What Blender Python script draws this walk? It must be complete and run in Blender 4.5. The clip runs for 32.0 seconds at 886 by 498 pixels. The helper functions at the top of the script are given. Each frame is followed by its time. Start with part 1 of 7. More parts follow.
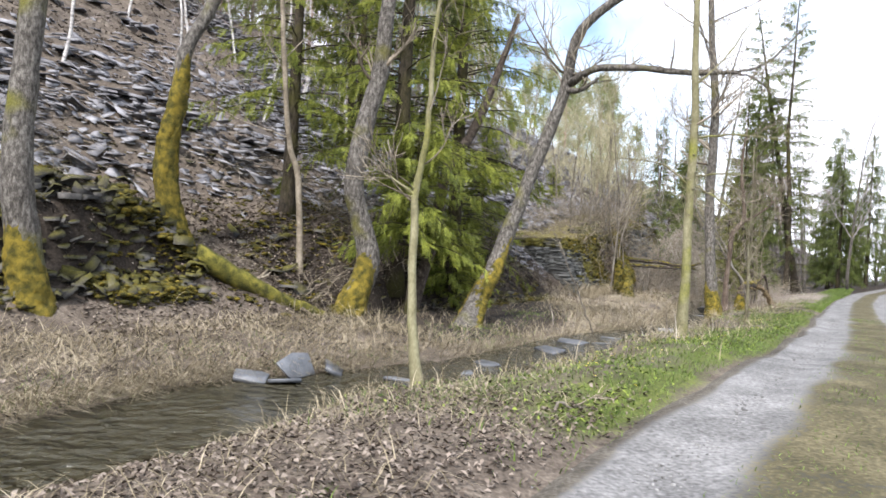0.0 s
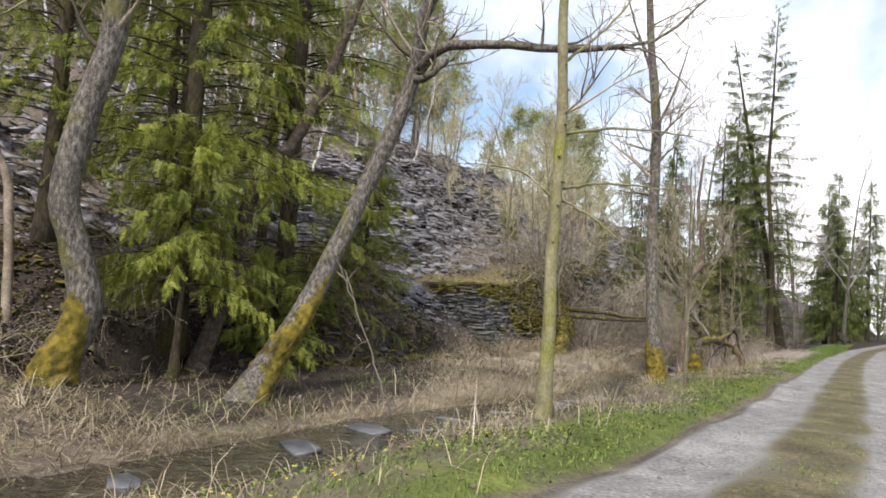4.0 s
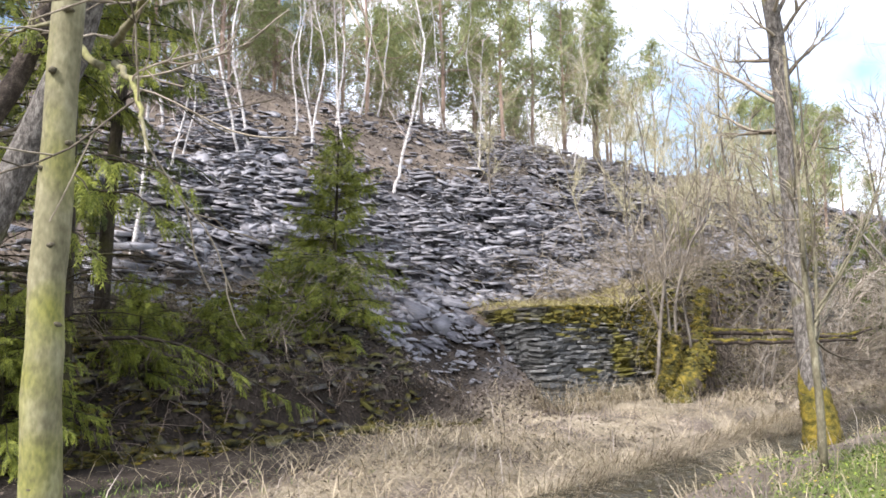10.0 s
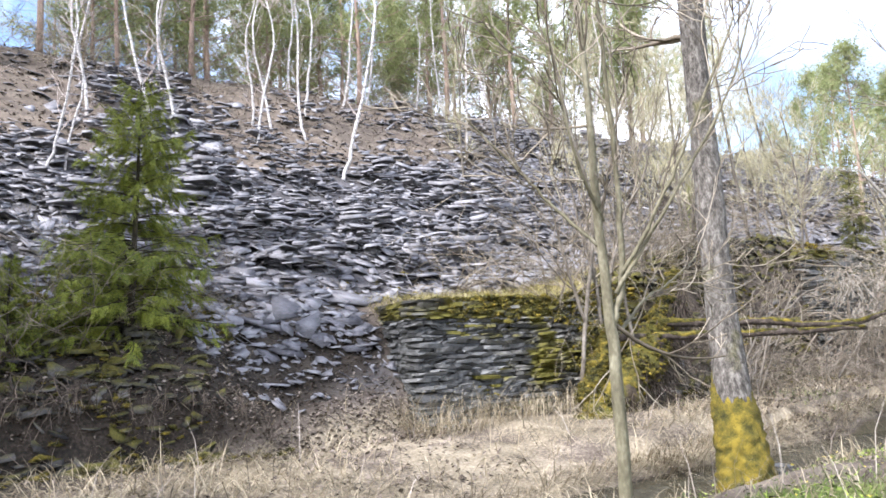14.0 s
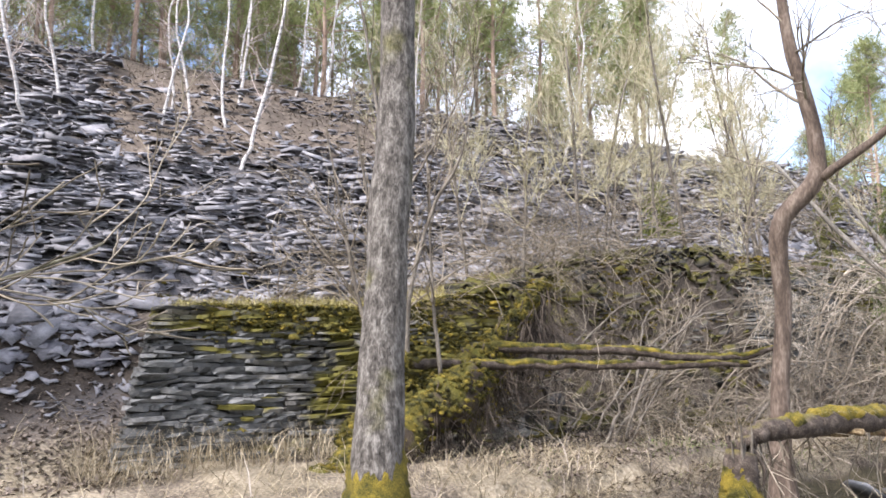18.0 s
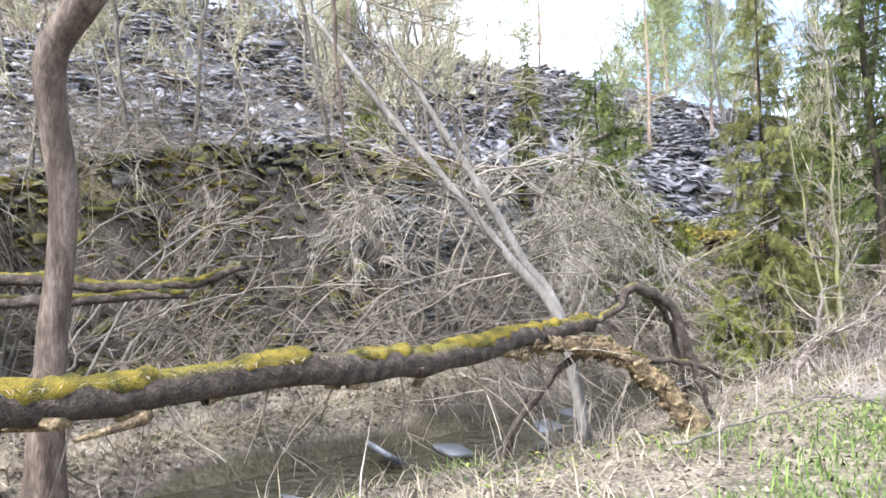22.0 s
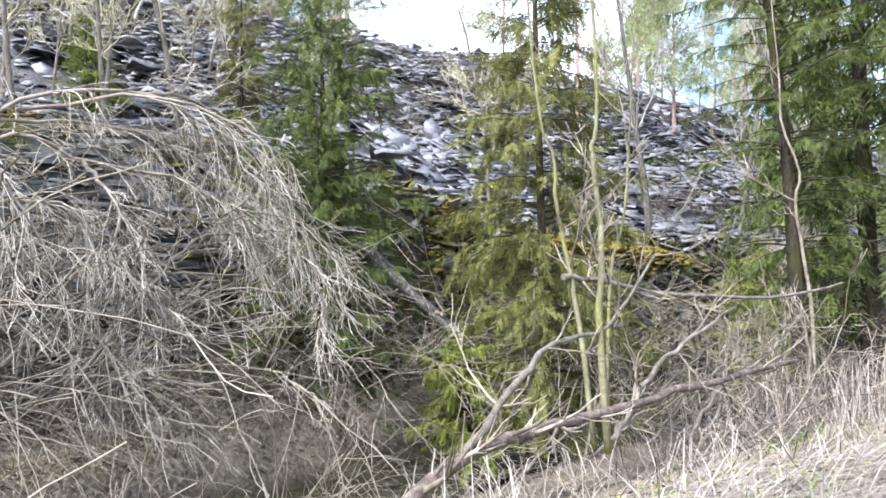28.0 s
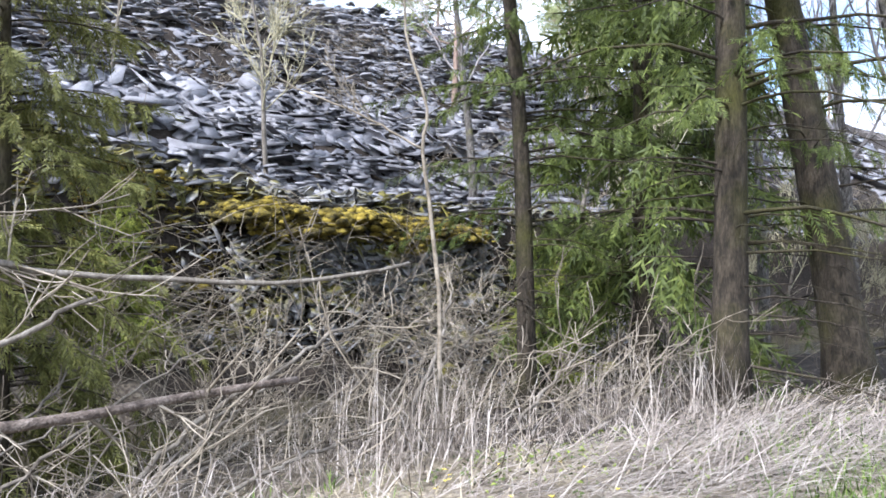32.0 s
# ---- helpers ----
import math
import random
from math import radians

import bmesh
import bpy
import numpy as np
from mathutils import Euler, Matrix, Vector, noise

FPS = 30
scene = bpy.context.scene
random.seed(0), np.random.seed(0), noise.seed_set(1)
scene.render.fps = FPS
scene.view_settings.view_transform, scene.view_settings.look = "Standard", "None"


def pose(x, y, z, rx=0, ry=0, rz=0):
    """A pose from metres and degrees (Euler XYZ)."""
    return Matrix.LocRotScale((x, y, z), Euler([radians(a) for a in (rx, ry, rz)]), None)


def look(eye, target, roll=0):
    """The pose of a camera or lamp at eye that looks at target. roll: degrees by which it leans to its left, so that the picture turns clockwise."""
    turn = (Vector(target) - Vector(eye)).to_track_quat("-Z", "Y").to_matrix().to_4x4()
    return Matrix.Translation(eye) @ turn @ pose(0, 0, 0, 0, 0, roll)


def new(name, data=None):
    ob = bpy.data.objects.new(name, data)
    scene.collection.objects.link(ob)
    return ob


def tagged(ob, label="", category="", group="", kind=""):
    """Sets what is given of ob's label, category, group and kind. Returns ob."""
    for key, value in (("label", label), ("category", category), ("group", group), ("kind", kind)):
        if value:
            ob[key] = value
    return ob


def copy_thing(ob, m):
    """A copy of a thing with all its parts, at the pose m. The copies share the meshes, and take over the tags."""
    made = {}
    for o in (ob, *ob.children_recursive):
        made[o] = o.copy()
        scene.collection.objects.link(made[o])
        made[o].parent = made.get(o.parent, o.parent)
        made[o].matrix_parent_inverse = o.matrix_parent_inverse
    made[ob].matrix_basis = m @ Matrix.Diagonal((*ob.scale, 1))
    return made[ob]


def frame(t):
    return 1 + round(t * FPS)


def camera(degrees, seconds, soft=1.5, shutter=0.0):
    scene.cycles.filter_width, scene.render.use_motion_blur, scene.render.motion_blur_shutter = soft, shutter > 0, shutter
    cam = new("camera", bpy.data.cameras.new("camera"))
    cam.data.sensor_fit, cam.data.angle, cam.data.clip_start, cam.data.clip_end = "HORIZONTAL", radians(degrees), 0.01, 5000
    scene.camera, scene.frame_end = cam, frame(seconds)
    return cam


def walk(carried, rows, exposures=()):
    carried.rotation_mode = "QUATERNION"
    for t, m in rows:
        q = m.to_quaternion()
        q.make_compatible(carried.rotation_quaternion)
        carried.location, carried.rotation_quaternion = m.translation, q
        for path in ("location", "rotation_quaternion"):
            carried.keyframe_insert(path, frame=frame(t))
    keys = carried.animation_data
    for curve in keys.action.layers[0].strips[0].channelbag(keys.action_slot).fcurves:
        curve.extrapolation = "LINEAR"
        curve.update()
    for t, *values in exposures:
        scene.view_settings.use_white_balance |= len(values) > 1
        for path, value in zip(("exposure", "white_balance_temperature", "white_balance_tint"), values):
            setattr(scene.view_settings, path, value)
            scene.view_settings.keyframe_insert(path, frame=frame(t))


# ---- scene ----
cam = camera(62.44, 32.0, 1.7)
PATH = [
    (0, (0.000, -0.000, 1.367), (0.000, 4.000, 1.387), 3.67),
    (0.5, (0.320, 0.473, 1.366), (0.314, 4.471, 1.476), 0.62),
    (1, (0.655, 0.988, 1.376), (0.728, 4.986, 1.499), 3.68),
    (1.5, (1.013, 1.480, 1.390), (1.306, 5.467, 1.535), 1.63),
    (2, (1.387, 2.011, 1.413), (1.480, 6.009, 1.527), 2.48),
    (2.5, (1.762, 2.523, 1.428), (2.096, 6.504, 1.628), 4.02),
    (3, (2.187, 3.012, 1.420), (2.096, 7.006, 1.620), 1.51),
    (3.5, (2.591, 3.506, 1.431), (2.642, 7.496, 1.697), 4.42),
    (5.5, (4.337, 5.339, 1.650), (3.754, 9.284, 1.969), 0.57),
    (6, (4.671, 5.913, 1.665), (4.093, 9.856, 2.003), -1.35),
    (6.5, (5.010, 6.473, 1.664), (4.265, 10.397, 1.889), -1.66),
    (7, (5.326, 7.007, 1.667), (4.576, 10.931, 1.867), -0.58),
    (7.5, (5.687, 7.520, 1.651), (4.535, 11.344, 1.877), -2.68),
    (8, (5.974, 8.095, 1.617), (4.963, 11.960, 1.812), 0.14),
    (8.5, (6.286, 8.666, 1.578), (5.051, 12.442, 2.038), -1.98),
    (9, (6.521, 9.246, 1.545), (5.310, 13.046, 1.855), 0.15),
    (9.5, (6.789, 9.840, 1.525), (5.662, 13.656, 1.929), -2.03),
    (10, (7.079, 10.399, 1.523), (5.658, 14.107, 2.001), -0.75),
    (10.5, (7.317, 10.911, 1.537), (5.847, 14.575, 2.181), -2.87),
    (11, (7.608, 11.370, 1.530), (5.762, 14.899, 1.900), -4.24),
    (11.5, (7.814, 11.841, 1.503), (6.131, 15.449, 1.897), -2.22),
    (12, (8.095, 12.288, 1.459), (6.209, 15.780, 1.957), -2.70),
    (12.5, (8.358, 12.783, 1.422), (6.616, 16.362, 1.813), -2.01),
    (13, (8.625, 13.326, 1.393), (7.008, 16.952, 1.886), -1.90),
    (13.5, (8.890, 13.882, 1.378), (7.211, 17.482, 1.846), -0.99),
    (14, (9.091, 14.447, 1.372), (7.265, 17.968, 1.891), -2.47),
    (14.5, (9.314, 14.973, 1.360), (7.214, 18.354, 1.753), -3.51),
    (16.5, (10.11, 16.763, 1.419), (8.85, 18.247, 1.876), -0.4),
    (17, (10.369, 17.237, 1.42), (9.217, 18.832, 1.783), 0.7),
    (17.5, (10.682, 17.752, 1.462), (9.609, 19.392, 1.865), 1.5),
    (18, (11.091, 18.228, 1.493), (10.061, 19.919, 1.775), 0.0),
    (18.5, (11.377, 18.79, 1.487), (10.567, 20.599, 1.752), 1.0),
    (19, (11.698, 19.355, 1.458), (10.8, 21.128, 1.678), -0.1),
    (19.5, (11.966, 19.979, 1.47), (11.05, 21.755, 1.553), -2.5),
    (20, (12.306, 20.557, 1.45), (11.357, 22.309, 1.625), -1.6),
    (20.5, (12.749, 21.265, 1.468), (11.749, 22.988, 1.646), -0.9),
    (21, (13.059, 21.829, 1.495), (12.181, 23.621, 1.62), -3.9),
    (21.5, (13.441, 22.352, 1.484), (12.581, 24.156, 1.56), -1.8),
    (22, (13.754, 22.918, 1.489), (13.035, 24.783, 1.549), -1.8),
    (22.5, (14.069, 23.45, 1.459), (13.143, 25.222, 1.436), -2.0),
    (23, (14.309, 24.06, 1.426), (13.563, 25.912, 1.306), 0.2),
    (23.5, (14.602, 24.632, 1.403), (13.733, 26.433, 1.451), -2.1),
    (24, (14.869, 25.19, 1.391), (14.069, 27.021, 1.467), 1.1),
    (24.5, (15.108, 25.757, 1.398), (14.256, 27.563, 1.522), -2.1),
    (25, (15.35, 26.279, 1.423), (14.443, 28.059, 1.514), -2.0),
    (25.5, (15.542, 26.853, 1.445), (14.763, 28.694, 1.496), -3.1),
    (27.5, (16.349, 29.152, 1.463), (14.622, 32.759, 1.564), -1.21),
    (28, (16.609, 29.622, 1.466), (15.013, 33.285, 1.669), -0.75),
    (28.5, (16.898, 30.076, 1.473), (15.403, 33.785, 1.543), -0.61),
    (29, (17.198, 30.559, 1.484), (16.037, 34.386, 1.489), -0.95),
    (29.5, (17.573, 30.997, 1.496), (16.463, 34.839, 1.452), -1.07),
    (30, (17.982, 31.459, 1.501), (17.120, 35.363, 1.385), 1.53),
    (30.5, (18.472, 31.846, 1.477), (17.235, 35.648, 1.362), 0.07),
    (31, (18.914, 32.389, 1.459), (17.796, 36.221, 1.202), 0.42),
    (31.5, (19.293, 32.920, 1.446), (17.777, 36.622, 1.418), -1.26),
    (32, (19.578, 33.552, 1.442), (17.979, 37.217, 1.525), 0.33),
]

walk(cam, [(t, look(eye, target, roll)) for t, eye, target, roll in PATH],
     [(0, 1.25, 6450, 12), (1.5, 1.07, 6600, 12), (3, 0.85, 7000, 12), (6, 1.15, 6550, 13), (9, 1.56, 6450, 14), (11, 1.62, 6600, 16), (12.3, 1.93, 6200, 15), (14.5, 1.86, 6200, 15), (17, 1.9, 6150, 15.5), (18, 1.66, 6450, 17), (19.1, 1.58, 6450, 16.5), (20.2, 1.86, 6000, 15), (22, 1.98, 5950, 13), (23, 2.02, 5950, 13), (25, 1.94, 5950, 13), (28, 2.0, 5900, 13), (30, 1.88, 5800, 13), (32, 1.78, 5800, 13)])

# ---- world and light ----
SUN_AZ, SUN_EL = radians(200), radians(48)
world = bpy.data.worlds.new("world")
scene.world = world
world.use_nodes = True
wn, wl = world.node_tree.nodes, world.node_tree.links
bg = wn["Background"]
sky = wn.new("ShaderNodeTexSky")
sky.sky_type, sky.sun_disc, sky.sun_elevation, sky.sun_rotation = "NISHITA", False, SUN_EL, SUN_AZ
wtc, wno, wrp, wmx = wn.new("ShaderNodeTexCoord"), wn.new("ShaderNodeTexNoise"), wn.new("ShaderNodeValToRGB"), wn.new("ShaderNodeMix")
wno.inputs["Scale"].default_value, wno.inputs["Detail"].default_value = 2.6, 6
wrp.color_ramp.elements[0].position, wrp.color_ramp.elements[1].position = 0.38, 0.62
wmx.data_type = "RGBA"
wl.new(wtc.outputs["Generated"], wno.inputs["Vector"])
wl.new(wno.outputs["Fac"], wrp.inputs["Fac"])
wl.new(wrp.outputs["Color"], wmx.inputs["Factor"])
wl.new(sky.outputs["Color"], wmx.inputs[6])
wmx.inputs[7].default_value = (8.8, 9.2, 9.9, 1)
wl.new(wmx.outputs[2], bg.inputs["Color"])
bg.inputs["Strength"].default_value = 0.115
sun = new("sun", bpy.data.lights.new("sun", "SUN"))
sun.data.energy, sun.data.angle, sun.data.color = 3.1, radians(8), (1.0, 0.97, 0.94)
sun.matrix_world = look((math.sin(SUN_AZ) * 30, math.cos(SUN_AZ) * 30, 40), (0, 0, 0))
sun.rotation_euler = Vector((math.sin(SUN_AZ) * math.cos(SUN_EL), math.cos(SUN_AZ) * math.cos(SUN_EL), math.sin(SUN_EL))).to_track_quat("Z", "Y").to_euler()
scene.view_settings.exposure = 0.85

# ---- materials ----
def mat(name, cols, scale=6.0, rough=0.85, bump=0.3, fine=60.0, spread=0.35, rnd=0.0, island=0.0, stretch=None, moss=None, top=0.0, wide=False, spec=0.3, trans=0.0):
    """cols: dark to light colours mixed by two scales of noise. rnd, island: brightness varied by object, by piece.
    moss: (colour, lower, upper, scale) of patches; top: how far the patches keep to faces that look up."""
    m = bpy.data.materials.new(name)
    m.use_nodes = True
    nd, lk = m.node_tree.nodes, m.node_tree.links
    b = nd["Principled BSDF"]
    b.inputs["Roughness"].default_value = rough
    b.inputs["Specular IOR Level"].default_value = spec
    tc = nd.new("ShaderNodeTexCoord")
    co = tc.outputs["Object"]
    if stretch:
        mp = nd.new("ShaderNodeMapping")
        mp.inputs["Scale"].default_value = stretch
        lk.new(co, mp.inputs["Vector"])
        co2 = mp.outputs["Vector"]
    else:
        co2 = co
    n1, n2 = nd.new("ShaderNodeTexNoise"), nd.new("ShaderNodeTexNoise")
    n1.inputs["Scale"].default_value, n1.inputs["Detail"].default_value = scale, 4
    n2.inputs["Scale"].default_value, n2.inputs["Detail"].default_value = fine, 3
    lk.new(co2, n1.inputs["Vector"]), lk.new(co2, n2.inputs["Vector"])
    av = nd.new("ShaderNodeMix")
    av.inputs["Factor"].default_value = 0.4
    lk.new(n1.outputs["Fac"], av.inputs[2]), lk.new(n2.outputs["Fac"], av.inputs[3])
    val = av.outputs[0]
    for kind, amount in (("ShaderNodeObjectInfo", rnd), ("ShaderNodeNewGeometry", island)):
        if amount:
            oi, mr, ad = nd.new(kind), nd.new("ShaderNodeMapRange"), nd.new("ShaderNodeMath")
            mr.inputs["To Min"].default_value, mr.inputs["To Max"].default_value = -amount, amount
            lk.new(oi.outputs["Random" if rnd and kind.endswith("Info") else "Random Per Island"], mr.inputs["Value"])
            lk.new(val, ad.inputs[0]), lk.new(mr.outputs["Result"], ad.inputs[1])
            val = ad.outputs[0]
    rp = nd.new("ShaderNodeValToRGB")
    els = rp.color_ramp.elements
    while len(els) < len(cols):
        els.new(0.5)
    for i, (e, c) in enumerate(zip(els, cols)):
        e.position, e.color = 0.5 - spread / 2 + spread * i / (len(cols) - 1), (*c, 1)
    lk.new(val, rp.inputs["Fac"])
    col = rp.outputs["Color"]
    if moss:
        mc, lo, hi, msc = moss
        n3, r3, mx = nd.new("ShaderNodeTexNoise"), nd.new("ShaderNodeMapRange"), nd.new("ShaderNodeMix")
        n3.inputs["Scale"].default_value, n3.inputs["Detail"].default_value = msc, 5
        lk.new(nd.new("ShaderNodeNewGeometry").outputs["Position"] if wide else tc.outputs["Object"], n3.inputs["Vector"])
        r3.inputs["From Min"].default_value, r3.inputs["From Max"].default_value = lo, hi
        f3 = n3.outputs["Fac"]
        if top:
            ge, sx, mu, am = nd.new("ShaderNodeNewGeometry"), nd.new("ShaderNodeSeparateXYZ"), nd.new("ShaderNodeMath"), nd.new("ShaderNodeMath")
            lk.new(ge.outputs["Normal"], sx.inputs[0])
            mu.operation, mu.inputs[1].default_value = "MULTIPLY", top
            lk.new(sx.outputs["Z"], mu.inputs[0]), lk.new(mu.outputs[0], am.inputs[0]), lk.new(f3, am.inputs[1])
            f3 = am.outputs[0]
        lk.new(f3, r3.inputs["Value"])
        mx.data_type = "RGBA"
        mr2, rm = nd.new("ShaderNodeMix"), nd.new("ShaderNodeMapRange")
        mr2.data_type = "RGBA"
        mr2.inputs[6].default_value, mr2.inputs[7].default_value = (mc[0] * 0.45, mc[1] * 0.5, mc[2] * 0.5, 1), (*mc, 1)
        rm.inputs["From Min"].default_value, rm.inputs["From Max"].default_value = 0.3, 0.65
        lk.new(n2.outputs["Fac"], rm.inputs["Value"]), lk.new(rm.outputs["Result"], mr2.inputs["Factor"])
        lk.new(r3.outputs["Result"], mx.inputs["Factor"]), lk.new(col, mx.inputs[6]), lk.new(mr2.outputs[2], mx.inputs[7])
        col = mx.outputs[2]
    lk.new(col, b.inputs["Base Color"])
    if trans:
        b.inputs["Subsurface Weight"].default_value = 0.0
        tl, ms = nd.new("ShaderNodeBsdfTranslucent"), nd.new("ShaderNodeMixShader")
        ms.inputs["Fac"].default_value = trans
        lk.new(col, tl.inputs["Color"]), lk.new(b.outputs[0], ms.inputs[1]), lk.new(tl.outputs[0], ms.inputs[2])
        lk.new(ms.outputs[0], nd["Material Output"].inputs["Surface"])
    if bump:
        bp = nd.new("ShaderNodeBump")
        bp.inputs["Strength"].default_value, bp.inputs["Distance"].default_value = bump, 0.035
        lk.new(av.outputs[0], bp.inputs["Height"]), lk.new(bp.outputs["Normal"], b.inputs["Normal"])
    return m

MOSS = (0.165, 0.138, 0.02)
m_slate = mat("slate", [(0.085, 0.084, 0.09), (0.19, 0.187, 0.198), (0.3, 0.297, 0.312)], 5, 0.65, 0.3, 50, 0.5, island=0.17, spec=0.35)
m_slate_piece = mat("slate_piece", [(0.055, 0.053, 0.059), (0.125, 0.122, 0.133), (0.22, 0.217, 0.233)], 5, 0.6, 0.3, 50, 0.5, rnd=0.28, spec=0.35)
m_wet = mat("wet_slate", [(0.035, 0.038, 0.043), (0.085, 0.09, 0.098), (0.16, 0.168, 0.18)], 6, 0.42, 0.3, 50, 0.5, rnd=0.12, spec=0.5)
m_wallstone = mat("wall_stone", [(0.03, 0.031, 0.03), (0.085, 0.086, 0.082), (0.18, 0.18, 0.172)], 6, 0.75, 0.4, 50, 0.5, rnd=0.2)
m_wallmoss = mat("wall_stone_moss", [(0.036, 0.034, 0.029), (0.092, 0.088, 0.077), (0.185, 0.178, 0.158)], 6, 0.75, 0.3, 50, 0.5, rnd=0.32, moss=((0.13, 0.112, 0.018), 0.47, 0.57, 1.3), top=0.05, wide=True)
m_rubble = mat("mossy_rubble", [(0.015, 0.015, 0.015), (0.05, 0.047, 0.044), (0.13, 0.123, 0.115)], 5, 0.8, 0.4, 50, 0.5, island=0.25, moss=((0.1, 0.088, 0.015), 0.47, 0.68, 1.3), top=0.2)
m_moss = mat("moss", [(0.008, 0.008, 0.003), (0.04, 0.039, 0.007), (0.11, 0.089, 0.013), (0.21, 0.156, 0.021)], 9, 0.95, 1.0, 130, 0.3, island=0.07)
m_goldmoss = mat("golden_moss", [(0.014, 0.012, 0.003), (0.075, 0.057, 0.01), (0.175, 0.135, 0.02), (0.3, 0.225, 0.034)], 9, 0.95, 1.0, 130, 0.3, island=0.12)
m_debris = mat("slate_debris", [(0.035, 0.035, 0.036), (0.13, 0.128, 0.128), (0.3, 0.296, 0.296)], 5, 0.75, 0.4, 50, 0.5, island=0.28, moss=((0.13, 0.11, 0.018), 0.5, 0.7, 1.3), top=0.2)
m_bark = mat("grey_bark", [(0.024, 0.021, 0.017), (0.088, 0.079, 0.069), (0.2, 0.187, 0.166)], 24, 0.9, 1.0, 90, 0.28, stretch=(1, 1, 0.42), moss=((0.14, 0.13, 0.025), 0.55, 0.72, 1.6))
m_barkclean = mat("smooth_bark", [(0.075, 0.068, 0.035), (0.16, 0.147, 0.082), (0.27, 0.255, 0.16)], 8, 0.8, 0.3, 50, 0.4, stretch=(1, 1, 0.5), moss=((0.2, 0.2, 0.03), 0.5, 0.75, 2))
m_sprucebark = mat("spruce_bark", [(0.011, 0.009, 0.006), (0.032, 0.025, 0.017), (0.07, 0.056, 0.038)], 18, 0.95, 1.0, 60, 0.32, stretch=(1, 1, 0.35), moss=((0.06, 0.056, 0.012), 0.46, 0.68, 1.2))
m_twig = mat("twig", [(0.066, 0.054, 0.038), (0.17, 0.142, 0.104), (0.32, 0.277, 0.215)], 5, 0.85, 0.0, 30, 0.4, island=0.22)
m_birch = mat("birch_bark", [(0.08, 0.075, 0.07), (0.42, 0.4, 0.385), (0.66, 0.64, 0.61)], 6, 0.7, 0.2, 25, 0.34, stretch=(0.4, 0.4, 2.5))
m_pinebark = mat("pine_bark", [(0.14, 0.1, 0.075), (0.28, 0.2, 0.155), (0.4, 0.3, 0.24)], 5, 0.9, 0.5, 30, 0.4, stretch=(1, 1, 0.3))
m_needle = mat("spruce_needles", [(0.052, 0.07, 0.013), (0.165, 0.195, 0.029), (0.35, 0.375, 0.062)], 1.2, 0.6, 0.0, 9, 0.5, island=0.15, trans=0.25)
m_needle2 = mat("dark_needles", [(0.032, 0.045, 0.012), (0.09, 0.118, 0.027), (0.2, 0.238, 0.055)], 1.2, 0.6, 0.0, 9, 0.5, island=0.15, trans=0.35)
m_pine = mat("pine_needles", [(0.12, 0.15, 0.06), (0.25, 0.28, 0.12), (0.4, 0.41, 0.2)], 0.8, 0.6, 0.0, 6, 0.5, island=0.15, trans=0.45)
m_straw = mat("dry_grass", [(0.085, 0.068, 0.042), (0.255, 0.213, 0.138), (0.47, 0.405, 0.288)], 1.2, 0.85, 0.0, 14, 0.5, island=0.22, trans=0.2)
m_reed = mat("dry_stalk", [(0.085, 0.068, 0.053), (0.22, 0.187, 0.156), (0.42, 0.377, 0.328)], 3, 0.8, 0.0, 20, 0.5, island=0.2)
m_grass = mat("green_grass", [(0.045, 0.075, 0.015), (0.115, 0.175, 0.035), (0.23, 0.3, 0.075)], 1.5, 0.7, 0.0, 14, 0.5, island=0.2, trans=0.25)
m_leaf = mat("dead_leaf", [(0.045, 0.034, 0.026), (0.115, 0.09, 0.07), (0.24, 0.2, 0.165)], 3, 0.85, 0.0, 20, 0.5, island=0.3)
m_logbark = mat("log_bark", [(0.016, 0.012, 0.009), (0.052, 0.04, 0.031), (0.13, 0.105, 0.085)], 14, 0.9, 1.0, 70, 0.36, moss=(MOSS, 0.75, 0.95, 1.6), top=0.42)

m_root = mat("root", [(0.02, 0.015, 0.011), (0.06, 0.046, 0.034), (0.14, 0.112, 0.088)], 5, 0.9, 0.0, 30, 0.45, island=0.22)

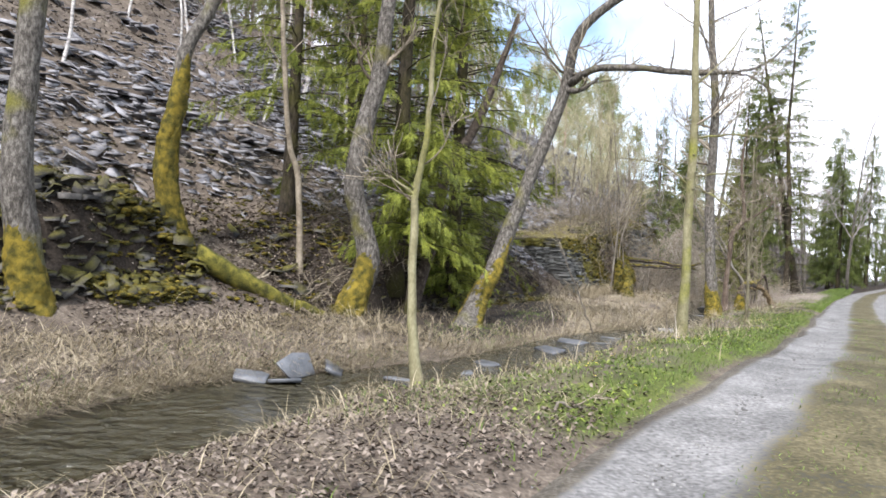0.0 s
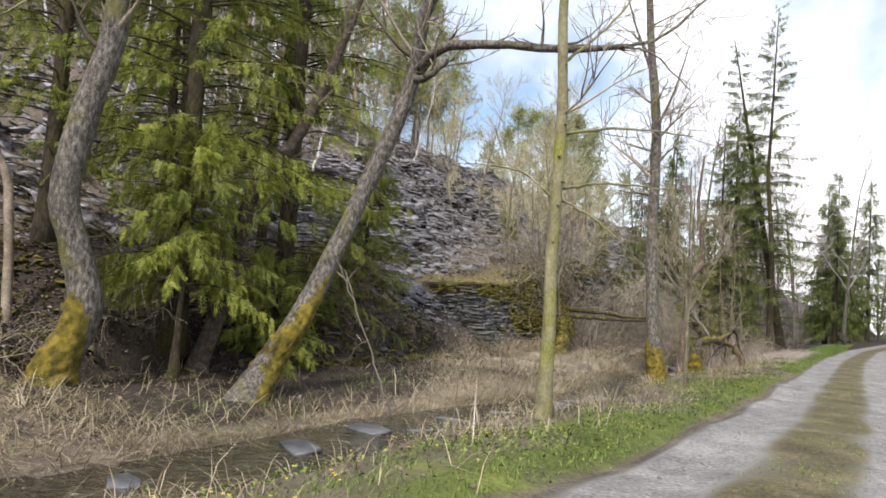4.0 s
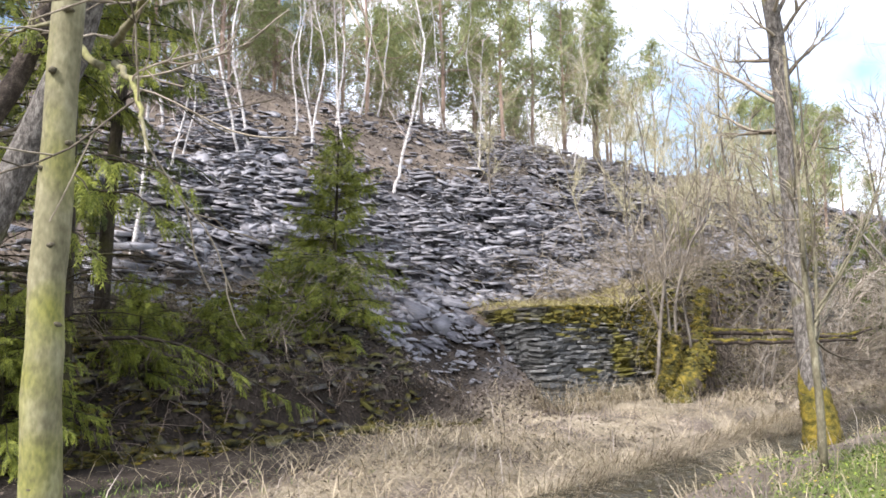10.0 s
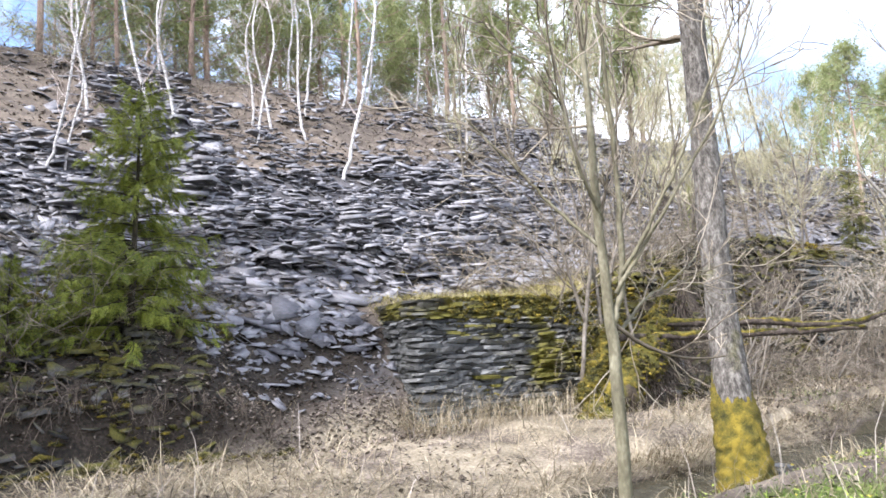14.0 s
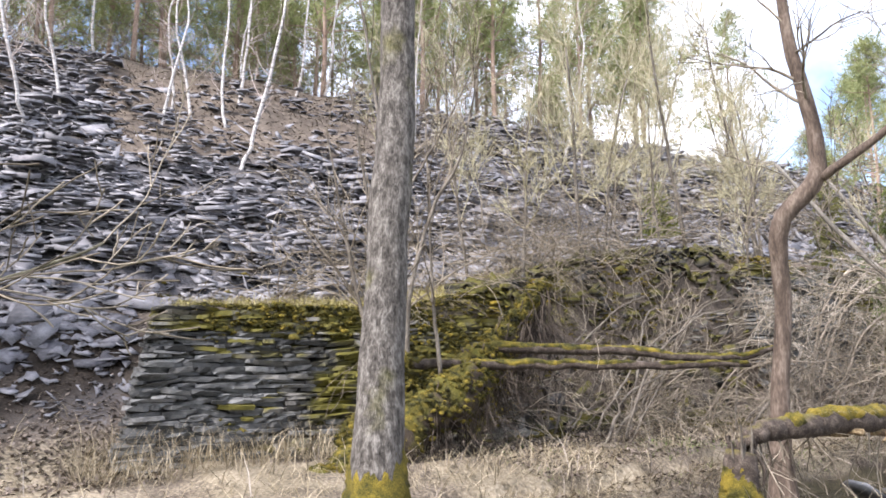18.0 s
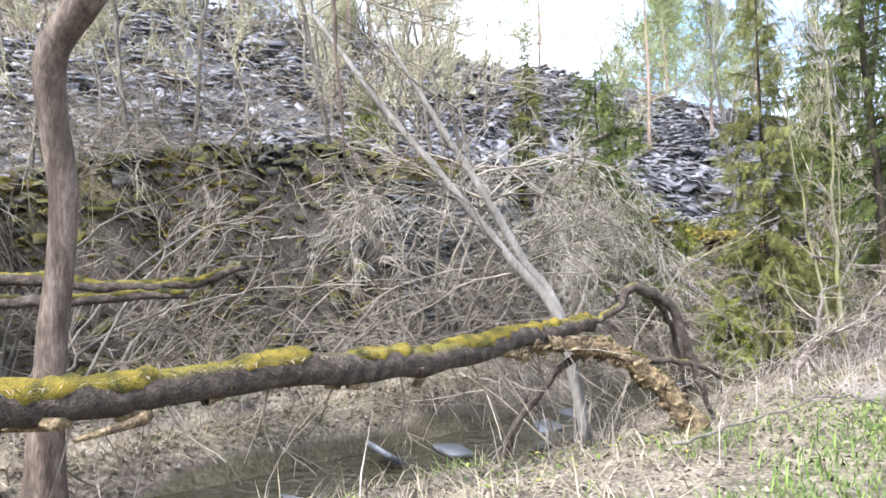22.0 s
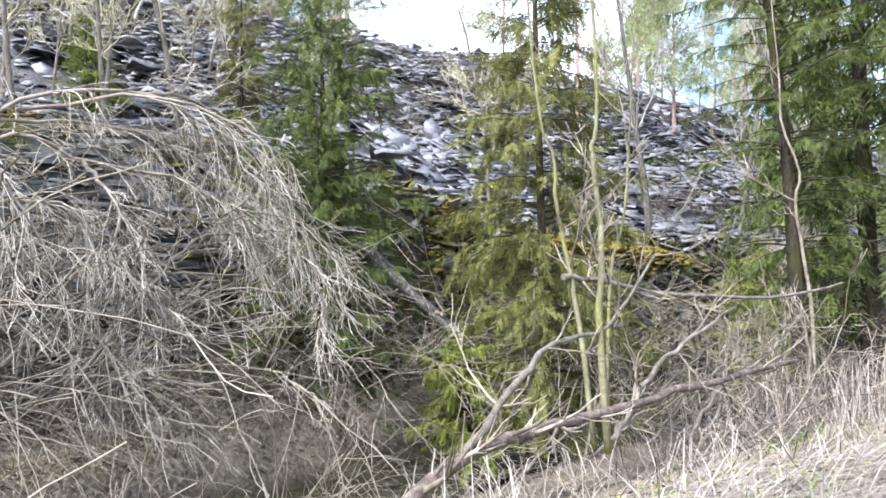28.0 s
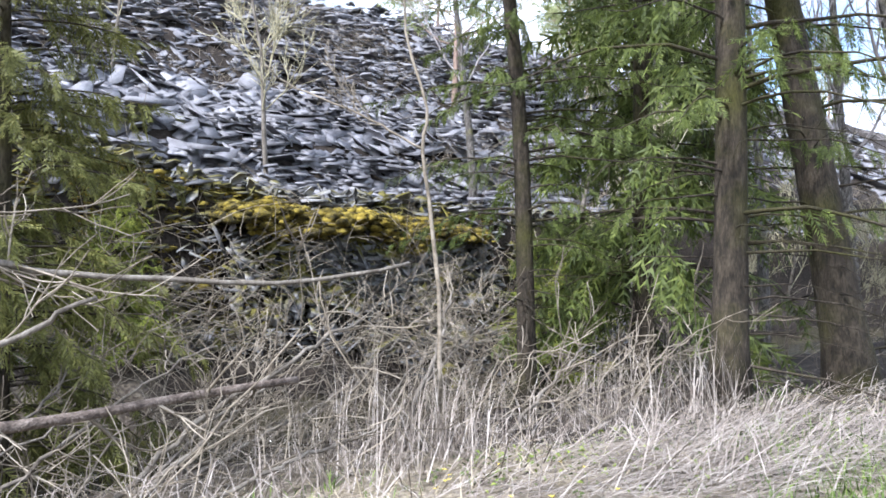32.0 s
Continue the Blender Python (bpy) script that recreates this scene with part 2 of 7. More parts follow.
def zone_material(name, layers):
    """A ground whose named layers (attribute, colours, noise scale) lie over one another by their weights."""
    m = bpy.data.materials.new(name)
    m.use_nodes = True
    nd, lk = m.node_tree.nodes, m.node_tree.links
    b = nd["Principled BSDF"]
    b.inputs["Roughness"].default_value, b.inputs["Specular IOR Level"].default_value = 0.92, 0.2
    tc = nd.new("ShaderNodeTexCoord")
    no, no2 = nd.new("ShaderNodeTexNoise"), nd.new("ShaderNodeTexNoise")
    no.inputs["Scale"].default_value, no.inputs["Detail"].default_value = 2.2, 8
    no2.inputs["Scale"].default_value, no2.inputs["Detail"].default_value = 28, 5
    lk.new(tc.outputs["Object"], no.inputs["Vector"]), lk.new(tc.outputs["Object"], no2.inputs["Vector"])
    av = nd.new("ShaderNodeMix")
    av.inputs["Factor"].default_value = 0.55
    lk.new(no.outputs["Fac"], av.inputs[2]), lk.new(no2.outputs["Fac"], av.inputs[3])
    col = None
    for attr, cols in layers:
        rp = nd.new("ShaderNodeValToRGB")
        els = rp.color_ramp.elements
        while len(els) < len(cols):
            els.new(0.5)
        for i, (e, c) in enumerate(zip(els, cols)):
            e.position, e.color = 0.33 + 0.34 * i / (len(cols) - 1), (*c, 1)
        lk.new(av.outputs[0], rp.inputs["Fac"])
        if col is None:
            col = rp.outputs["Color"]
            continue
        at, ad, mr, mx = nd.new("ShaderNodeAttribute"), nd.new("ShaderNodeMath"), nd.new("ShaderNodeMapRange"), nd.new("ShaderNodeMix")
        at.attribute_name = attr
        ad.operation = "ADD"
        lk.new(at.outputs["Fac"], ad.inputs[0]), lk.new(av.outputs[0], ad.inputs[1])
        mr.inputs["From Min"].default_value, mr.inputs["From Max"].default_value = 0.85, 1.1
        lk.new(ad.outputs[0], mr.inputs["Value"])
        mx.data_type = "RGBA"
        lk.new(mr.outputs["Result"], mx.inputs["Factor"]), lk.new(col, mx.inputs[6]), lk.new(rp.outputs["Color"], mx.inputs[7])
        col = mx.outputs[2]
    lk.new(col, b.inputs["Base Color"])
    bp = nd.new("ShaderNodeBump")
    bp.inputs["Strength"].default_value, bp.inputs["Distance"].default_value = 0.7, 0.05
    lk.new(av.outputs[0], bp.inputs["Height"]), lk.new(bp.outputs["Normal"], b.inputs["Normal"])
    return m

m_ground = zone_material("ground", [
    ("base", [(0.045, 0.036, 0.028), (0.105, 0.085, 0.067), (0.2, 0.168, 0.135)]),
    ("straw", [(0.075, 0.062, 0.042), (0.19, 0.16, 0.112), (0.33, 0.285, 0.21)]),
    # ground below loose slabs, darkened to paint the shaded gaps between them
    ("slate", [(0.018, 0.018, 0.02), (0.06, 0.058, 0.06), (0.14, 0.135, 0.14)]),
    ("mossy", [(0.07, 0.06, 0.02), (0.17, 0.145, 0.04), (0.3, 0.25, 0.08)]),
    ("green", [(0.03, 0.042, 0.01), (0.072, 0.09, 0.022), (0.14, 0.155, 0.04)]),
    # near-black needle litter, with the shade under spruces and in hollows painted in
    ("duff_shade", [(0.01, 0.008, 0.006), (0.027, 0.021, 0.016), (0.07, 0.056, 0.043)]),
    ("mud", [(0.03, 0.025, 0.016), (0.07, 0.06, 0.035), (0.13, 0.11, 0.07)])])
m_path = zone_material("path_gravel", [
    ("base", [(0.075, 0.073, 0.071), (0.165, 0.162, 0.158), (0.29, 0.285, 0.28)]),
    ("middle", [(0.03, 0.027, 0.015), (0.085, 0.074, 0.04), (0.17, 0.145, 0.085)]),
    ("edge", [(0.035, 0.03, 0.025), (0.085, 0.075, 0.06), (0.17, 0.155, 0.13)])])

def water_material():
    m = bpy.data.materials.new("water")
    m.use_nodes = True
    nd, lk = m.node_tree.nodes, m.node_tree.links
    b = nd["Principled BSDF"]
    b.inputs["Base Color"].default_value = (0.045, 0.04, 0.023, 1)
    b.inputs["Roughness"].default_value, b.inputs["IOR"].default_value = 0.08, 1.45
    b.inputs["Transmission Weight"].default_value = 0.1
    tc, no, bp = nd.new("ShaderNodeTexCoord"), nd.new("ShaderNodeTexNoise"), nd.new("ShaderNodeBump")
    no.inputs["Scale"].default_value, no.inputs["Detail"].default_value = 6, 4
    bp.inputs["Strength"].default_value, bp.inputs["Distance"].default_value = 1.0, 0.24
    lk.new(tc.outputs["Object"], no.inputs["Vector"]), lk.new(no.outputs["Fac"], bp.inputs["Height"]), lk.new(bp.outputs["Normal"], b.inputs["Normal"])
    return m
m_water = water_material()

# ---- plan: s metres along the path, n metres to its left ----
AX, AY = 0.5105, 0.8599

def wx(s, n):
    return AX * s - AY * n
def wy(s, n):
    return AY * s + AX * n
def P3(s, n, z):
    return np.stack([wx(np.asarray(s, float), np.asarray(n, float)), wy(np.asarray(s, float), np.asarray(n, float)), np.asarray(z, float) + 0 * np.asarray(s, float)], -1)
def smooth(a, b, x):
    t = np.clip((np.asarray(x, float) - a) / (b - a), 0, 1)
    return t * t * (3 - 2 * t)
def path_z(s):
    return np.interp(s, [-20, 0, 2.5, 5, 7, 9.5, 12, 14, 16.5, 20, 22.6, 28, 37, 60, 120], [0, 0.07, 0.11, 0.2, 0.31, 0.31, 0.22, 0.17, 0.1, 0.1, 0.16, 0.13, 0.17, 0.3, 0.8])
def track_z(s):
    """The surface of the path, which keeps a little above the hollow beside it."""
    return path_z(s) + 0.1 * smooth(10.5, 14, s) * smooth(27, 21, s)
def path_edge(s):
    return np.interp(s, [-20, 0, 4, 7, 10, 13, 16, 20, 24, 30, 36, 42, 60, 120], [1.6, 1.55, 1.45, 1.3, 1.24, 1.2, 1.22, 1.3, 1.42, 1.58, 1.68, 1.74, 1.4, -3.0])
def stream_n(s):
    return np.interp(s, [-20, 0, 3, 5, 6, 7.3, 8.7, 10, 12.2, 14, 16, 18, 20, 24, 28, 31, 35, 40, 46, 60, 120], [6, 4.6, 4.75, 5.05, 4.8, 4.25, 4.03, 4.0, 4.12, 3.98, 3.78, 3.75, 4.15, 4.85, 5.55, 5.9, 6.35, 7.5, 8.6, 9.5, 10])
def stream_z(s):
    return np.interp(s, [-20, 6, 9, 12, 18, 24, 31, 40, 60], [-0.2, -0.16, -0.1, -0.05, -0.06, -0.16, -0.42, -0.5, -0.5])
def stream_half(s):
    return np.interp(s, [-20, 3, 5, 7.3, 8.7, 10, 12, 15, 18, 22, 28, 31, 60], [0.5, 0.4, 0.42, 0.5, 0.4, 0.35, 0.29, 0.26, 0.2, 0.13, 0.2, 0.3, 0.3])
def fractal(s, n, f, seed=0.0):
    """Cheap smooth noise of about unit size from turned waves."""
    out, amp = 0.0, 1.0
    for k in range(5):
        a = 1.3 * k + seed
        u, v = s * np.cos(a) + n * np.sin(a), -s * np.sin(a) + n * np.cos(a)
        out = out + amp * np.sin(u * f + 2.1 * k + seed * 3) * np.cos(v * f * 0.83 + 1.7 * k)
        f, amp = f * 1.87, amp * 0.55
    return out * 0.6
def wall_front(s):
    return np.interp(s, [21, 24, 28, 32, 36, 42, 47, 60], [8.5, 8.7, 9.0, 9.3, 9.5, 9.8, 10.1, 10.6])
def wall_top(s):
    return np.interp(s, [21, 25.5, 28, 30, 33, 36, 39, 42, 44, 48, 60], [2.05, 2.1, 2.6, 3.1, 3.45, 3.5, 3.2, 2.5, 2.35, 2.3, 2.3])

def height(s, n):
    s, n = np.broadcast_arrays(np.asarray(s, float), np.asarray(n, float))
    zp, ne, ns, zs, hw = path_z(s), path_edge(s), stream_n(s), stream_z(s), stream_half(s)
    zf = zp + (0.06 - zp) * smooth(17, 13, s)
    rough = 0.04 * fractal(s, n, 1.7) + 0.03 * fractal(s, n, 4.1, 2)
    onpath = smooth(ne + 0.3, ne - 0.1, n) * smooth(ne - 3.7, ne - 3.3, n)
    z = zp + (track_z(s) - zp) * smooth(ne + 1.3, ne + 0.4, n) + 0.05 * smooth(ne, ne + 0.6, n) + rough * (1 - onpath)
    z = z - 0.07 * onpath
    z = z + 0.06 * np.maximum(0, -n - 3.5) + 0.25 * smooth(-4, -9, n) * (1 + fractal(s, n, 0.4))
    # bank, bed and far bank of the stream
    z = z - (0.75 + 0.2 * smooth(26, 30, s)) * (zp - zs - 0.12) * smooth(ne + 0.7, ns - hw - 0.45, n)
    far = zf - 0.02 + 0.05 * np.maximum(0, n - ns - 1) + rough - 0.14 * smooth(ns + 2.6, ns + 0.4, n) * smooth(31, 26, s)
    z = np.where(n > ns, far, z)
    wob = 0.13 * fractal(s, n, 1.1, 5)
    bed = smooth(hw + np.where(n < ns, 1.0 - 0.5 * smooth(5, 8, s) * smooth(24, 20, s), 0.6 - 0.2 * smooth(24, 20, s)), hw + 0.05, np.abs(n - ns) + wob)
    z = z * (1 - bed) + (zs - 0.16 + 0.3 * rough) * bed
    # the slate heap
    toe = 8.0 + 0.85 * smooth(8.3, 7.2, s) + 0.4 * fractal(s, n * 0.2, 0.5, 3)
    plain = np.interp(n, [-99, 8, 12.6, 18.4, 26, 27.5, 40, 200], [-9, 0, 2.65, 6.2, 11.2, 11.6, 11.9, 14])
    heap = zf + 0.1 + plain + (0.22 * fractal(s, n, 0.55, 1) + 0.1 * fractal(s, n, 1.6, 4)) * smooth(8, 11, n) - 0.5 * smooth(70, 120, s)
    step = smooth(toe, toe + 0.45, n) * ((0.5 - 0.42 * smooth(7.2, 8.0, s) * smooth(11, 10, s)) * smooth(20.5, 19, s) + 0.3 * smooth(7.9, 6.9, s))
    heap = heap + step * smooth(13, 9, n)
    wf, wt = wall_front(s), wall_top(s)
    terrace = wt + 0.12 * np.maximum(0, n - wf - 1) + 0.07 * fractal(s, n, 1.3, 6)
    face = smooth(wf + 0.1, wf + 0.6 + 0.15 * np.maximum(0, wt - 2.1), n)
    base = np.minimum(zp + 0.18, far + 0.15)
    shelf = base * (1 - face) + terrace * face
    shelf = np.where(n > wf + 1, np.maximum(shelf, heap - 0.7 * smooth(wf + 5, wf + 1.5, n)), shelf)
    side = smooth(22.5, 22.95, s)
    heap2 = np.maximum(heap, far)
    hz = heap2 * (1 - side) + np.maximum(shelf, np.where(n < wf, far, shelf)) * side
    hz = np.where(n > 14, np.maximum(heap, hz), hz)
    z = np.where(n > ns + hw + 0.9, hz, z)
    return z

def bare_slate(s, n):
    """How far slate lies bare on the heap: litter hides it high up and towards the spruces."""
    return (1 - 0.8 * smooth(16.5, 19.5, n + 1.5 * fractal(s, n, 0.6, 14)) * smooth(36, 29, s)) * (0.36 + 0.64 * smooth(14, 19, s + 1.2 * fractal(s, n, 0.5, 16)) + 0.45 * smooth(9.5, 6, s) * smooth(10, 13, n))
def duff_shade(s, n):
    """Dark needle litter and painted shade under spruces, at ledge, bole, bank and log."""
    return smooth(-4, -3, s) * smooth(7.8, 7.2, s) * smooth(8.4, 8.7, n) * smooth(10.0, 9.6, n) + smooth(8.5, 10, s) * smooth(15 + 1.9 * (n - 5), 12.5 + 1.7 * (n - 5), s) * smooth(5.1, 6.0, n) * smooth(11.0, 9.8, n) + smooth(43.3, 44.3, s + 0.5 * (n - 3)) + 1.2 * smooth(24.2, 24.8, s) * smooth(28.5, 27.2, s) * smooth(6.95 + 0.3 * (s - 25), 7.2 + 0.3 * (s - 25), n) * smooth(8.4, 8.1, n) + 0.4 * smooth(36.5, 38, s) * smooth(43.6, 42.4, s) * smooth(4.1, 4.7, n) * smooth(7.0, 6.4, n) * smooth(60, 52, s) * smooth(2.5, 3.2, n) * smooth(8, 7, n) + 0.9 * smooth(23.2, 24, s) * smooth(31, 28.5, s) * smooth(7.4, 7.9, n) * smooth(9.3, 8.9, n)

def link_mesh(name, verts, faces, material, parent=None, label="", shade=False, attrs=None):
    """One mesh object from an array of points and arrays of faces (each array of one face size)."""
    me = bpy.data.meshes.new(name)
    fs = [np.asarray(f, np.int32) for f in faces if len(f)]
    tot = np.concatenate([np.full(len(f), f.shape[1], np.int32) for f in fs])
    me.vertices.add(len(verts))
    me.vertices.foreach_set("co", np.asarray(verts, np.float32).ravel())
    me.loops.add(int(tot.sum()))
    me.loops.foreach_set("vertex_index", np.concatenate([f.ravel() for f in fs]))
    me.polygons.add(len(tot))
    me.polygons.foreach_set("loop_start", np.concatenate([[0], np.cumsum(tot)[:-1]]).astype(np.int32))
    me.polygons.foreach_set("loop_total", tot)
    if shade:
        me.polygons.foreach_set("use_smooth", np.ones(len(tot), bool))
    me.update(calc_edges=True)
    for key, values in (attrs or {}).items():
        me.attributes.new(key, "FLOAT", "POINT").data.foreach_set("value", np.asarray(values, np.float32))
    me.materials.append(material)
    ob = new(name, me)
    if parent:
        ob.parent = parent
    if label:
        ob["label"] = label
    return ob

def thing(name, label, category, group="", kind="", at=(0, 0, 0)):
    e = new(name)
    e.location = at
    return tagged(e, label, category, group, kind)

# ---- ground sheet ----
def grid_axis(stops):
    out = [stops[0][0]]
    for (a, _), (b, d) in zip(stops, stops[1:]):
        k = max(1, round((b - a) / d))
        out += list(a + (b - a) * (np.arange(k) + 1) / k)
    return np.array(out)

def build_ground():
    ss = grid_axis([(-1500, 0), (-100, 200), (-20, 8), (-6, 0.8), (2, 0.3), (50, 0.17), (70, 0.5), (130, 2.5), (1500, 200)])
    nn = grid_axis([(-1500, 0), (-100, 200), (-20, 8), (-4, 0.8), (1, 0.4), (12, 0.14), (20, 0.3), (30, 0.6), (70, 4), (1500, 200)])
    S, N = np.meshgrid(ss, nn, indexing="ij")
    Z = height(np.clip(S, -60, 160), np.clip(N, -60, 120))
    V = P3(S, N, Z).reshape(-1, 3)
    a, b = len(ss), len(nn)
    i = (np.arange(a - 1)[:, None] * b + np.arange(b - 1)[None]).ravel()
    F = np.stack([i, i + b, i + b + 1, i + 1], 1)
    ne, ns, hw = path_edge(S), stream_n(S), stream_half(S)
    fr, fr2 = fractal(S, N, 0.9, 8), fractal(S, N, 2.6, 9)
    verge = smooth(ne - 0.2, ne + 0.3, N) * smooth(ns - hw - 0.5, ns - hw - 1.3, N) + smooth(ne - 3.3, ne - 3.9, N)
    green = np.clip(verge * (0.42 + 0.35 * fr + 0.3 * smooth(ne + 0.9, ne + 0.4, N)), 0, 1) * smooth(46, 40, S) * smooth(3.5, 5.5, S) * (1 - 0.5 * smooth(24, 28, S))
    straw = smooth(ns + hw, ns + hw + 0.5, N) * smooth(9.5, 8, N) * (0.45 + 0.55 * smooth(11, 15, S)) * (0.55 + 0.3 * fr2) * (1 - duff_shade(S, N)) + 0.55 * verge * smooth(24, 32, S)
    mud = smooth(hw + 0.42, hw + 0.15, np.abs(N - ns)) * 1.2
    slate = smooth(10.5, 13, N + 0.8 * fr) * smooth(29, 26, N) * (0.75 + 0.3 * fr2) * bare_slate(S, N)
    slate = np.maximum(slate, 0.5 * smooth(19.2, 20.2, S) * smooth(22.4, 22, S) * smooth(8.2, 9.0, N))
    ter = smooth(22.3, 22.8, S) * smooth(wall_front(S) + 0.2, wall_front(S) + 0.6, N) * smooth(wall_front(S) + 3.2, wall_front(S) + 2.2, N)
    mossy = ter * (0.5 + 0.3 * fr) * smooth(47, 45, S) * (1 - 0.45 * smooth(27, 30, S) * smooth(42, 40, S)) + smooth(8, 9, N) * smooth(13, 11, N) * smooth(21, 19, S) * (0.3 + 0.35 * fr)
    flat = lambda q: np.clip(q, 0, 1.3).ravel()
    return tagged(link_mesh("ground", V, [F], m_ground, shade=True, attrs={"duff_shade": flat(1.1 * duff_shade(S, N)), "green": flat(green), "straw": flat(straw), "mud": flat(mud), "slate": flat(slate * (1 - 0.8 * ter)), "mossy": flat(mossy)}),
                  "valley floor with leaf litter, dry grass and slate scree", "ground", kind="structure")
build_ground()

def build_path():
    ss, nn = np.arange(-40, 110, 0.25), np.linspace(0.25, -3.75, 33)
    S, K = np.meshgrid(ss, nn, indexing="ij")
    N = path_edge(S) + K + 0.06 * fractal(S, K, 1.5) * (np.abs(K + 1.7) > 1.6)
    rut = -0.035 * (np.exp(-((K + 0.45) / 0.3) ** 2) + np.exp(-((K + 2.2) / 0.3) ** 2)) - 0.1 * smooth(-0.05, 0.25, K) - 0.1 * smooth(-3.4, -3.75, K)
    Z = track_z(S) + rut + 0.012 * fractal(S, N, 3.0)
    a, b = S.shape
    i = (np.arange(a - 1)[:, None] * b + np.arange(b - 1)[None]).ravel()
    F = np.stack([i, i + 1, i + b + 1, i + b], 1)
    fr = fractal(S, N, 2.2, 3)
    mid = np.exp(-((K + 1.25) / 0.52) ** 4) * (0.7 + 0.2 * fr)
    edge = smooth(-0.22 + 0.1 * fr, 0.05, K) * 0.9 + smooth(-3.1, -3.4, K) * 0.6
    flat = lambda q: np.clip(q, 0, 1.3).ravel()
    return tagged(link_mesh("road", P3(S, N, Z).reshape(-1, 3), [F], m_path, shade=True, attrs={"middle": flat(mid), "edge": flat(edge)}),
                  "two-track gravel path with grassy middle strip", "path", kind="structure")
build_path()

def build_water():
    ss, kk = np.arange(-20, 60, 0.2), np.linspace(-1, 1, 9)
    S, K = np.meshgrid(ss, kk, indexing="ij")
    Z = stream_z(S) + 0.05 + 0.012 * fractal(S, K, 3.0)
    V = P3(S, stream_n(S) + K * (stream_half(S) + 0.45), Z).reshape(-1, 3)
    a, b = S.shape
    i = (np.arange(a - 1)[:, None] * b + np.arange(b - 1)[None]).ravel()
    return tagged(link_mesh("water", V, [np.stack([i, i + b, i + b + 1, i + 1], 1)], m_water, shade=True), "shallow brown brook running over slate", "water", kind="structure")
build_water()

# ---- generators ----
def tubes(lines, sides=5):
    """Tapered tubes along polylines: lines of (points, radii)."""
    V, Q, T, base = [], [], [], 0
    ang = np.arange(sides) * 2 * np.pi / sides
    ca, sa = np.cos(ang)[None, :, None], np.sin(ang)[None, :, None]
    for pts, rad in lines:
        pts, rad = np.asarray(pts, float), np.asarray(rad, float)
        d = np.gradient(pts, axis=0)
        if len(pts) > 4 and rad[0] < 0.1 * rad[2]:
            d[:2], d[-2:] = d[2], d[-3]
        d /= np.linalg.norm(d, axis=1)[:, None] + 1e-9
        ref = np.array([0.0, 0.0, 1.0]) if abs(d[:, 2]).mean() < 0.8 else np.array([1.0, 0.0, 0.0])
        u = np.cross(d, ref)
        u /= np.linalg.norm(u, axis=1)[:, None] + 1e-9
        v = np.cross(d, u)
        V.append((pts[:, None] + rad[:, None, None] * (u[:, None] * ca + v[:, None] * sa)).reshape(-1, 3))
        k = len(pts)
        i = np.arange(k - 1)[:, None] * sides + np.arange(sides)[None]
        j = np.arange(k - 1)[:, None] * sides + (np.arange(sides)[None] + 1) % sides
        Q.append(np.stack([i, i + sides, j + sides, j], -1).reshape(-1, 4) + base)
        base += k * sides
    return np.concatenate(V), np.concatenate(Q)

def unit(v):
    v = np.asarray(v, float)
    return v / (np.linalg.norm(v) + 1e-9)

def limb(rng, start, way, length, r0, r1=0.0, steps=7, wob=0.12, lift=0.0):
    """A wavy polyline with its radii."""
    pts, d, p = [np.asarray(start, float)], unit(way), np.asarray(start, float)
    for _ in range(steps):
        d = unit(d + rng.normal(0, wob, 3) + np.array([0, 0, lift]))
        p = p + d * length / steps
        pts.append(p)
    t = np.linspace(0, 1, steps + 1)
    return np.array(pts), r0 * (1 - t) + r1 * t

def branching(rng, start, way, length, r0, depth, kids=4, spread=0.8, lift=0.05, shrink=0.55, wob=0.12, low=0.25, thin=0.0035):
    """A limb and its twigs, as lines."""
    pts, rad = limb(rng, start, way, length, r0, max(thin, r0 * 0.25), 4 + 2 * depth, wob, lift)
    out = [(pts, rad)]
    if depth > 0:
        for _ in range(kids):
            f = rng.uniform(low, 1.0) * (len(pts) - 1)
            i = min(int(f), len(pts) - 2)
            p = pts[i] + (pts[i + 1] - pts[i]) * (f - i)
            d = unit(pts[i + 1] - pts[i])
            side = unit(np.cross(d, rng.normal(0, 1, 3)))
            out += branching(rng, p, d + side * spread * rng.uniform(0.6, 1.3), length * shrink * rng.uniform(0.6, 1.2), max(thin, rad[i] * 0.6), depth - 1, kids, spread, lift, shrink, wob, low, thin)
    return out

def bend(points, radii, k=24, seed=1, wob=0.0):
    """A smooth polyline through a few points (a curve of Catmull and Rom), with radii and small knots."""
    P, R = np.asarray(points, float), np.asarray(radii, float)
    Q = np.vstack([2 * P[0] - P[1], P, 2 * P[-1] - P[-2]])
    out, rr = [], []
    t = np.linspace(0, len(P) - 1 - 1e-6, k)
    for x in t:
        i, f = int(x), x - int(x)
        a, b, c, d = Q[i], Q[i + 1], Q[i + 2], Q[i + 3]
        out.append(0.5 * (2 * b + (c - a) * f + (2 * a - 5 * b + 4 * c - d) * f * f + (3 * b - a - 3 * c + d) * f ** 3))
        rr.append(R[i] * (1 - f) + R[i + 1] * f)
    rng = np.random.default_rng(seed)
    return np.array(out) + rng.normal(0, wob, (k, 3)), np.array(rr) * (1 + rng.normal(0, 0.03, k))

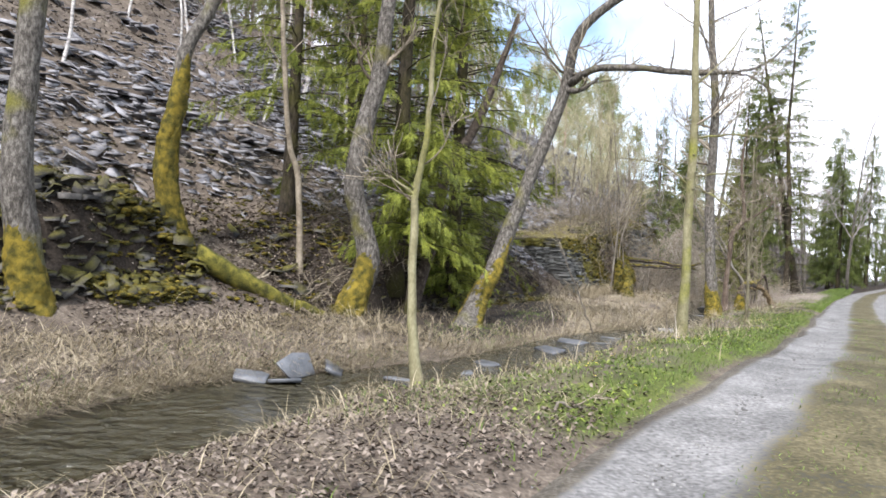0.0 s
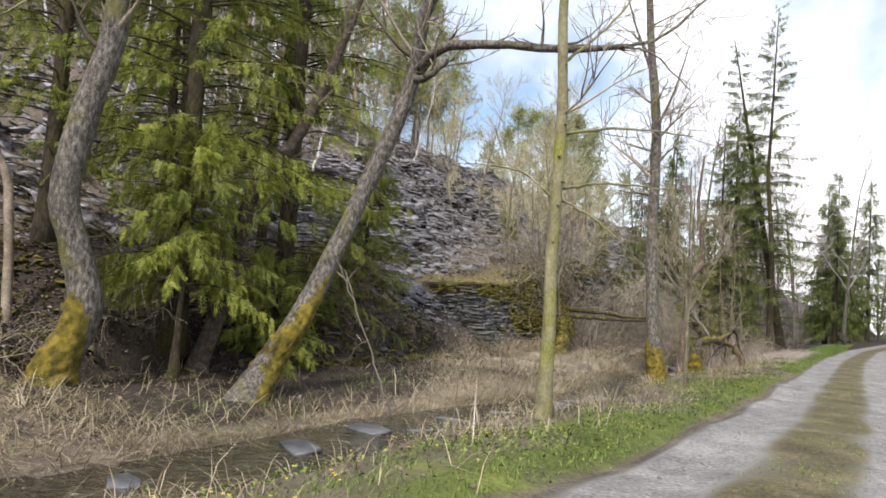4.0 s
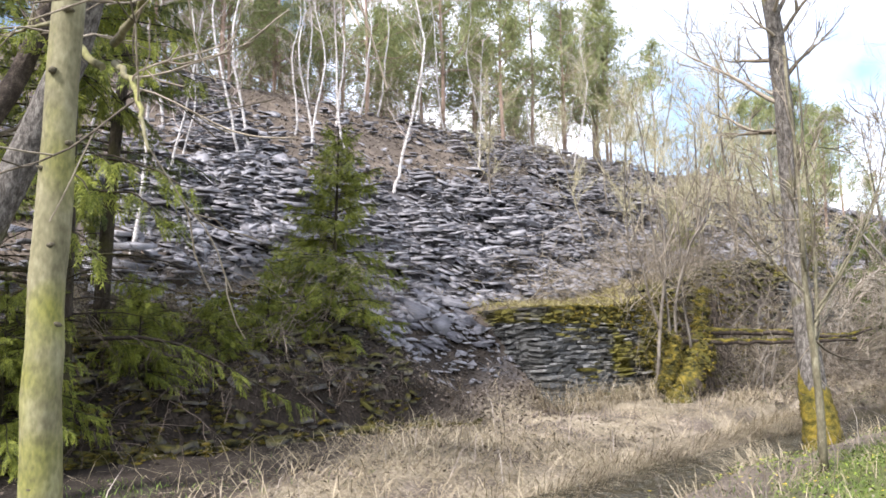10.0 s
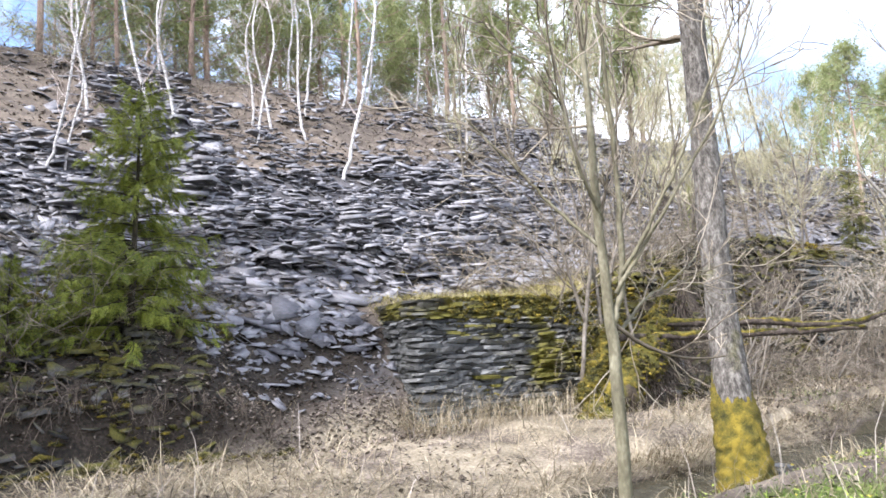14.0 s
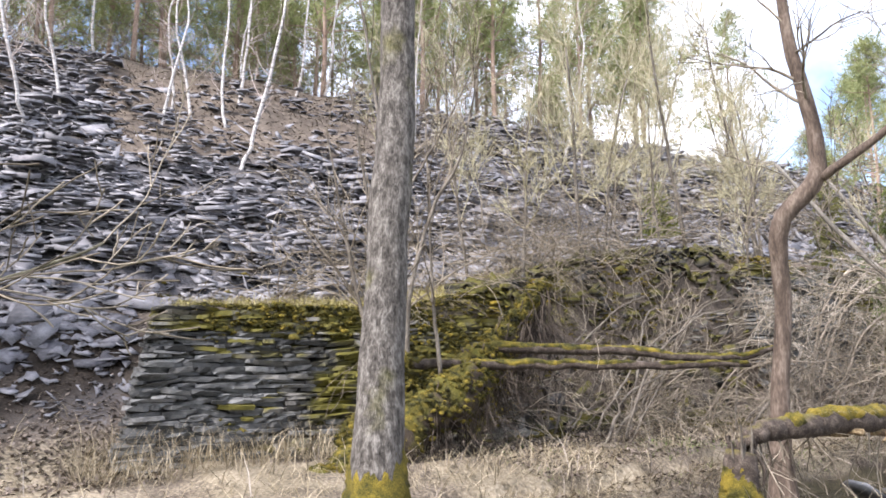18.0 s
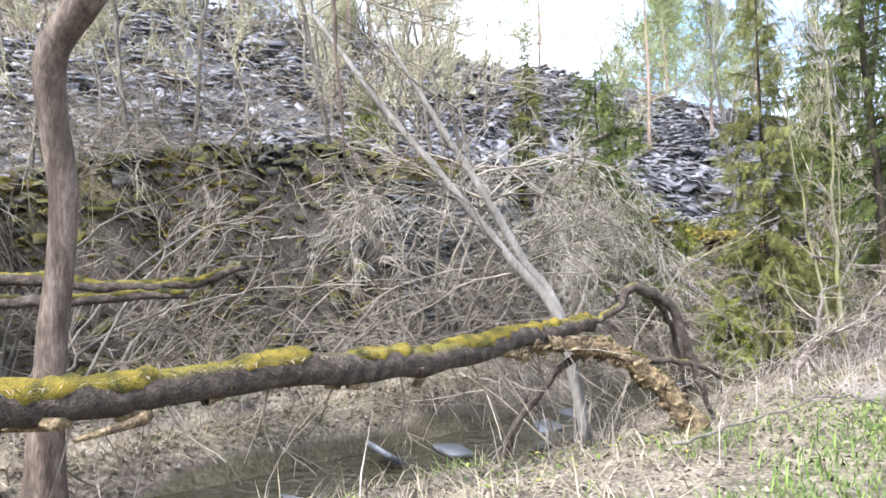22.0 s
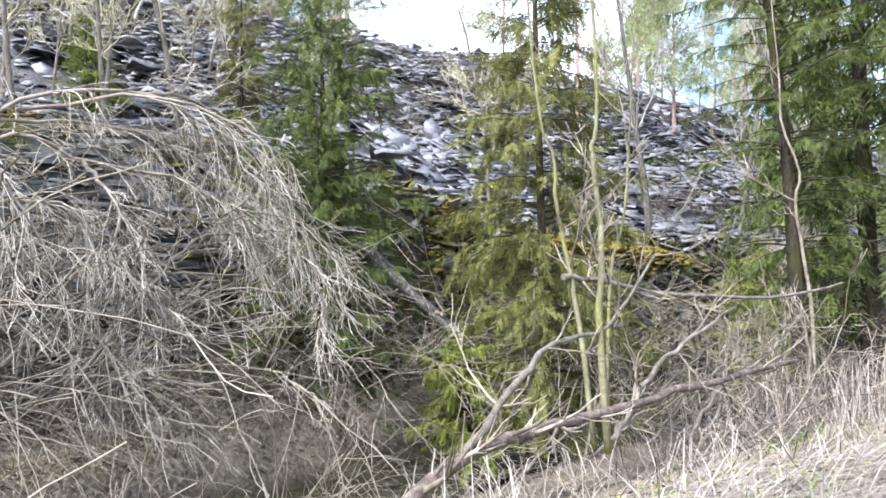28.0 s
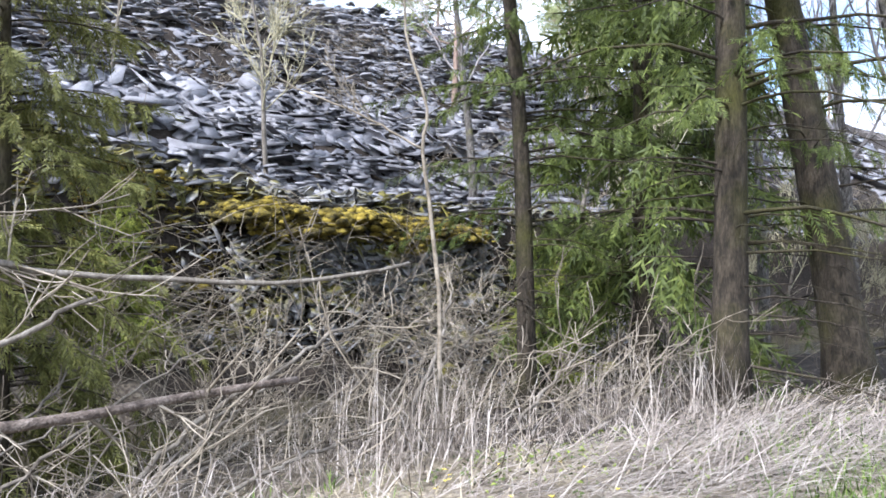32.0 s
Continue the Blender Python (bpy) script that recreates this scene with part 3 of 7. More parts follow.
def add_tubes(name, lines, material, parent, sides=5, label=""):
    if sides >= 8:
        lines = [(np.vstack([p[:1], p[:1], p, p[-1:], p[-1:]]) + np.outer([0, 0] + [0] * len(p) + [0, 0], [0, 0, 0]), np.r_[r[0] * 0.02, r[0] * 0.85, r, r[-1] * 0.85, r[-1] * 0.02]) for p, r in lines]
    V, Q = tubes(lines, sides)
    ob = link_mesh(name, V, [Q], material, parent, label, shade=True)
    if name in ("crown", "branchwork"):
        ob["kind"] = "stuff"
    return ob

# blades: grass, straw and leaves
def blades(s, n, length, width, lean, rng, droop=0.5, z=None, dirs=None, swing=0.5):
    k = len(s)
    z = height(s, n) if z is None else z
    root = P3(s, n, z - 0.02)
    az = rng.uniform(0, 2 * np.pi, k) if dirs is None else dirs + rng.normal(0, swing, k)
    lean = np.clip(rng.normal(lean, 0.25, k), 0.02, 1.5)
    L = length * rng.uniform(0.5, 1.3, k)
    h = np.stack([np.cos(az), np.sin(az), 0 * az], 1)
    up = np.array([0, 0, 1.0])
    side = np.stack([-np.sin(az), np.cos(az), 0 * az], 1) * (width * rng.uniform(0.6, 1.3, k))[:, None]
    d1 = h * np.sin(lean)[:, None] + up * np.cos(lean)[:, None]
    l2 = np.minimum(lean + droop, 1.62)
    d2 = h * np.sin(l2)[:, None] + up * np.cos(l2)[:, None]
    mid = root + d1 * (L * 0.5)[:, None]
    tip = mid + d2 * (L * 0.5)[:, None]
    V = np.stack([root - side, root + side, mid + side * 0.8, mid - side * 0.8, tip], 1).reshape(-1, 3)
    i = np.arange(k)[:, None] * 5
    return V, np.concatenate([i, i + 1, i + 2, i + 3], 1), np.concatenate([i + 3, i + 2, i + 4], 1)

def stuff(name, parts_, material, label, category):
    V, Q, T, base = [], [], [], 0
    for v, q, t in parts_:
        V.append(v), Q.append(q + base), T.append(t + base)
        base += len(v)
    return tagged(link_mesh(name, np.concatenate(V), [np.concatenate(Q), np.concatenate(T)], material), label, category, kind="stuff")

def scatter(rng, k, s0, s1, n0, n1, keep=None):
    s, n = rng.uniform(s0, s1, k), rng.uniform(n0, n1, k)
    if keep is not None:
        ok = keep(s, n) > rng.uniform(0, 1, k)
        s, n = s[ok], n[ok]
    return s, n

# slabs of slate
def slabs(pos, size, thick, tilt_az, tilt, rng, flat=0.6):
    """Irregular six-sided flat stones; pos: their middles, tilt_az: the way in which they dip."""
    k = len(pos)
    ang = np.arange(6)[None] * np.pi / 3 + rng.uniform(-0.5, 0.5, (k, 6)) + rng.uniform(0, 6, (k, 1))
    rad = size[:, None] * rng.uniform(0.5, 1.15, (k, 6)) * np.where(np.arange(6)[None] % 2 == rng.integers(0, 2, (k, 1)), 1.12, 0.82)
    x, y = np.cos(ang) * rad, np.sin(ang) * rad * rng.uniform(flat, 1, (k, 1))
    yaw = rng.uniform(0, 6.3, k)[:, None]
    x, y = x * np.cos(yaw) - y * np.sin(yaw), x * np.sin(yaw) + y * np.cos(yaw)
    dx, dy = np.cos(tilt_az)[:, None], np.sin(tilt_az)[:, None]
    along = x * dx + y * dy
    ct, st = np.cos(tilt)[:, None], np.sin(tilt)[:, None]
    x, y, off = x + dx * along * (ct - 1), y + dy * along * (ct - 1), -st * along
    h = thick[:, None] * 0.5
    top = np.stack([x + dx * st * h, y + dy * st * h, off + ct * h], -1)
    bot = np.stack([x * 0.96 - dx * st * h, y * 0.96 - dy * st * h, off - ct * h], -1)
    V = (np.concatenate([top, bot], 1) + pos[:, None]).reshape(-1, 3)
    i = np.arange(k)[:, None] * 12
    F6 = i + np.arange(6)[None]
    a, b = np.arange(6), (np.arange(6) + 1) % 6
    F4 = np.stack([i + b[None], i + a[None], i + a[None] + 6, i + b[None] + 6], -1).reshape(-1, 4)
    return V, F6, F4

def moss_strip(name, pts, rad, rng, parent, arc=1.1, thick=0.03, gaps=0.25, label=""):
    """A ragged cushion of moss along the upper side of a limb."""
    k, m = len(pts), 11
    d = np.gradient(pts, axis=0)
    d /= np.linalg.norm(d, axis=1)[:, None]
    u = np.array([0, 0, 1.0]) - d * d[:, 2:3]
    u /= np.linalg.norm(u, axis=1)[:, None] + 1e-9
    w = np.cross(d, u)
    cover = np.convolve(rng.normal(0, 1, k + 4), np.ones(5) / 5, "valid") * 1.2 + 0.9 - gaps
    cover = np.clip(cover, 0.0, 1.25) * np.r_[0, 0.6, np.ones(k - 4), 0.6, 0]
    th = np.linspace(-1, 1, m)[None] * arc * (0.35 + 0.65 * cover[:, None]) * rng.uniform(0.85, 1.15, (k, m))
    off = (thick * np.sqrt(np.clip(1 - np.linspace(-1, 1, m) ** 2, 0, 1))[None] * rng.uniform(0.5, 1.4, (k, m)) + 0.006) * np.minimum(cover * 1.6, 1)[:, None] - 0.012
    r = rad[:, None] + off
    V = pts[:, None] + r[..., None] * (np.cos(th)[..., None] * u[:, None] + np.sin(th)[..., None] * w[:, None])
    i = (np.arange(k - 1)[:, None] * m + np.arange(m - 1)[None]).ravel()
    return link_mesh(name, V.reshape(-1, 3), [np.stack([i, i + 1, i + m + 1, i + m], 1)], m_moss, parent, label, True)

def moss_collar(pts, rad, rng, parent, upto, thick=0.035):
    """Moss that clothes the lower part of a trunk, with a ragged upper edge."""
    m = 36
    k = len(pts) * upto
    t = np.linspace(0, k, 44)
    P = np.stack([np.interp(t, np.arange(len(pts)), pts[:, c]) for c in range(3)], 1)
    R = np.interp(t, np.arange(len(rad)), rad)
    edge = k * (0.8 + 0.13 * np.sin(np.arange(m) * 2 * np.pi / m + rng.uniform(0, 6)) + 1.6 * np.convolve(np.tile(rng.normal(0, 0.05, m), 3), np.ones(5) / 5, "same")[m:2 * m])
    full = np.clip((edge[None] - t[:, None]) / (0.22 * k), -0.5, 1)
    r = R[:, None] + thick * full * rng.uniform(0.2, 1.7, full.shape)
    a = np.arange(m) * 2 * np.pi / m
    V = P[:, None] + r[..., None] * np.stack([np.cos(a), np.sin(a), 0 * a], 1)[None]
    i = (np.arange(len(t) - 1)[:, None] * m + np.arange(m)[None])
    j = (np.arange(len(t) - 1)[:, None] * m + (np.arange(m)[None] + 1) % m)
    return link_mesh("moss_collar", V.reshape(-1, 3), [np.stack([i, j, j + m, i + m], -1).reshape(-1, 4)], m_moss, parent, "yellow-green moss", True)

# ---- the slate heap ----
def heap_points(rng, k, s0, s1, n0, n1):
    s, n = scatter(rng, k, s0, s1, n0, n1)
    keep = (smooth(9.8, 12.5, n + 1.2 * fractal(s, n, 0.5, 11)) * smooth(27.5, 24.5, n) * np.clip(0.75 + 0.5 * fractal(s, n, 0.7, 8), 0.12, 1) * bare_slate(s, n)) > rng.uniform(0, 1, len(s))
    chute = (s > 19.4) & (s < 22.3) & (n > 8.4) & (rng.uniform(0, 1, len(s)) < 0.85 - 0.75 * smooth(9.7, 8.7, n + 0.4 * fractal(s, n, 1.4, 3)))
    ter = (s > 22.4) & (n < wall_front(s) + np.where(s > 41, 0.75, 2.4))
    ok = (keep | chute) & ~ter
    return s[ok], n[ok]

DOWN = math.atan2(-AX, AY)
def heap_slabs(rng, s, n, big):
    size = big * rng.lognormal(0, 0.45, len(s)) * 0.18 * (1 - 0.4 * smooth(11.5, 9.5, n))
    thick = np.clip(size * rng.uniform(0.04, 0.1, len(s)), 0.007, 0.024)
    z = height(s, n) + rng.uniform(-0.01, 0.07, len(s))
    az = DOWN + rng.normal(0, 0.7, len(s))
    tilt = np.clip(rng.normal(0.45 + 0.1 * smooth(34, 38, s), 0.21, len(s)), -0.3, 1.15)
    return P3(s, n, z), size, thick, az, tilt

def slate_heap():
    rng = np.random.default_rng(21)
    heap = thing("slate_heap", "steep spoil heap of loose grey slate slabs", "slate heap", kind="structure")
    V6, F6, F4, base = [], [], [], 0
    for k, s0, s1, n0, n1, big in ((23000, 4, 34, 8.6, 20, 0.8), (9000, 34, 62, 9, 20, 1.0), (8000, 2, 62, 20, 27, 1.15), (3500, -14, 6, 11, 27, 1.2), (2500, 62, 90, 12, 27, 1.7), (4200, 38, 52, 10.2, 17, 1.55)):
        s, n = heap_points(rng, k, s0, s1, n0, n1)
        v, f6, f4 = slabs(*heap_slabs(rng, s, n, big), rng)
        V6.append(v), F6.append(f6 + base), F4.append(f4 + base)
        base += len(v)
    # stacked ledges that stand proud of the slope, with gaps under them
    c = heap_points(rng, 1500, 3, 60, 11, 26)
    k = 9
    s = (c[0][:, None] + rng.uniform(-0.65, 0.65, (len(c[0]), k))).ravel()
    n = (c[1][:, None] + rng.normal(0, 0.06, (len(c[0]), k))).ravel()
    up = np.tile(np.linspace(0.04, 0.36, k), len(c[0]))
    size = 0.19 * rng.lognormal(0, 0.4, len(s))
    v, f6, f4 = slabs(P3(s, n - 0.75 * up, height(s, n) + up), size, size * rng.uniform(0.08, 0.2, len(s)), DOWN + rng.normal(0, 0.8, len(s)), rng.normal(0.12, 0.12, len(s)), rng)
    V6.append(v), F6.append(f6 + base), F4.append(f4 + base)
    ob = link_mesh("loose_slate", np.concatenate(V6), [np.concatenate(F6), np.concatenate(F4)], m_slate, heap)
    ob["kind"] = "stuff"
    kinds = []
    for k in range(10):
        v, f6, f4 = slabs(np.zeros((1, 3)), np.array([1.0]), np.array([rng.uniform(0.06, 0.12)]), np.zeros(1), np.zeros(1), rng, 0.3)
        one = link_mesh("slate", v, [f6, f4], m_slate_piece, heap)
        kinds.append(one.data)
        bpy.data.objects.remove(one)
    s, n = heap_points(rng, 1500, 17, 32, 10.2, 15)
    s[:70], n[:70] = rng.uniform(20.4, 22.2, 70), rng.uniform(9.7, 12.4, 70)
    for x, y in zip(s[:300], n[:300]):
        ob = new("slate", kinds[int(rng.integers(10))])
        ob.parent = heap
        size = (0.15 if x > 22.3 or y > 12.4 else 0.19) * float(rng.lognormal(0, 0.35))
        at = P3(x, y, float(height(x, y)) + 0.045)
        ob.matrix_basis = pose(*at, rng.normal(0, 4), rng.normal(0, 4), 0) @ Vector((AY, -AX, 1.9)).to_track_quat("Z", "Y").to_matrix().to_4x4() @ Matrix.Rotation(rng.uniform(0, 6.3), 4, "Z") @ Matrix.Scale(size, 4)
    return heap
heap = slate_heap()

# ---- dry stone walls ----
def stone_meshes(rng, count, material):
    """Rough flat blocks of unit size with chipped corners; their fronts look along -y."""
    out = []
    for k in range(count):
        x = np.array([-0.5, -0.2, 0.22, 0.5])
        V = []
        for zz in (-0.5, 0.5):
            for yy in (-0.5, 0.5):
                j = rng.uniform(-0.05, 0.05, (4, 3))
                inset = np.array([0.06, 0, 0, 0.06]) + rng.uniform(0, 0.1, 4)
                V += [(x[i] + j[i, 0], yy + (inset[i] if yy < 0 else 0) + j[i, 1], zz * (1 - 0.12 * (i in (0, 3)) - 0.1 * rng.uniform())) for i in range(4)]
        F = []
        for i in range(3):
            F += [(i, i + 1, i + 9, i + 8), (i + 4, i + 12, i + 13, i + 5), (i + 8, i + 9, i + 13, i + 12), (i, i + 4, i + 5, i + 1)]
        F += [(0, 8, 12, 4), (3, 7, 15, 11)]
        me = bpy.data.meshes.new("stone")
        me.from_pydata(V, [], F)
        me.materials.append(material)
        out.append(me)
    return out

def stone_wall(name, label, s0, s1, z0, z1, front, batter, row, size, rng, moss_from, flank=0.0, lean=0.0):
    wall = thing(name, label, "dry stone wall", kind="structure")
    plain, mossy = stone_meshes(rng, 8, m_wallstone), stone_meshes(rng, 8, m_wallmoss)
    places = []
    z = z0
    while z < z1(s0):
        h = row * rng.uniform(0.7, 1.4)
        s = s0 + lean * (z - z0) + rng.uniform(-0.08, 0.06)
        while s < s1:
            ln = size * rng.uniform(0.5, 1.7)
            if z < z1(s) - 0.02:
                places.append((s + ln / 2, front(s) + batter * (z - z0) + rng.normal(0, 0.045), z + h / 2, ln, h, 0))
            s += ln * 0.985
        n = front(s0) + batter * (z - z0) + 0.12
        while n < front(s0) + flank:
            ln = size * rng.uniform(0.5, 1.5)
            if z < z1(s0):
                places.append((s0 + lean * (z - z0) + 0.16 * (n - front(s0) - batter * (z - z0)) + 0.1 + rng.normal(0, 0.025), n + ln / 2, z + h / 2, ln, h, 1))
            n += ln * 0.985
        z += h * 0.97
    for k, (s, n, zz, ln, h, turn) in enumerate(places):
        mossed = s + rng.normal(0, 0.5) > moss_from or zz > z1(s) - 0.28
        me = (mossy if mossed else plain)[int(rng.integers(8))]
        yaw = math.degrees(math.atan2(AY, AX)) + (-90 if turn else 0) + rng.normal(0, 3)
        at = P3(s, n + (0.02 if not turn else 0), zz)
        if turn:
            at = P3(s + 0.05, n, zz)
        m = pose(*at, rng.normal(0, 3), rng.normal(0, 3.5), yaw) @ Matrix.Diagonal((ln, 0.4, h * 1.04, 1))
        ob = new("stone", me)
        ob.parent = wall
        ob.matrix_basis = m
    return wall

wrng = np.random.default_rng(5)
stone_wall("wall_1", "dry stone slate retaining wall with moss on top", 21.92, 27.2, 0.15, lambda s: 2.04 + 0.0 * s, lambda s: 8.12 + 0.07 * (s - 22), 0.6, 0.044, 0.27, wrng, 23.9, 3.5, 0.29)
stone_wall("wall_2", "tall dry stone slate wall behind brush", 33.5, 38.6, 0.1, lambda s: 3.3 + 0.0 * s, lambda s: 9.1 + 0.06 * (s - 32), 0.22, 0.048, 0.36, wrng, 36.8)
stone_wall("wall_3", "low ledge of dark slate under thick moss cushions", 42.9, 46.2, 0.9, lambda s: 2.05 + 0.0 * s, lambda s: 9.7 + 0.07 * (s - 42), 0.35, 0.06, 0.34, wrng, 99)

# ---- rubble, moss and slate lying about ----
def rubble(name, label, rng, k, s0, s1, n0, n1, size, material=m_rubble, lift=0.05, tilt=0.5, thick=(0.2, 0.5), keep=None):
    s, n = scatter(rng, k, s0, s1, n0, n1, keep)
    sz = size * rng.lognormal(0, 0.3, len(s))
    v, f6, f4 = slabs(P3(s, n, height(s, n) + rng.uniform(-0.05, lift, len(s))), sz, sz * rng.uniform(*thick, len(s)), rng.uniform(0, 6.3, len(s)), np.clip(rng.normal(0.2, tilt, len(s)), -1.2, 1.2), rng)
    return tagged(link_mesh(name, v, [f6, f4], material), label, "rubble", kind="stuff")
rr = np.random.default_rng(31)
rubble("mossy_rubble", "dark mossy slate rubble at the foot of the heap", rr, 1500, -2, 7.7, 8.5, 10.1, 0.13, lift=0.14, tilt=0.7, thick=(0.15, 0.45))
rubble("mossy_rubble", "dark slate rubble under the spruces", rr, 1500, 9.3, 19.4, 7.7, 10.4, 0.12, lift=0.08, tilt=0.5, thick=(0.12, 0.35), keep=lambda s, n: 0.15 + 0.85 * smooth(11.5, 14.5, s))
rubble("mossy_rubble", "mossy slate rubble bank below the ledge", rr, 1100, 27, 33.5, 8.9, 10.4, 0.13, lift=0.15, tilt=0.7)
rubble("mossy_rubble", "fallen slate along the terrace edge", rr, 1900, 38.2, 50, 9.0, 11, 0.15, m_debris, lift=0.25, tilt=0.6, thick=(0.07, 0.2))
rubble("mossy_rubble", "slate debris on the steep bank beside the ledge", rr, 1700, 38.3, 49, 9.55, 10.6, 0.14, m_debris, lift=0.1, tilt=0.7, thick=(0.07, 0.2))
def ledge_debris():
    k = 1000
    s, z = rr.uniform(42.2, 46.8, k), rr.uniform(0.7, 2.0, k)
    sz = 0.1 * rr.lognormal(0, 0.35, k)
    v, f6, f4 = slabs(P3(s, 9.7 + 0.07 * (s - 42) + 0.35 * (z - 0.9) - rr.uniform(0.12, 0.3, k), z), sz, sz * rr.uniform(0.12, 0.3, k), DOWN + rr.normal(0, 0.9, k), rr.normal(0.85, 0.45, k), rr)
    tagged(link_mesh("slate_debris", v, [f6, f4], m_debris), "dark broken slate under the mossy ledge", "rubble", kind="stuff")
ledge_debris()
rubble("scattered_slate", "flat slate pieces among leaf litter on the slope", rr, 1500, -6, 20.5, 9.5, 13.5, 0.11, m_rubble, 0.04, 0.3, (0.06, 0.16), lambda s, n: 0.35 + 0.5 * smooth(10, 13, n))

def ball():
    bm = bmesh.new()
    bmesh.ops.create_icosphere(bm, subdivisions=1, radius=1)
    out = np.array([v.co[:] for v in bm.verts]), np.array([[v.index for v in f.verts] for f in bm.faces])
    bm.free()
    return out
BALL = ball()

def lumps(pos, size, rng, squash=0.5, along=None, long=1.0):
    """Soft uneven cushions, one for each place; along: the way in which they stretch."""
    v, f = BALL
    k = len(pos)
    wav = 1 + 0.2 * np.sin(v[None, :, 0] * 4 + rng.uniform(0, 6, (k, 1))) * np.cos(v[None, :, 1] * 5 + rng.uniform(0, 6, (k, 1))) + rng.normal(0, 0.2, (k, len(v)))
    sc = np.stack([rng.uniform(0.8, 1.5, k), rng.uniform(0.7, 1.2, k), np.full(k, squash)], 1) * size[:, None]
    sc[:, 0] *= long
    a = rng.uniform(0, 6.3, k) if along is None else along + rng.normal(0, 0.12, k)
    x, y, z = (v[None, :, i] * wav * sc[:, None, i] for i in range(3))
    X, Y = x * np.cos(a)[:, None] - y * np.sin(a)[:, None], x * np.sin(a)[:, None] + y * np.cos(a)[:, None]
    V = (np.stack([X, Y, z], -1) + pos[:, None]).reshape(-1, 3)
    return V, (np.arange(k)[:, None, None] * len(v) + f[None]).reshape(-1, 3)

def clumps(pos, size, rng, m=7):
    """Each cushion as a heap of small tufts: their places and sizes."""
    off = rng.normal(0, 0.6, (len(pos), m, 3)) * size[:, None, None]
    off[..., 2] = size[:, None] * (0.35 - 0.5 * (off[..., 0] ** 2 + off[..., 1] ** 2) / (size[:, None] ** 2 + 1e-9)).clip(-0.5, 0.4)
    return (pos[:, None] + off).reshape(-1, 3), (size[:, None] * rng.uniform(0.22, 0.55, (len(pos), m))).ravel()

def shaggy(pos, size, rng, squash=0.7, m=6, length=0.035, hang=0.3):
    """Tufts with a coat of short shoots standing and hanging out of them."""
    V, F = lumps(pos, size, rng, squash)
    k = len(pos)
    d = rng.normal(0, 1, (k, m, 3))
    d[..., 2] = np.abs(d[..., 2])
    d /= np.linalg.norm(d, axis=2)[..., None]
    root = pos[:, None] + d * size[:, None, None] * np.array([0.95, 0.95, 0.95 * squash])
    side = np.cross(d, rng.normal(0, 1, (k, m, 3)))
    side *= (rng.uniform(0.003, 0.006, (k, m)) / (np.linalg.norm(side, axis=2) + 1e-9))[..., None]
    tip = root + (d + rng.normal(0, 0.35, (k, m, 3)) - np.array([0, 0, hang])) * (length * rng.uniform(0.4, 1.3, (k, m)))[..., None]
    S = np.stack([root - side, root + side, tip], 2).reshape(-1, 3)
    return np.concatenate([V, S]), np.concatenate([F, np.arange(k * m * 3).reshape(-1, 3) + len(V)])

def moss_patch(label, rng, k, s0, s1, n0, n1, size, lift=0.0, keep=None, material=m_moss):
    s, n = scatter(rng, k, s0, s1, n0, n1, keep)
    V, F = shaggy(*clumps(P3(s, n, height(s, n) - 0.35 * size + lift * rng.uniform(0, 1, len(s))), size * rng.lognormal(0, 0.35, len(s)), rng), rng, 0.45)
    return tagged(link_mesh("moss", V, [F], material, shade=True), label, "moss", kind="stuff")
moss_patch("yellow-green moss on the wall's top edge", rr, 2200, 22.6, 27.4, 8.85, 9.8, 0.042, 0.02)
moss_patch("moss cushions on slate rubble by the brook", rr, 7000, -1.5, 7.7, 8.45, 10.4, 0.085, 0.12, lambda s, n: np.clip(0.5 + 1.2 * fractal(s, n, 1.3, 2), 0, 1))
moss_patch("moss cushions on the lower slope", rr, 4200, 9.5, 20, 7.6, 12.0, 0.062, 0.08, lambda s, n: np.clip(0.35 + 1.1 * fractal(s, n, 1.1, 5), 0, 1) * (0.2 + 0.8 * smooth(11, 14, s)))
moss_patch("moss on the brushy terrace edge", rr, 3200, 27.4, 36.5, 9.1, 10.4, 0.06, 0.05, lambda s, n: np.clip(0.35 + 1.1 * fractal(s, n, 1.2, 37), 0, 1), m_goldmoss)
moss_patch("moss covering the brushy bank", rr, 5200, 26.8, 34.5, 8.2, 9.9, 0.055, 0.05, lambda s, n: np.clip(0.25 + 1.1 * fractal(s, n, 1.1, 19), 0, 1))
def ledge_moss():
    k = 2300
    s, n = rr.uniform(42.3, 46.6, k), rr.uniform(9.55, 10.75, k)
    V, F = shaggy(*clumps(P3(s, n + 0.07 * (s - 42), 2.06 + 0.16 * np.clip(1 - np.abs(n - 10.1) / 0.6, 0, 1) * rr.uniform(0.2, 1, k) - 0.34 * rr.uniform(0, 1, k) ** 2 * (n < 9.95) * (0.6 + 0.6 * np.sin(s * 3.1)) + 0.1 * (44 - s) / 2 + 0.05 * np.sin(s * 5)), 0.115 * rr.lognormal(0, 0.35, k), rr), rr, 0.55)
    return tagged(link_mesh("moss", V, [F], m_goldmoss, shade=True), "thick yellow moss cushions overhanging the ledge", "moss", kind="stuff")
ledge_moss()
moss_patch("yellow moss along the broken edge of the terrace", rr, 1300, 39.6, 43.0, 9.75, 10.8, 0.075, 0.06, lambda s, n: np.clip(0.55 + 0.7 * fractal(s, n, 1.4, 22), 0, 1), m_goldmoss)
moss_patch("moss strips among slate beyond the ledge", rr, 500, 46.3, 49.5, 9.9, 10.8, 0.07, 0.05, lambda s, n: np.clip(0.3 + 0.8 * fractal(s, n, 1.4, 24), 0, 1))
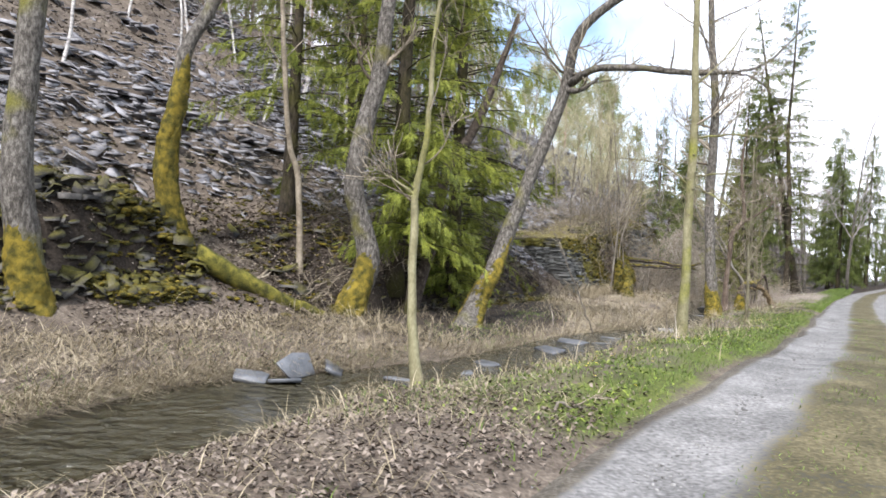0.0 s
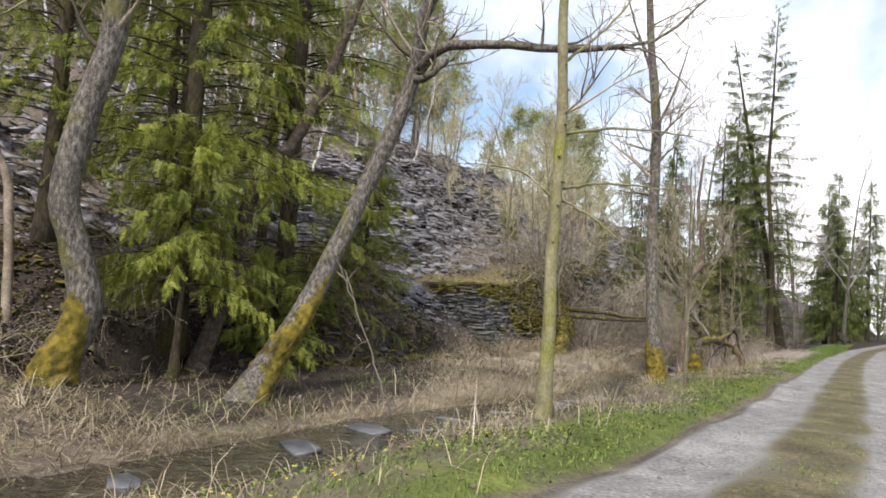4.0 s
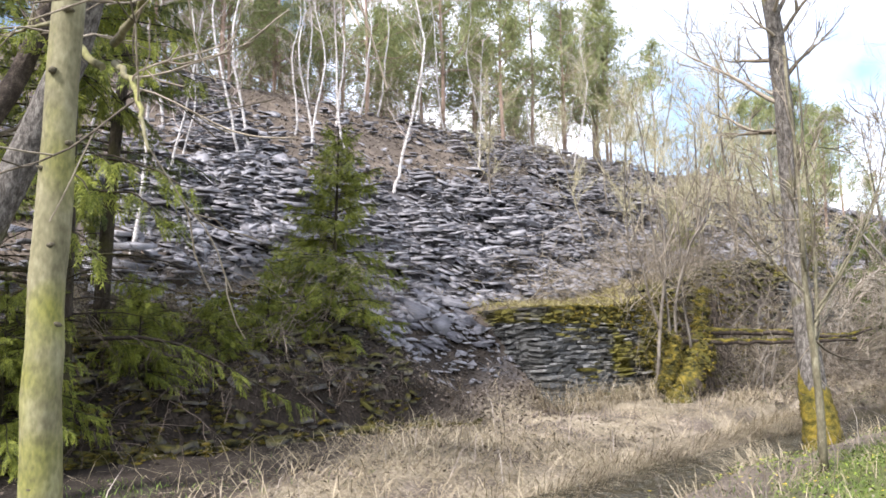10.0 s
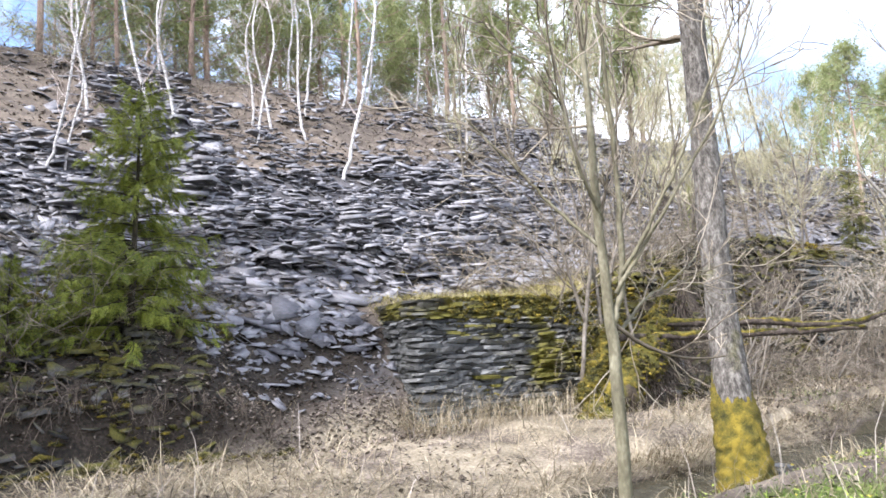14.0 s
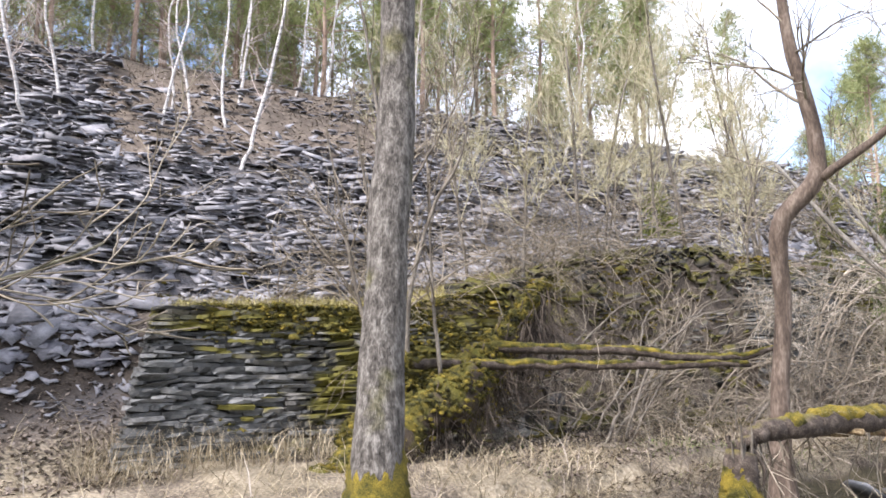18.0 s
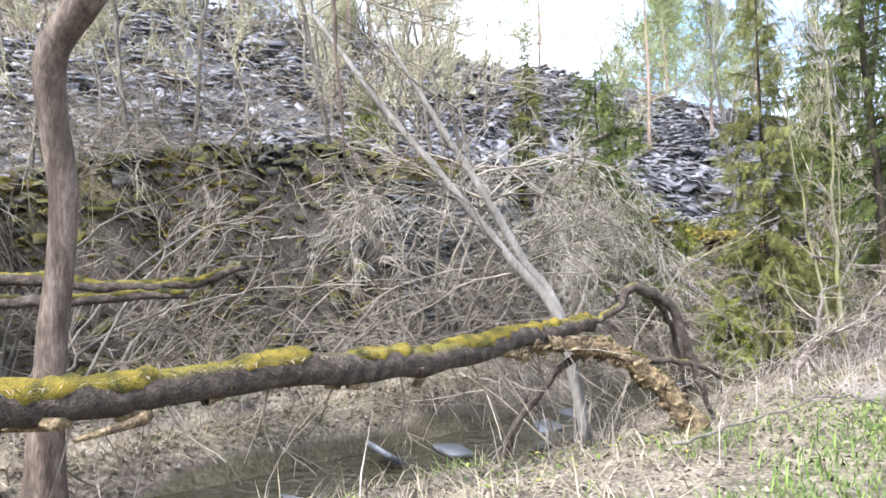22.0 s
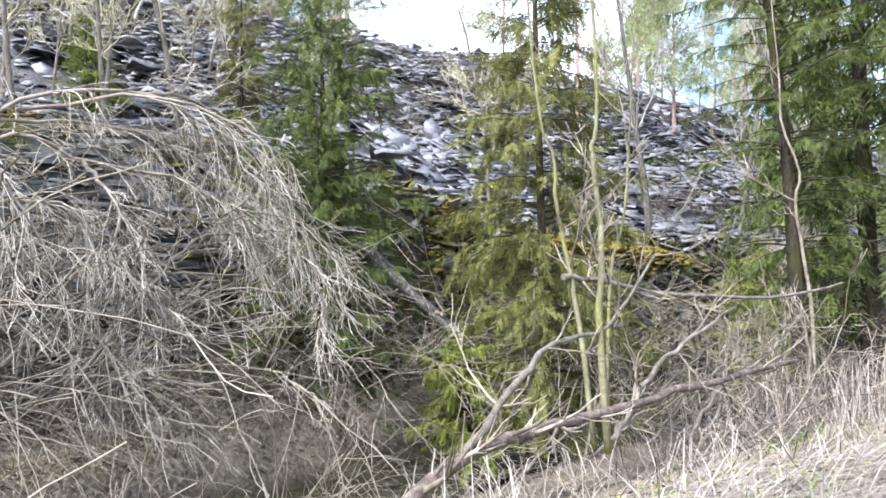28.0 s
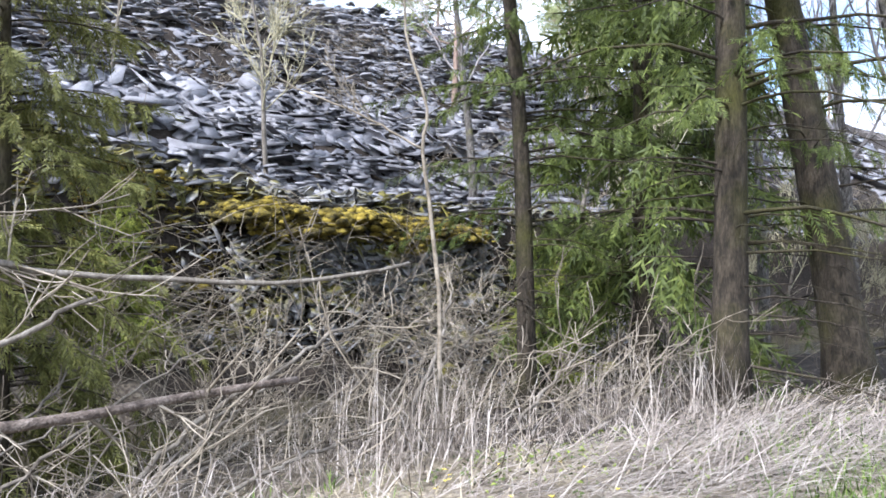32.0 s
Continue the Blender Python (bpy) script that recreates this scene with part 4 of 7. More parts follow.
def wall_moss(label, rng, k, s0, s1, z0, z1, front, batter, base, size, keep):
    s, z = rng.uniform(s0, s1, k), rng.uniform(z0, z1, k)
    ok = keep(s, z) > rng.uniform(0, 1, k)
    s, z = s[ok], z[ok]
    V, F = shaggy(*clumps(P3(s, front(s) + batter * (z - base) - 0.18, z), size * rng.lognormal(0, 0.4, len(s)), rng, 5), rng, 0.8)
    return tagged(link_mesh("moss", V, [F], m_moss, shade=True), label, "moss", kind="stuff")
wall_moss("moss spreading over the face of the stone wall", rr, 3600, 23.0, 27.2, 0.5, 2.1, lambda s: 8.12 + 0.07 * (s - 22), 0.6, 0.15, 0.042, lambda s, z: np.clip(-0.35 + 0.5 * smooth(23.4, 25.5, s) + 0.7 * smooth(1.3, 1.85, z) + 1.6 * fractal(s, z * 1.5, 1.5, 3), 0, 1))
wall_moss("moss cushions in the joints of the tall wall", rr, 1500, 33.6, 38.6, 0.8, 3.3, lambda s: 9.1 + 0.06 * (s - 32), 0.22, 0.1, 0.035, lambda s, z: np.clip(0.1 + 0.4 * smooth(2.0, 3.2, z) + 0.6 * fractal(s, z, 1.3, 6), 0, 1))
moss_patch("moss tufts on the leaf-covered slope", rr, 420, 5.5, 11, 7.9, 11.5, 0.085, 0.03, lambda s, n: 0.35 + 0.8 * fractal(s, n, 0.9, 27))
moss_patch("moss tufts below the scree", rr, 350, 22.6, 30, 11.0, 13.2, 0.075, 0.04, lambda s, n: 0.3 + 0.8 * fractal(s, n, 0.9, 7))

def slab_thing(s, n, z, size, thick, az, tilt, seed, label):
    rng = np.random.default_rng(seed)
    a = np.array([0.55, 1.3, 2.5, 3.7, 5.6]) + rng.uniform(-0.2, 0.2, 5)
    rad = size * np.array([1.15, 0.85, 1.1, 1.05, 1.1]) * rng.uniform(0.85, 1.15, 5)
    x, y = np.cos(a) * rad, np.sin(a) * rad * 0.75
    top, mid, low = (np.stack([x * f, y * f, np.full(5, z0)], 1) for f, z0 in ((0.95, thick * 0.5), (1.0, thick * 0.2), (0.97, -thick * 0.5)))
    v = np.concatenate([top, mid, low])
    k = np.arange(5)
    j = (k + 1) % 5
    sides_ = np.concatenate([np.stack([k + o, k + o + 5, j + o + 5, j + o], 1) for o in (0, 5)])
    ob = link_mesh("slate_slab", v, [np.stack([k, k[::-1] + 10]), sides_], m_wet)
    ob.rotation_euler = (Matrix.Rotation(az, 3, "Z") @ Matrix.Rotation(tilt, 3, "Y") @ Matrix.Rotation(math.pi / 2 + rng.uniform(-0.4, 0.4), 3, "Z")).to_euler()
    ob.location = P3(s, n, z + 0.04)
    return tagged(ob, label, "slate slab", "slabs in the brook")
for q in ((6.15, 5.42, -0.04, 0.25, 0.03, DOWN, 0.95), (6.65, 5.3, -0.1, 0.2, 0.05, DOWN + 0.5, 0.5), (5.6, 5.55, -0.1, 0.2, 0.05, DOWN - 0.6, 0.4), (5.85, 5.3, -0.13, 0.2, 0.04, 2, 0.2), (6.9, 4.5, -0.13, 0.2, 0.03, 1, 0.1), (7.9, 4.25, -0.13, 0.17, 0.03, 3, 0.1), (10.4, 4.2, -0.05, 0.24, 0.05, 4.2, 0.15), (8.6, 4.35, -0.1, 0.2, 0.04, 4.0, 0.15), (9.4, 3.85, -0.11, 0.16, 0.03, 1.0, 0.08), (12.2, 3.95, -0.05, 0.17, 0.03, 2.0, 0.1), (14.3, 3.95, -0.04, 0.2, 0.04, 2.0, 0.1), (14.9, 3.75, -0.04, 0.16, 0.03, 2.0, 0.1),
          (11.68, 4.33, -0.03, 0.27, 0.04, 4.2, 0.12), (13.2, 4.1, -0.05, 0.2, 0.04, 1, 0.1), (15.8, 3.75, -0.03, 0.24, 0.05, 4, 0.12), (16.6, 3.7, -0.03, 0.26, 0.04, 2, 0.1), (17.6, 3.7, -0.05, 0.2, 0.04, 5, 0.1), (24.6, 4.9, -0.22, 0.25, 0.05, 4, 0.2),
          (30.6, 5.75, -0.28, 0.32, 0.05, 7.1, 0.62), (31.4, 5.75, -0.38, 0.28, 0.05, 7.1, 0.1), (29.3, 5.4, -0.38, 0.22, 0.04, 4, 0.2), (33.0, 6.0, -0.42, 0.3, 0.04, 4, 0.1), (33.8, 6.3, -0.42, 0.25, 0.04, 4, 0.1), (35.8, 6.3, -0.4, 0.24, 0.04, 2, 0.12), (36.6, 6.6, -0.42, 0.2, 0.04, 2, 0.12)):
    slab_thing(*q, int(q[0] * 10), "wet grey slate slab lying in the brook")

# ---- trees ----
def as_world(pts):
    p = np.asarray(pts, float)
    return P3(p[:, 0], p[:, 1], p[:, 2])

def bare_tree(name, label, trunk, radii, rng, limbs=(), twigs=10, reach=1.2, material=m_bark, twigmat=m_twig, category="tree", foot=True, low=0.35, depth=2, kids=4, moss_to=0.0, sides=12, lift=0.05, group=""):
    """A bare tree from its trunk's line, with its given limbs and a crown of fine twigs. Lines are in plan coordinates."""
    tree = thing(name, label, category, group)
    pts, rad = bend(as_world(trunk), radii, 30, int(rng.integers(1e6)), 0.004)
    if foot:
        pts = np.vstack([pts[0] - np.array([0, 0, 0.25]), pts])
        rad = np.r_[rad[0] * 1.6, rad]
        rad[1:5] *= np.array([1.35, 1.2, 1.1, 1.04])
    trunk = add_tubes("trunk", [(pts, rad)], material, tree, sides)
    lines = []
    for lp, lr in limbs:
        bp, br = bend(as_world(lp), lr, 18, int(rng.integers(1e6)), 0.006)
        add_tubes("branch", [(bp, br)], material, tree, 8)
        for _ in range(6):
            i = int(rng.integers(5, 17))
            lines += branching(rng, bp[i], unit(bp[i] - bp[i - 1]) + rng.normal(0, 0.8, 3), reach * 0.6 * rng.uniform(0.5, 1.2), max(0.004, br[i] * 0.4), 1, 4)
    for _ in range(twigs):
        i = int(len(pts) * rng.uniform(low, 0.98))
        a = rng.uniform(0, 6.3)
        d = np.array([math.cos(a), math.sin(a), rng.uniform(0.1, 0.9)])
        lines += branching(rng, pts[i], d, reach * rng.uniform(0.5, 1.2), max(0.006, rad[i] * 0.3), depth, kids, lift=lift)
    if lines:
        add_tubes("crown", lines, twigmat, tree, 4)
    if moss_to:
        moss_collar(pts, rad, rng, trunk, moss_to)
    return tree

m_deadwood = mat("dead_wood", [(0.046, 0.038, 0.029), (0.118, 0.102, 0.081), (0.24, 0.217, 0.183)], 9, 0.85, 0.5, 50, 0.42, stretch=(1, 1, 0.5))
tr = np.random.default_rng(77)
bare_tree("leaning_tree", "leaning mossy alder arching over the brook", [(11.75, 6.4, -0.05), (12.24, 6.46, 0.5), (12.57, 6.36, 1.0), (13.05, 6.32, 1.75), (13.3, 6.18, 2.45), (13.6, 6.03, 3.3), (13.86, 5.8, 4.2), (13.93, 5.6, 4.95), (13.8, 5.42, 5.8), (13.85, 5.0, 6.3), (14.1, 4.4, 6.8), (14.5, 3.6, 7.6)],
          [0.2, 0.17, 0.16, 0.15, 0.14, 0.13, 0.125, 0.115, 0.1, 0.09, 0.08, 0.05], tr, [([(13.9, 5.5, 4.95), (13.6, 4.9, 5.12), (13.82, 4.08, 5.13), (14.03, 3.19, 5.03), (14.14, 2.37, 5.01)], [0.085, 0.075, 0.065, 0.055, 0.035]),
           ([(13.9, 5.55, 4.8), (13.7, 5.2, 4.75), (13.65, 4.85, 4.95)], [0.06, 0.045, 0.03]), ([(14.14, 2.4, 5.0), (14.3, 1.9, 5.2), (14.6, 1.3, 5.9)], [0.03, 0.02, 0.01]), ([(14.1, 2.5, 5.02), (14.0, 2.0, 4.8), (14.3, 1.6, 4.4)], [0.02, 0.013, 0.006])], 10, 1.4, low=0.6, moss_to=0.3)
bare_tree("alder_tree", "dark crooked branch of an alder behind the spruce", [(12.3, 8.0, 0.1), (12.7, 7.8, 1.6), (12.9, 7.7, 3.0), (13.5, 7.5, 3.9), (13.9, 7.2, 5.2), (14.2, 6.9, 6.6)], [0.13, 0.12, 0.11, 0.1, 0.08, 0.04], tr, twigs=8, low=0.5, material=m_logbark)
bare_tree("mossy_tree", "curved grey tree with mossy foot by the brook", [(10.05, 7.61, -0.1), (10.02, 7.73, 0.29), (10.25, 7.57, 1.11), (10.1, 7.71, 1.91), (9.97, 7.78, 2.47), (10.1, 7.71, 3.56), (10.25, 7.58, 4.41), (10.24, 7.5, 5.4), (10.4, 7.4, 8)],
          [0.3, 0.25, 0.2, 0.17, 0.17, 0.17, 0.15, 0.13, 0.06], tr, twigs=7, low=0.7, moss_to=0.3)
bare_tree("slender_tree", "slender pale tree on the lower slope", [(10.15, 9.0, 0.6), (10.01, 9.08, 2.5), (9.79, 9.15, 3.16), (9.54, 9.18, 4.72), (9.43, 9.21, 5.8), (9.3, 9.3, 7.5)], [0.065, 0.055, 0.05, 0.045, 0.035, 0.015], tr, twigs=9, low=0.4, material=m_twig, foot=False)
bare_tree("mossy_tree", "stout tree with moss at its foot on the bank", [(5.05, 8.51, -0.1), (4.94, 8.69, 1.03), (4.81, 8.74, 2.02), (4.89, 8.84, 3.39), (4.99, 8.86, 4.6), (5.2, 8.9, 7)], [0.26, 0.2, 0.17, 0.15, 0.14, 0.07], tr, twigs=5, low=0.7, moss_to=0.3)
bare_tree("mossy_tree", "moss-covered tree leaning out from the slope", [(7.95, 9.6, 1.0), (7.76, 9.87, 2.41), (7.88, 9.83, 3.62), (7.97, 9.82, 4.38), (8.33, 9.63, 5.3), (8.9, 9.5, 7)], [0.19, 0.14, 0.125, 0.11, 0.1, 0.05], tr, twigs=5, low=0.7, moss_to=0.6)
bare_tree("sapling", "young tree standing by the brook", [(6.28, 3.92, -0.1), (6.33, 4.09, 0.82), (6.42, 4.18, 1.67), (6.48, 4.23, 2.03), (6.47, 4.13, 2.55), (6.46, 4.1, 3.5), (6.5, 4.0, 5)], [0.06, 0.045, 0.042, 0.04, 0.03, 0.025, 0.012], tr,
          [([(6.47, 4.2, 1.95), (6.3, 4.5, 2.15), (6.25, 4.75, 2.25)], [0.018, 0.012, 0.006])], 9, 0.9, material=m_barkclean, low=0.4)
def add_knots(tree, spots, size, rng):
    """Dark branch scars on a smooth trunk."""
    m_knot = mat("knot", [(0.03, 0.025, 0.015), (0.08, 0.07, 0.045), (0.15, 0.13, 0.09)], 20, 0.9, 0.6, 80, 0.4)
    for s, n, z in spots:
        V, F = lumps(P3(np.array([s]), np.array([n]), np.array([z])), np.array([size * rng.uniform(0.7, 1.3)]), rng, 0.7)
        link_mesh("knot", V, [F], m_knot, tree.children[0], "", True)
poplar = bare_tree("poplar", "smooth greenish young poplar with knotty trunk", [(13.24, 2.9, 0.1), (13.18, 2.86, 1.33), (13.2, 2.88, 2.04), (13.22, 2.88, 3.13), (13.22, 2.88, 4.01), (13.22, 2.93, 5.0), (13.3, 2.98, 6.4), (13.4, 3.0, 9)], [0.095, 0.08, 0.077, 0.074, 0.068, 0.06, 0.05, 0.02], tr,
          [([(13.38, 2.92, 3.68), (13.57, 2.25, 3.76), (13.83, 1.42, 3.68)], [0.022, 0.016, 0.007]), ([(13.45, 2.97, 3.0), (13.46, 2.38, 3.06), (13.48, 1.63, 2.98)], [0.02, 0.015, 0.006]), ([(13.45, 2.95, 2.89), (13.41, 2.42, 2.6), (13.34, 1.97, 2.23)], [0.018, 0.013, 0.006]),
           ([(13.38, 2.95, 2.85), (13.25, 3.4, 3.2), (13.1, 4.0, 3.3)], [0.02, 0.014, 0.006]), ([(13.4, 2.98, 4.6), (13.9, 2.5, 5.3), (14.5, 2.1, 6.3)], [0.022, 0.015, 0.006])], 9, 1.2, material=m_barkclean, low=0.5)
add_knots(poplar, [(13.2 + 0.074 * math.cos(a), 2.88 + 0.074 * math.sin(a), z) for a, z in ((4.2, 0.9), (3.6, 1.35), (5.0, 1.6), (4.4, 1.95), (3.5, 2.3), (5.2, 2.42), (4.0, 2.75), (4.7, 3.05), (3.7, 3.35), (4.4, 3.75), (5.1, 4.2), (4.0, 4.5))], 0.021, np.random.default_rng(4))
bare_tree("tall_tree", "tall grey-barked tree with a collar of moss", [(23.15, 4.12, -0.1), (23.28, 4.32, 1.2), (23.38, 4.43, 2.4), (23.48, 4.52, 3.6), (23.42, 4.5, 5.2), (23.2, 4.5, 6.7), (23.0, 4.75, 9.6), (22.8, 4.8, 14)], [0.19, 0.155, 0.145, 0.14, 0.13, 0.12, 0.09, 0.03], tr,
          [([(23.3, 4.5, 6.3), (23.6, 4.2, 7.2), (23.9, 3.9, 8.6)], [0.04, 0.03, 0.012]), ([(23.1, 4.6, 7.6), (22.9, 5.0, 8.8), (22.7, 5.4, 10.2)], [0.04, 0.03, 0.012])], 22, 1.7, low=0.5, moss_to=0.165, sides=16, kids=5)
def multi_stem(label, stems, rng, material, twigs=8, reach=1.0):
    t = thing("sapling", label, "young tree", "bare saplings")
    lines = []
    for st, r0 in stems:
        pts, rad = bend(as_world(st), np.linspace(r0, max(0.006, r0 * 0.35), len(st)), 20, int(rng.integers(1e6)), 0.004)
        add_tubes("stem", [(pts, rad)], material, t, 8)
        for _ in range(twigs):
            i = int(rng.integers(5, 20))
            d = unit(pts[i] - pts[i - 1]) + rng.normal(0, 0.55, 3)
            lines += branching(rng, pts[i], d, reach * rng.uniform(0.4, 1.1), max(0.004, rad[i] * 0.5), 2, 3, spread=0.7, lift=0.06)
    add_tubes("crown", lines, m_twig, t, 4)
    return t
multi_stem("forked pale sapling by the brook with spreading branches", [
    ([(20.3, 2.82, 0.1), (20.3, 2.83, 1.0), (20.3, 2.86, 1.53), (20.28, 2.87, 2.0), (20.25, 2.86, 2.5), (20.22, 2.85, 3.1), (20.15, 2.86, 4.6)], 0.044), ([(20.31, 2.85, 1.45), (20.4, 2.84, 1.7), (20.41, 2.82, 2.3), (20.37, 2.82, 3.1), (20.3, 2.8, 4.4)], 0.026),
    ([(20.36, 2.84, 1.65), (20.55, 2.7, 2.0), (20.8, 2.54, 2.45), (21.1, 2.44, 2.95), (21.4, 2.4, 3.6)], 0.014), ([(20.4, 2.83, 1.75), (20.56, 2.6, 2.2), (20.7, 2.4, 2.7), (20.88, 2.2, 3.3)], 0.014),
    ([(20.3, 2.85, 1.9), (20.08, 3.05, 2.2), (19.88, 3.2, 2.5), (19.6, 3.3, 2.8)], 0.013), ([(20.35, 2.84, 1.4), (20.7, 2.94, 1.6), (21.1, 3.04, 1.75), (21.5, 3.14, 1.95)], 0.012), ([(20.3, 2.86, 2.1), (20.05, 2.8, 2.5), (19.85, 2.75, 3.2)], 0.014)], tr, mat("sapling_bark", [(0.045, 0.04, 0.024), (0.12, 0.108, 0.068), (0.25, 0.232, 0.165)], 12, 0.8, 0.3, 50, 0.45, stretch=(1, 1, 0.5)), 8, 0.8)
bare_tree("crooked_alder", "crooked reddish-brown alder with a hanging limb", [(27.49, 4.56, 0.05), (27.54, 4.57, 1.0), (27.62, 4.52, 1.91), (27.56, 4.49, 2.46), (27.55, 4.41, 2.8), (27.71, 4.19, 3.1), (27.76, 4.14, 3.42), (27.69, 4.19, 4.03), (27.6, 4.3, 5.0), (27.7, 4.2, 6.5)],
          [0.11, 0.085, 0.08, 0.085, 0.09, 0.085, 0.075, 0.07, 0.05, 0.03], tr, [([(27.74, 4.1, 3.15), (28.02, 3.6, 3.55), (28.11, 3.32, 3.81), (28.11, 3.33, 4.09)], [0.045, 0.036, 0.028, 0.018]), ([(28.1, 3.3, 3.95), (28.36, 3.03, 3.6), (28.54, 3.02, 3.04), (28.66, 3.12, 2.01)], [0.022, 0.018, 0.013, 0.005])], 8, 1.1, low=0.6, sides=12,
          material=mat("alder_bark", [(0.03, 0.022, 0.016), (0.09, 0.066, 0.05), (0.2, 0.16, 0.125)], 12, 0.85, 0.8, 60, 0.38, stretch=(1, 1, 0.3)))

# the broken tree that lies over the brook
m_rot = mat('rotten_wood', [(0.045, 0.03, 0.02), (0.085, 0.06, 0.035), (0.2, 0.145, 0.075), (0.38, 0.31, 0.2)], 14, 0.9, 1.0, 70, 0.34)
def unit_rows(v):
    return v / np.linalg.norm(v, axis=1)[:, None]
def broken_tree():
    t = thing("broken_tree", "broken mossy trunk lying across the brook", "fallen tree")
    pts, rad = bend(as_world([(26.1, 3.84, 0.77), (26.25, 3.84, 0.85), (26.5, 3.83, 0.88), (26.9, 3.8, 0.9), (27.6, 3.8, 0.93), (28.8, 3.88, 0.91), (30.0, 3.98, 0.88), (31.0, 4.08, 0.96), (31.65, 4.1, 0.99)]), [0.03, 0.07, 0.09, 0.098, 0.1, 0.1, 0.098, 0.085, 0.065], 44, 3, 0.012)
    trunk = add_tubes("trunk", [(pts, rad)], m_logbark, t, 14)
    pts2, rad2 = bend(as_world([(30.5, 4.0, 0.83), (31.1, 4.06, 0.86), (31.55, 4.0, 0.82), (31.85, 3.86, 0.68), (32.1, 3.7, 0.42), (32.35, 3.5, 0.05)]), [0.03, 0.06, 0.075, 0.08, 0.09, 0.12], 26, 4, 0.016)
    add_tubes("rotten_butt", [(pts2, rad2)], m_rot, t, 12, "rotten flaking wood")
    pts3, rad3 = bend(as_world([(31.55, 4.1, 0.99), (31.75, 4.05, 1.04), (31.88, 3.95, 1.14), (31.96, 3.9, 1.28), (32.15, 3.88, 1.27), (32.45, 3.85, 1.12), (32.6, 3.8, 0.8), (32.75, 3.75, 0.4), (32.85, 3.7, 0.1)]), [0.05, 0.036, 0.036, 0.042, 0.045, 0.046, 0.04, 0.034, 0.025], 30, 5, 0.011)
    rad3 = rad3 * (1 + np.random.default_rng(2).normal(0, 0.08, len(rad3)))
    rad2 = rad2 * (1 + np.random.default_rng(3).normal(0, 0.1, len(rad2)))
    add_tubes("limb", [(pts3, rad3)], m_logbark, t, 10)
    for k, q in enumerate(([(32.2, 3.88, 1.25), (32.7, 4.1, 1.05), (33.2, 4.3, 0.7), (33.5, 4.4, 0.05)], [(31.7, 3.95, 0.72), (32.2, 3.9, 0.66), (32.6, 3.8, 0.58), (33.0, 3.7, 0.42)], [(31.5, 4.05, 0.78), (31.3, 4.3, 0.5), (31.1, 4.5, 0.1), (31.0, 4.6, -0.2)])):
        add_tubes("limb", [bend(as_world(q), [0.036, 0.032, 0.03, 0.02], 14, 9 + k, 0.016)], m_logbark, t, 8)
    # split stump with splinters and moss
    rng = np.random.default_rng(8)
    sp, sr = bend(as_world([(26.12, 3.86, -0.1), (26.12, 3.86, 0.3), (26.13, 3.84, 0.72)]), [0.19, 0.15, 0.12], 10, 6, 0.01)
    stump = add_tubes("stump", [(sp, sr)], m_logbark, t, 12)
    for k in range(14):
        q0 = pts[int(rng.integers(2, 6))] + rng.normal(0, 0.04, 3)
        q1 = sp[int(rng.integers(4, 9))] + rng.normal(0, 0.07, 3)
        add_tubes("fibre", [bend(np.array([q0, (q0 + q1) / 2 + rng.normal(0, 0.02, 3), q1]), [0.02, 0.016, 0.006], 6, k)], m_logbark, trunk, 4, "torn dark wood fibres" if k == 0 else "")
    for k in range(6):
        a = rng.uniform(0, 6.3)
        p = sp[-2] + np.array([math.cos(a), math.sin(a), 0]) * 0.09
        add_tubes("splinter", [(np.array([p, p + np.array([rng.normal(0, 0.03), rng.normal(0, 0.03), rng.uniform(0.12, 0.4)])]), np.array([0.018, 0.003]))], m_deadwood, stump, 4, "pale splintered wood" if k == 0 else "")
    fp, fr_ = bend(pts[13:], rad[13:], 110, 3, 0.0)
    moss_strip("moss", fp, fr_, rng, trunk, 1.15, 0.035, 0.3, "bright yellow moss")
    moss_strip("moss", *bend(pts2[2:], rad2[2:], 50, 3, 0.0), rng, t, 0.35, 0.02, 0.5)
    moss_collar(sp, sr, rng, stump, 0.8, 0.03)
    for k in range(7):
        i = int(rng.integers(18, 36))
        p = pts[i] + np.array([rng.normal(0, 0.03), rng.normal(0, 0.03), -rad[i]])
        add_tubes("bark_flap", [bend(np.array([p, p + rng.normal(0, 0.12, 3) * [1, 1, 0.2], p + rng.normal(0, 0.2, 3) * [1, 1, 0.2]]), [0.03, 0.035, 0.01], 8, k)], m_rot, trunk, 6)
    i = rng.integers(1, 25, 260)
    v, f6, f4 = slabs(pts2[i] + unit_rows(rng.normal(0, 1, (260, 3))) * (rad2[i] * 0.98)[:, None], rng.uniform(0.025, 0.085, 260), rng.uniform(0.008, 0.025, 260), rng.uniform(0, 6.3, 260), rng.normal(0, 0.9, 260), rng, 0.4)
    link_mesh("rotten_debris", v, [f6, f4], m_rot, t, "crumbling flakes of rotten wood")["kind"] = "stuff"
    lines = []
    for k in range(22):
        p = pts[int(rng.integers(2, 38))]
        lines += branching(rng, p, np.array([rng.normal(0, 0.5), rng.normal(0, 0.5), -1]), rng.uniform(0.3, 0.8), 0.008, 1, 3, lift=-0.02)
    add_tubes("crown", lines, m_twig, t, 4)
    return t
broken_tree()
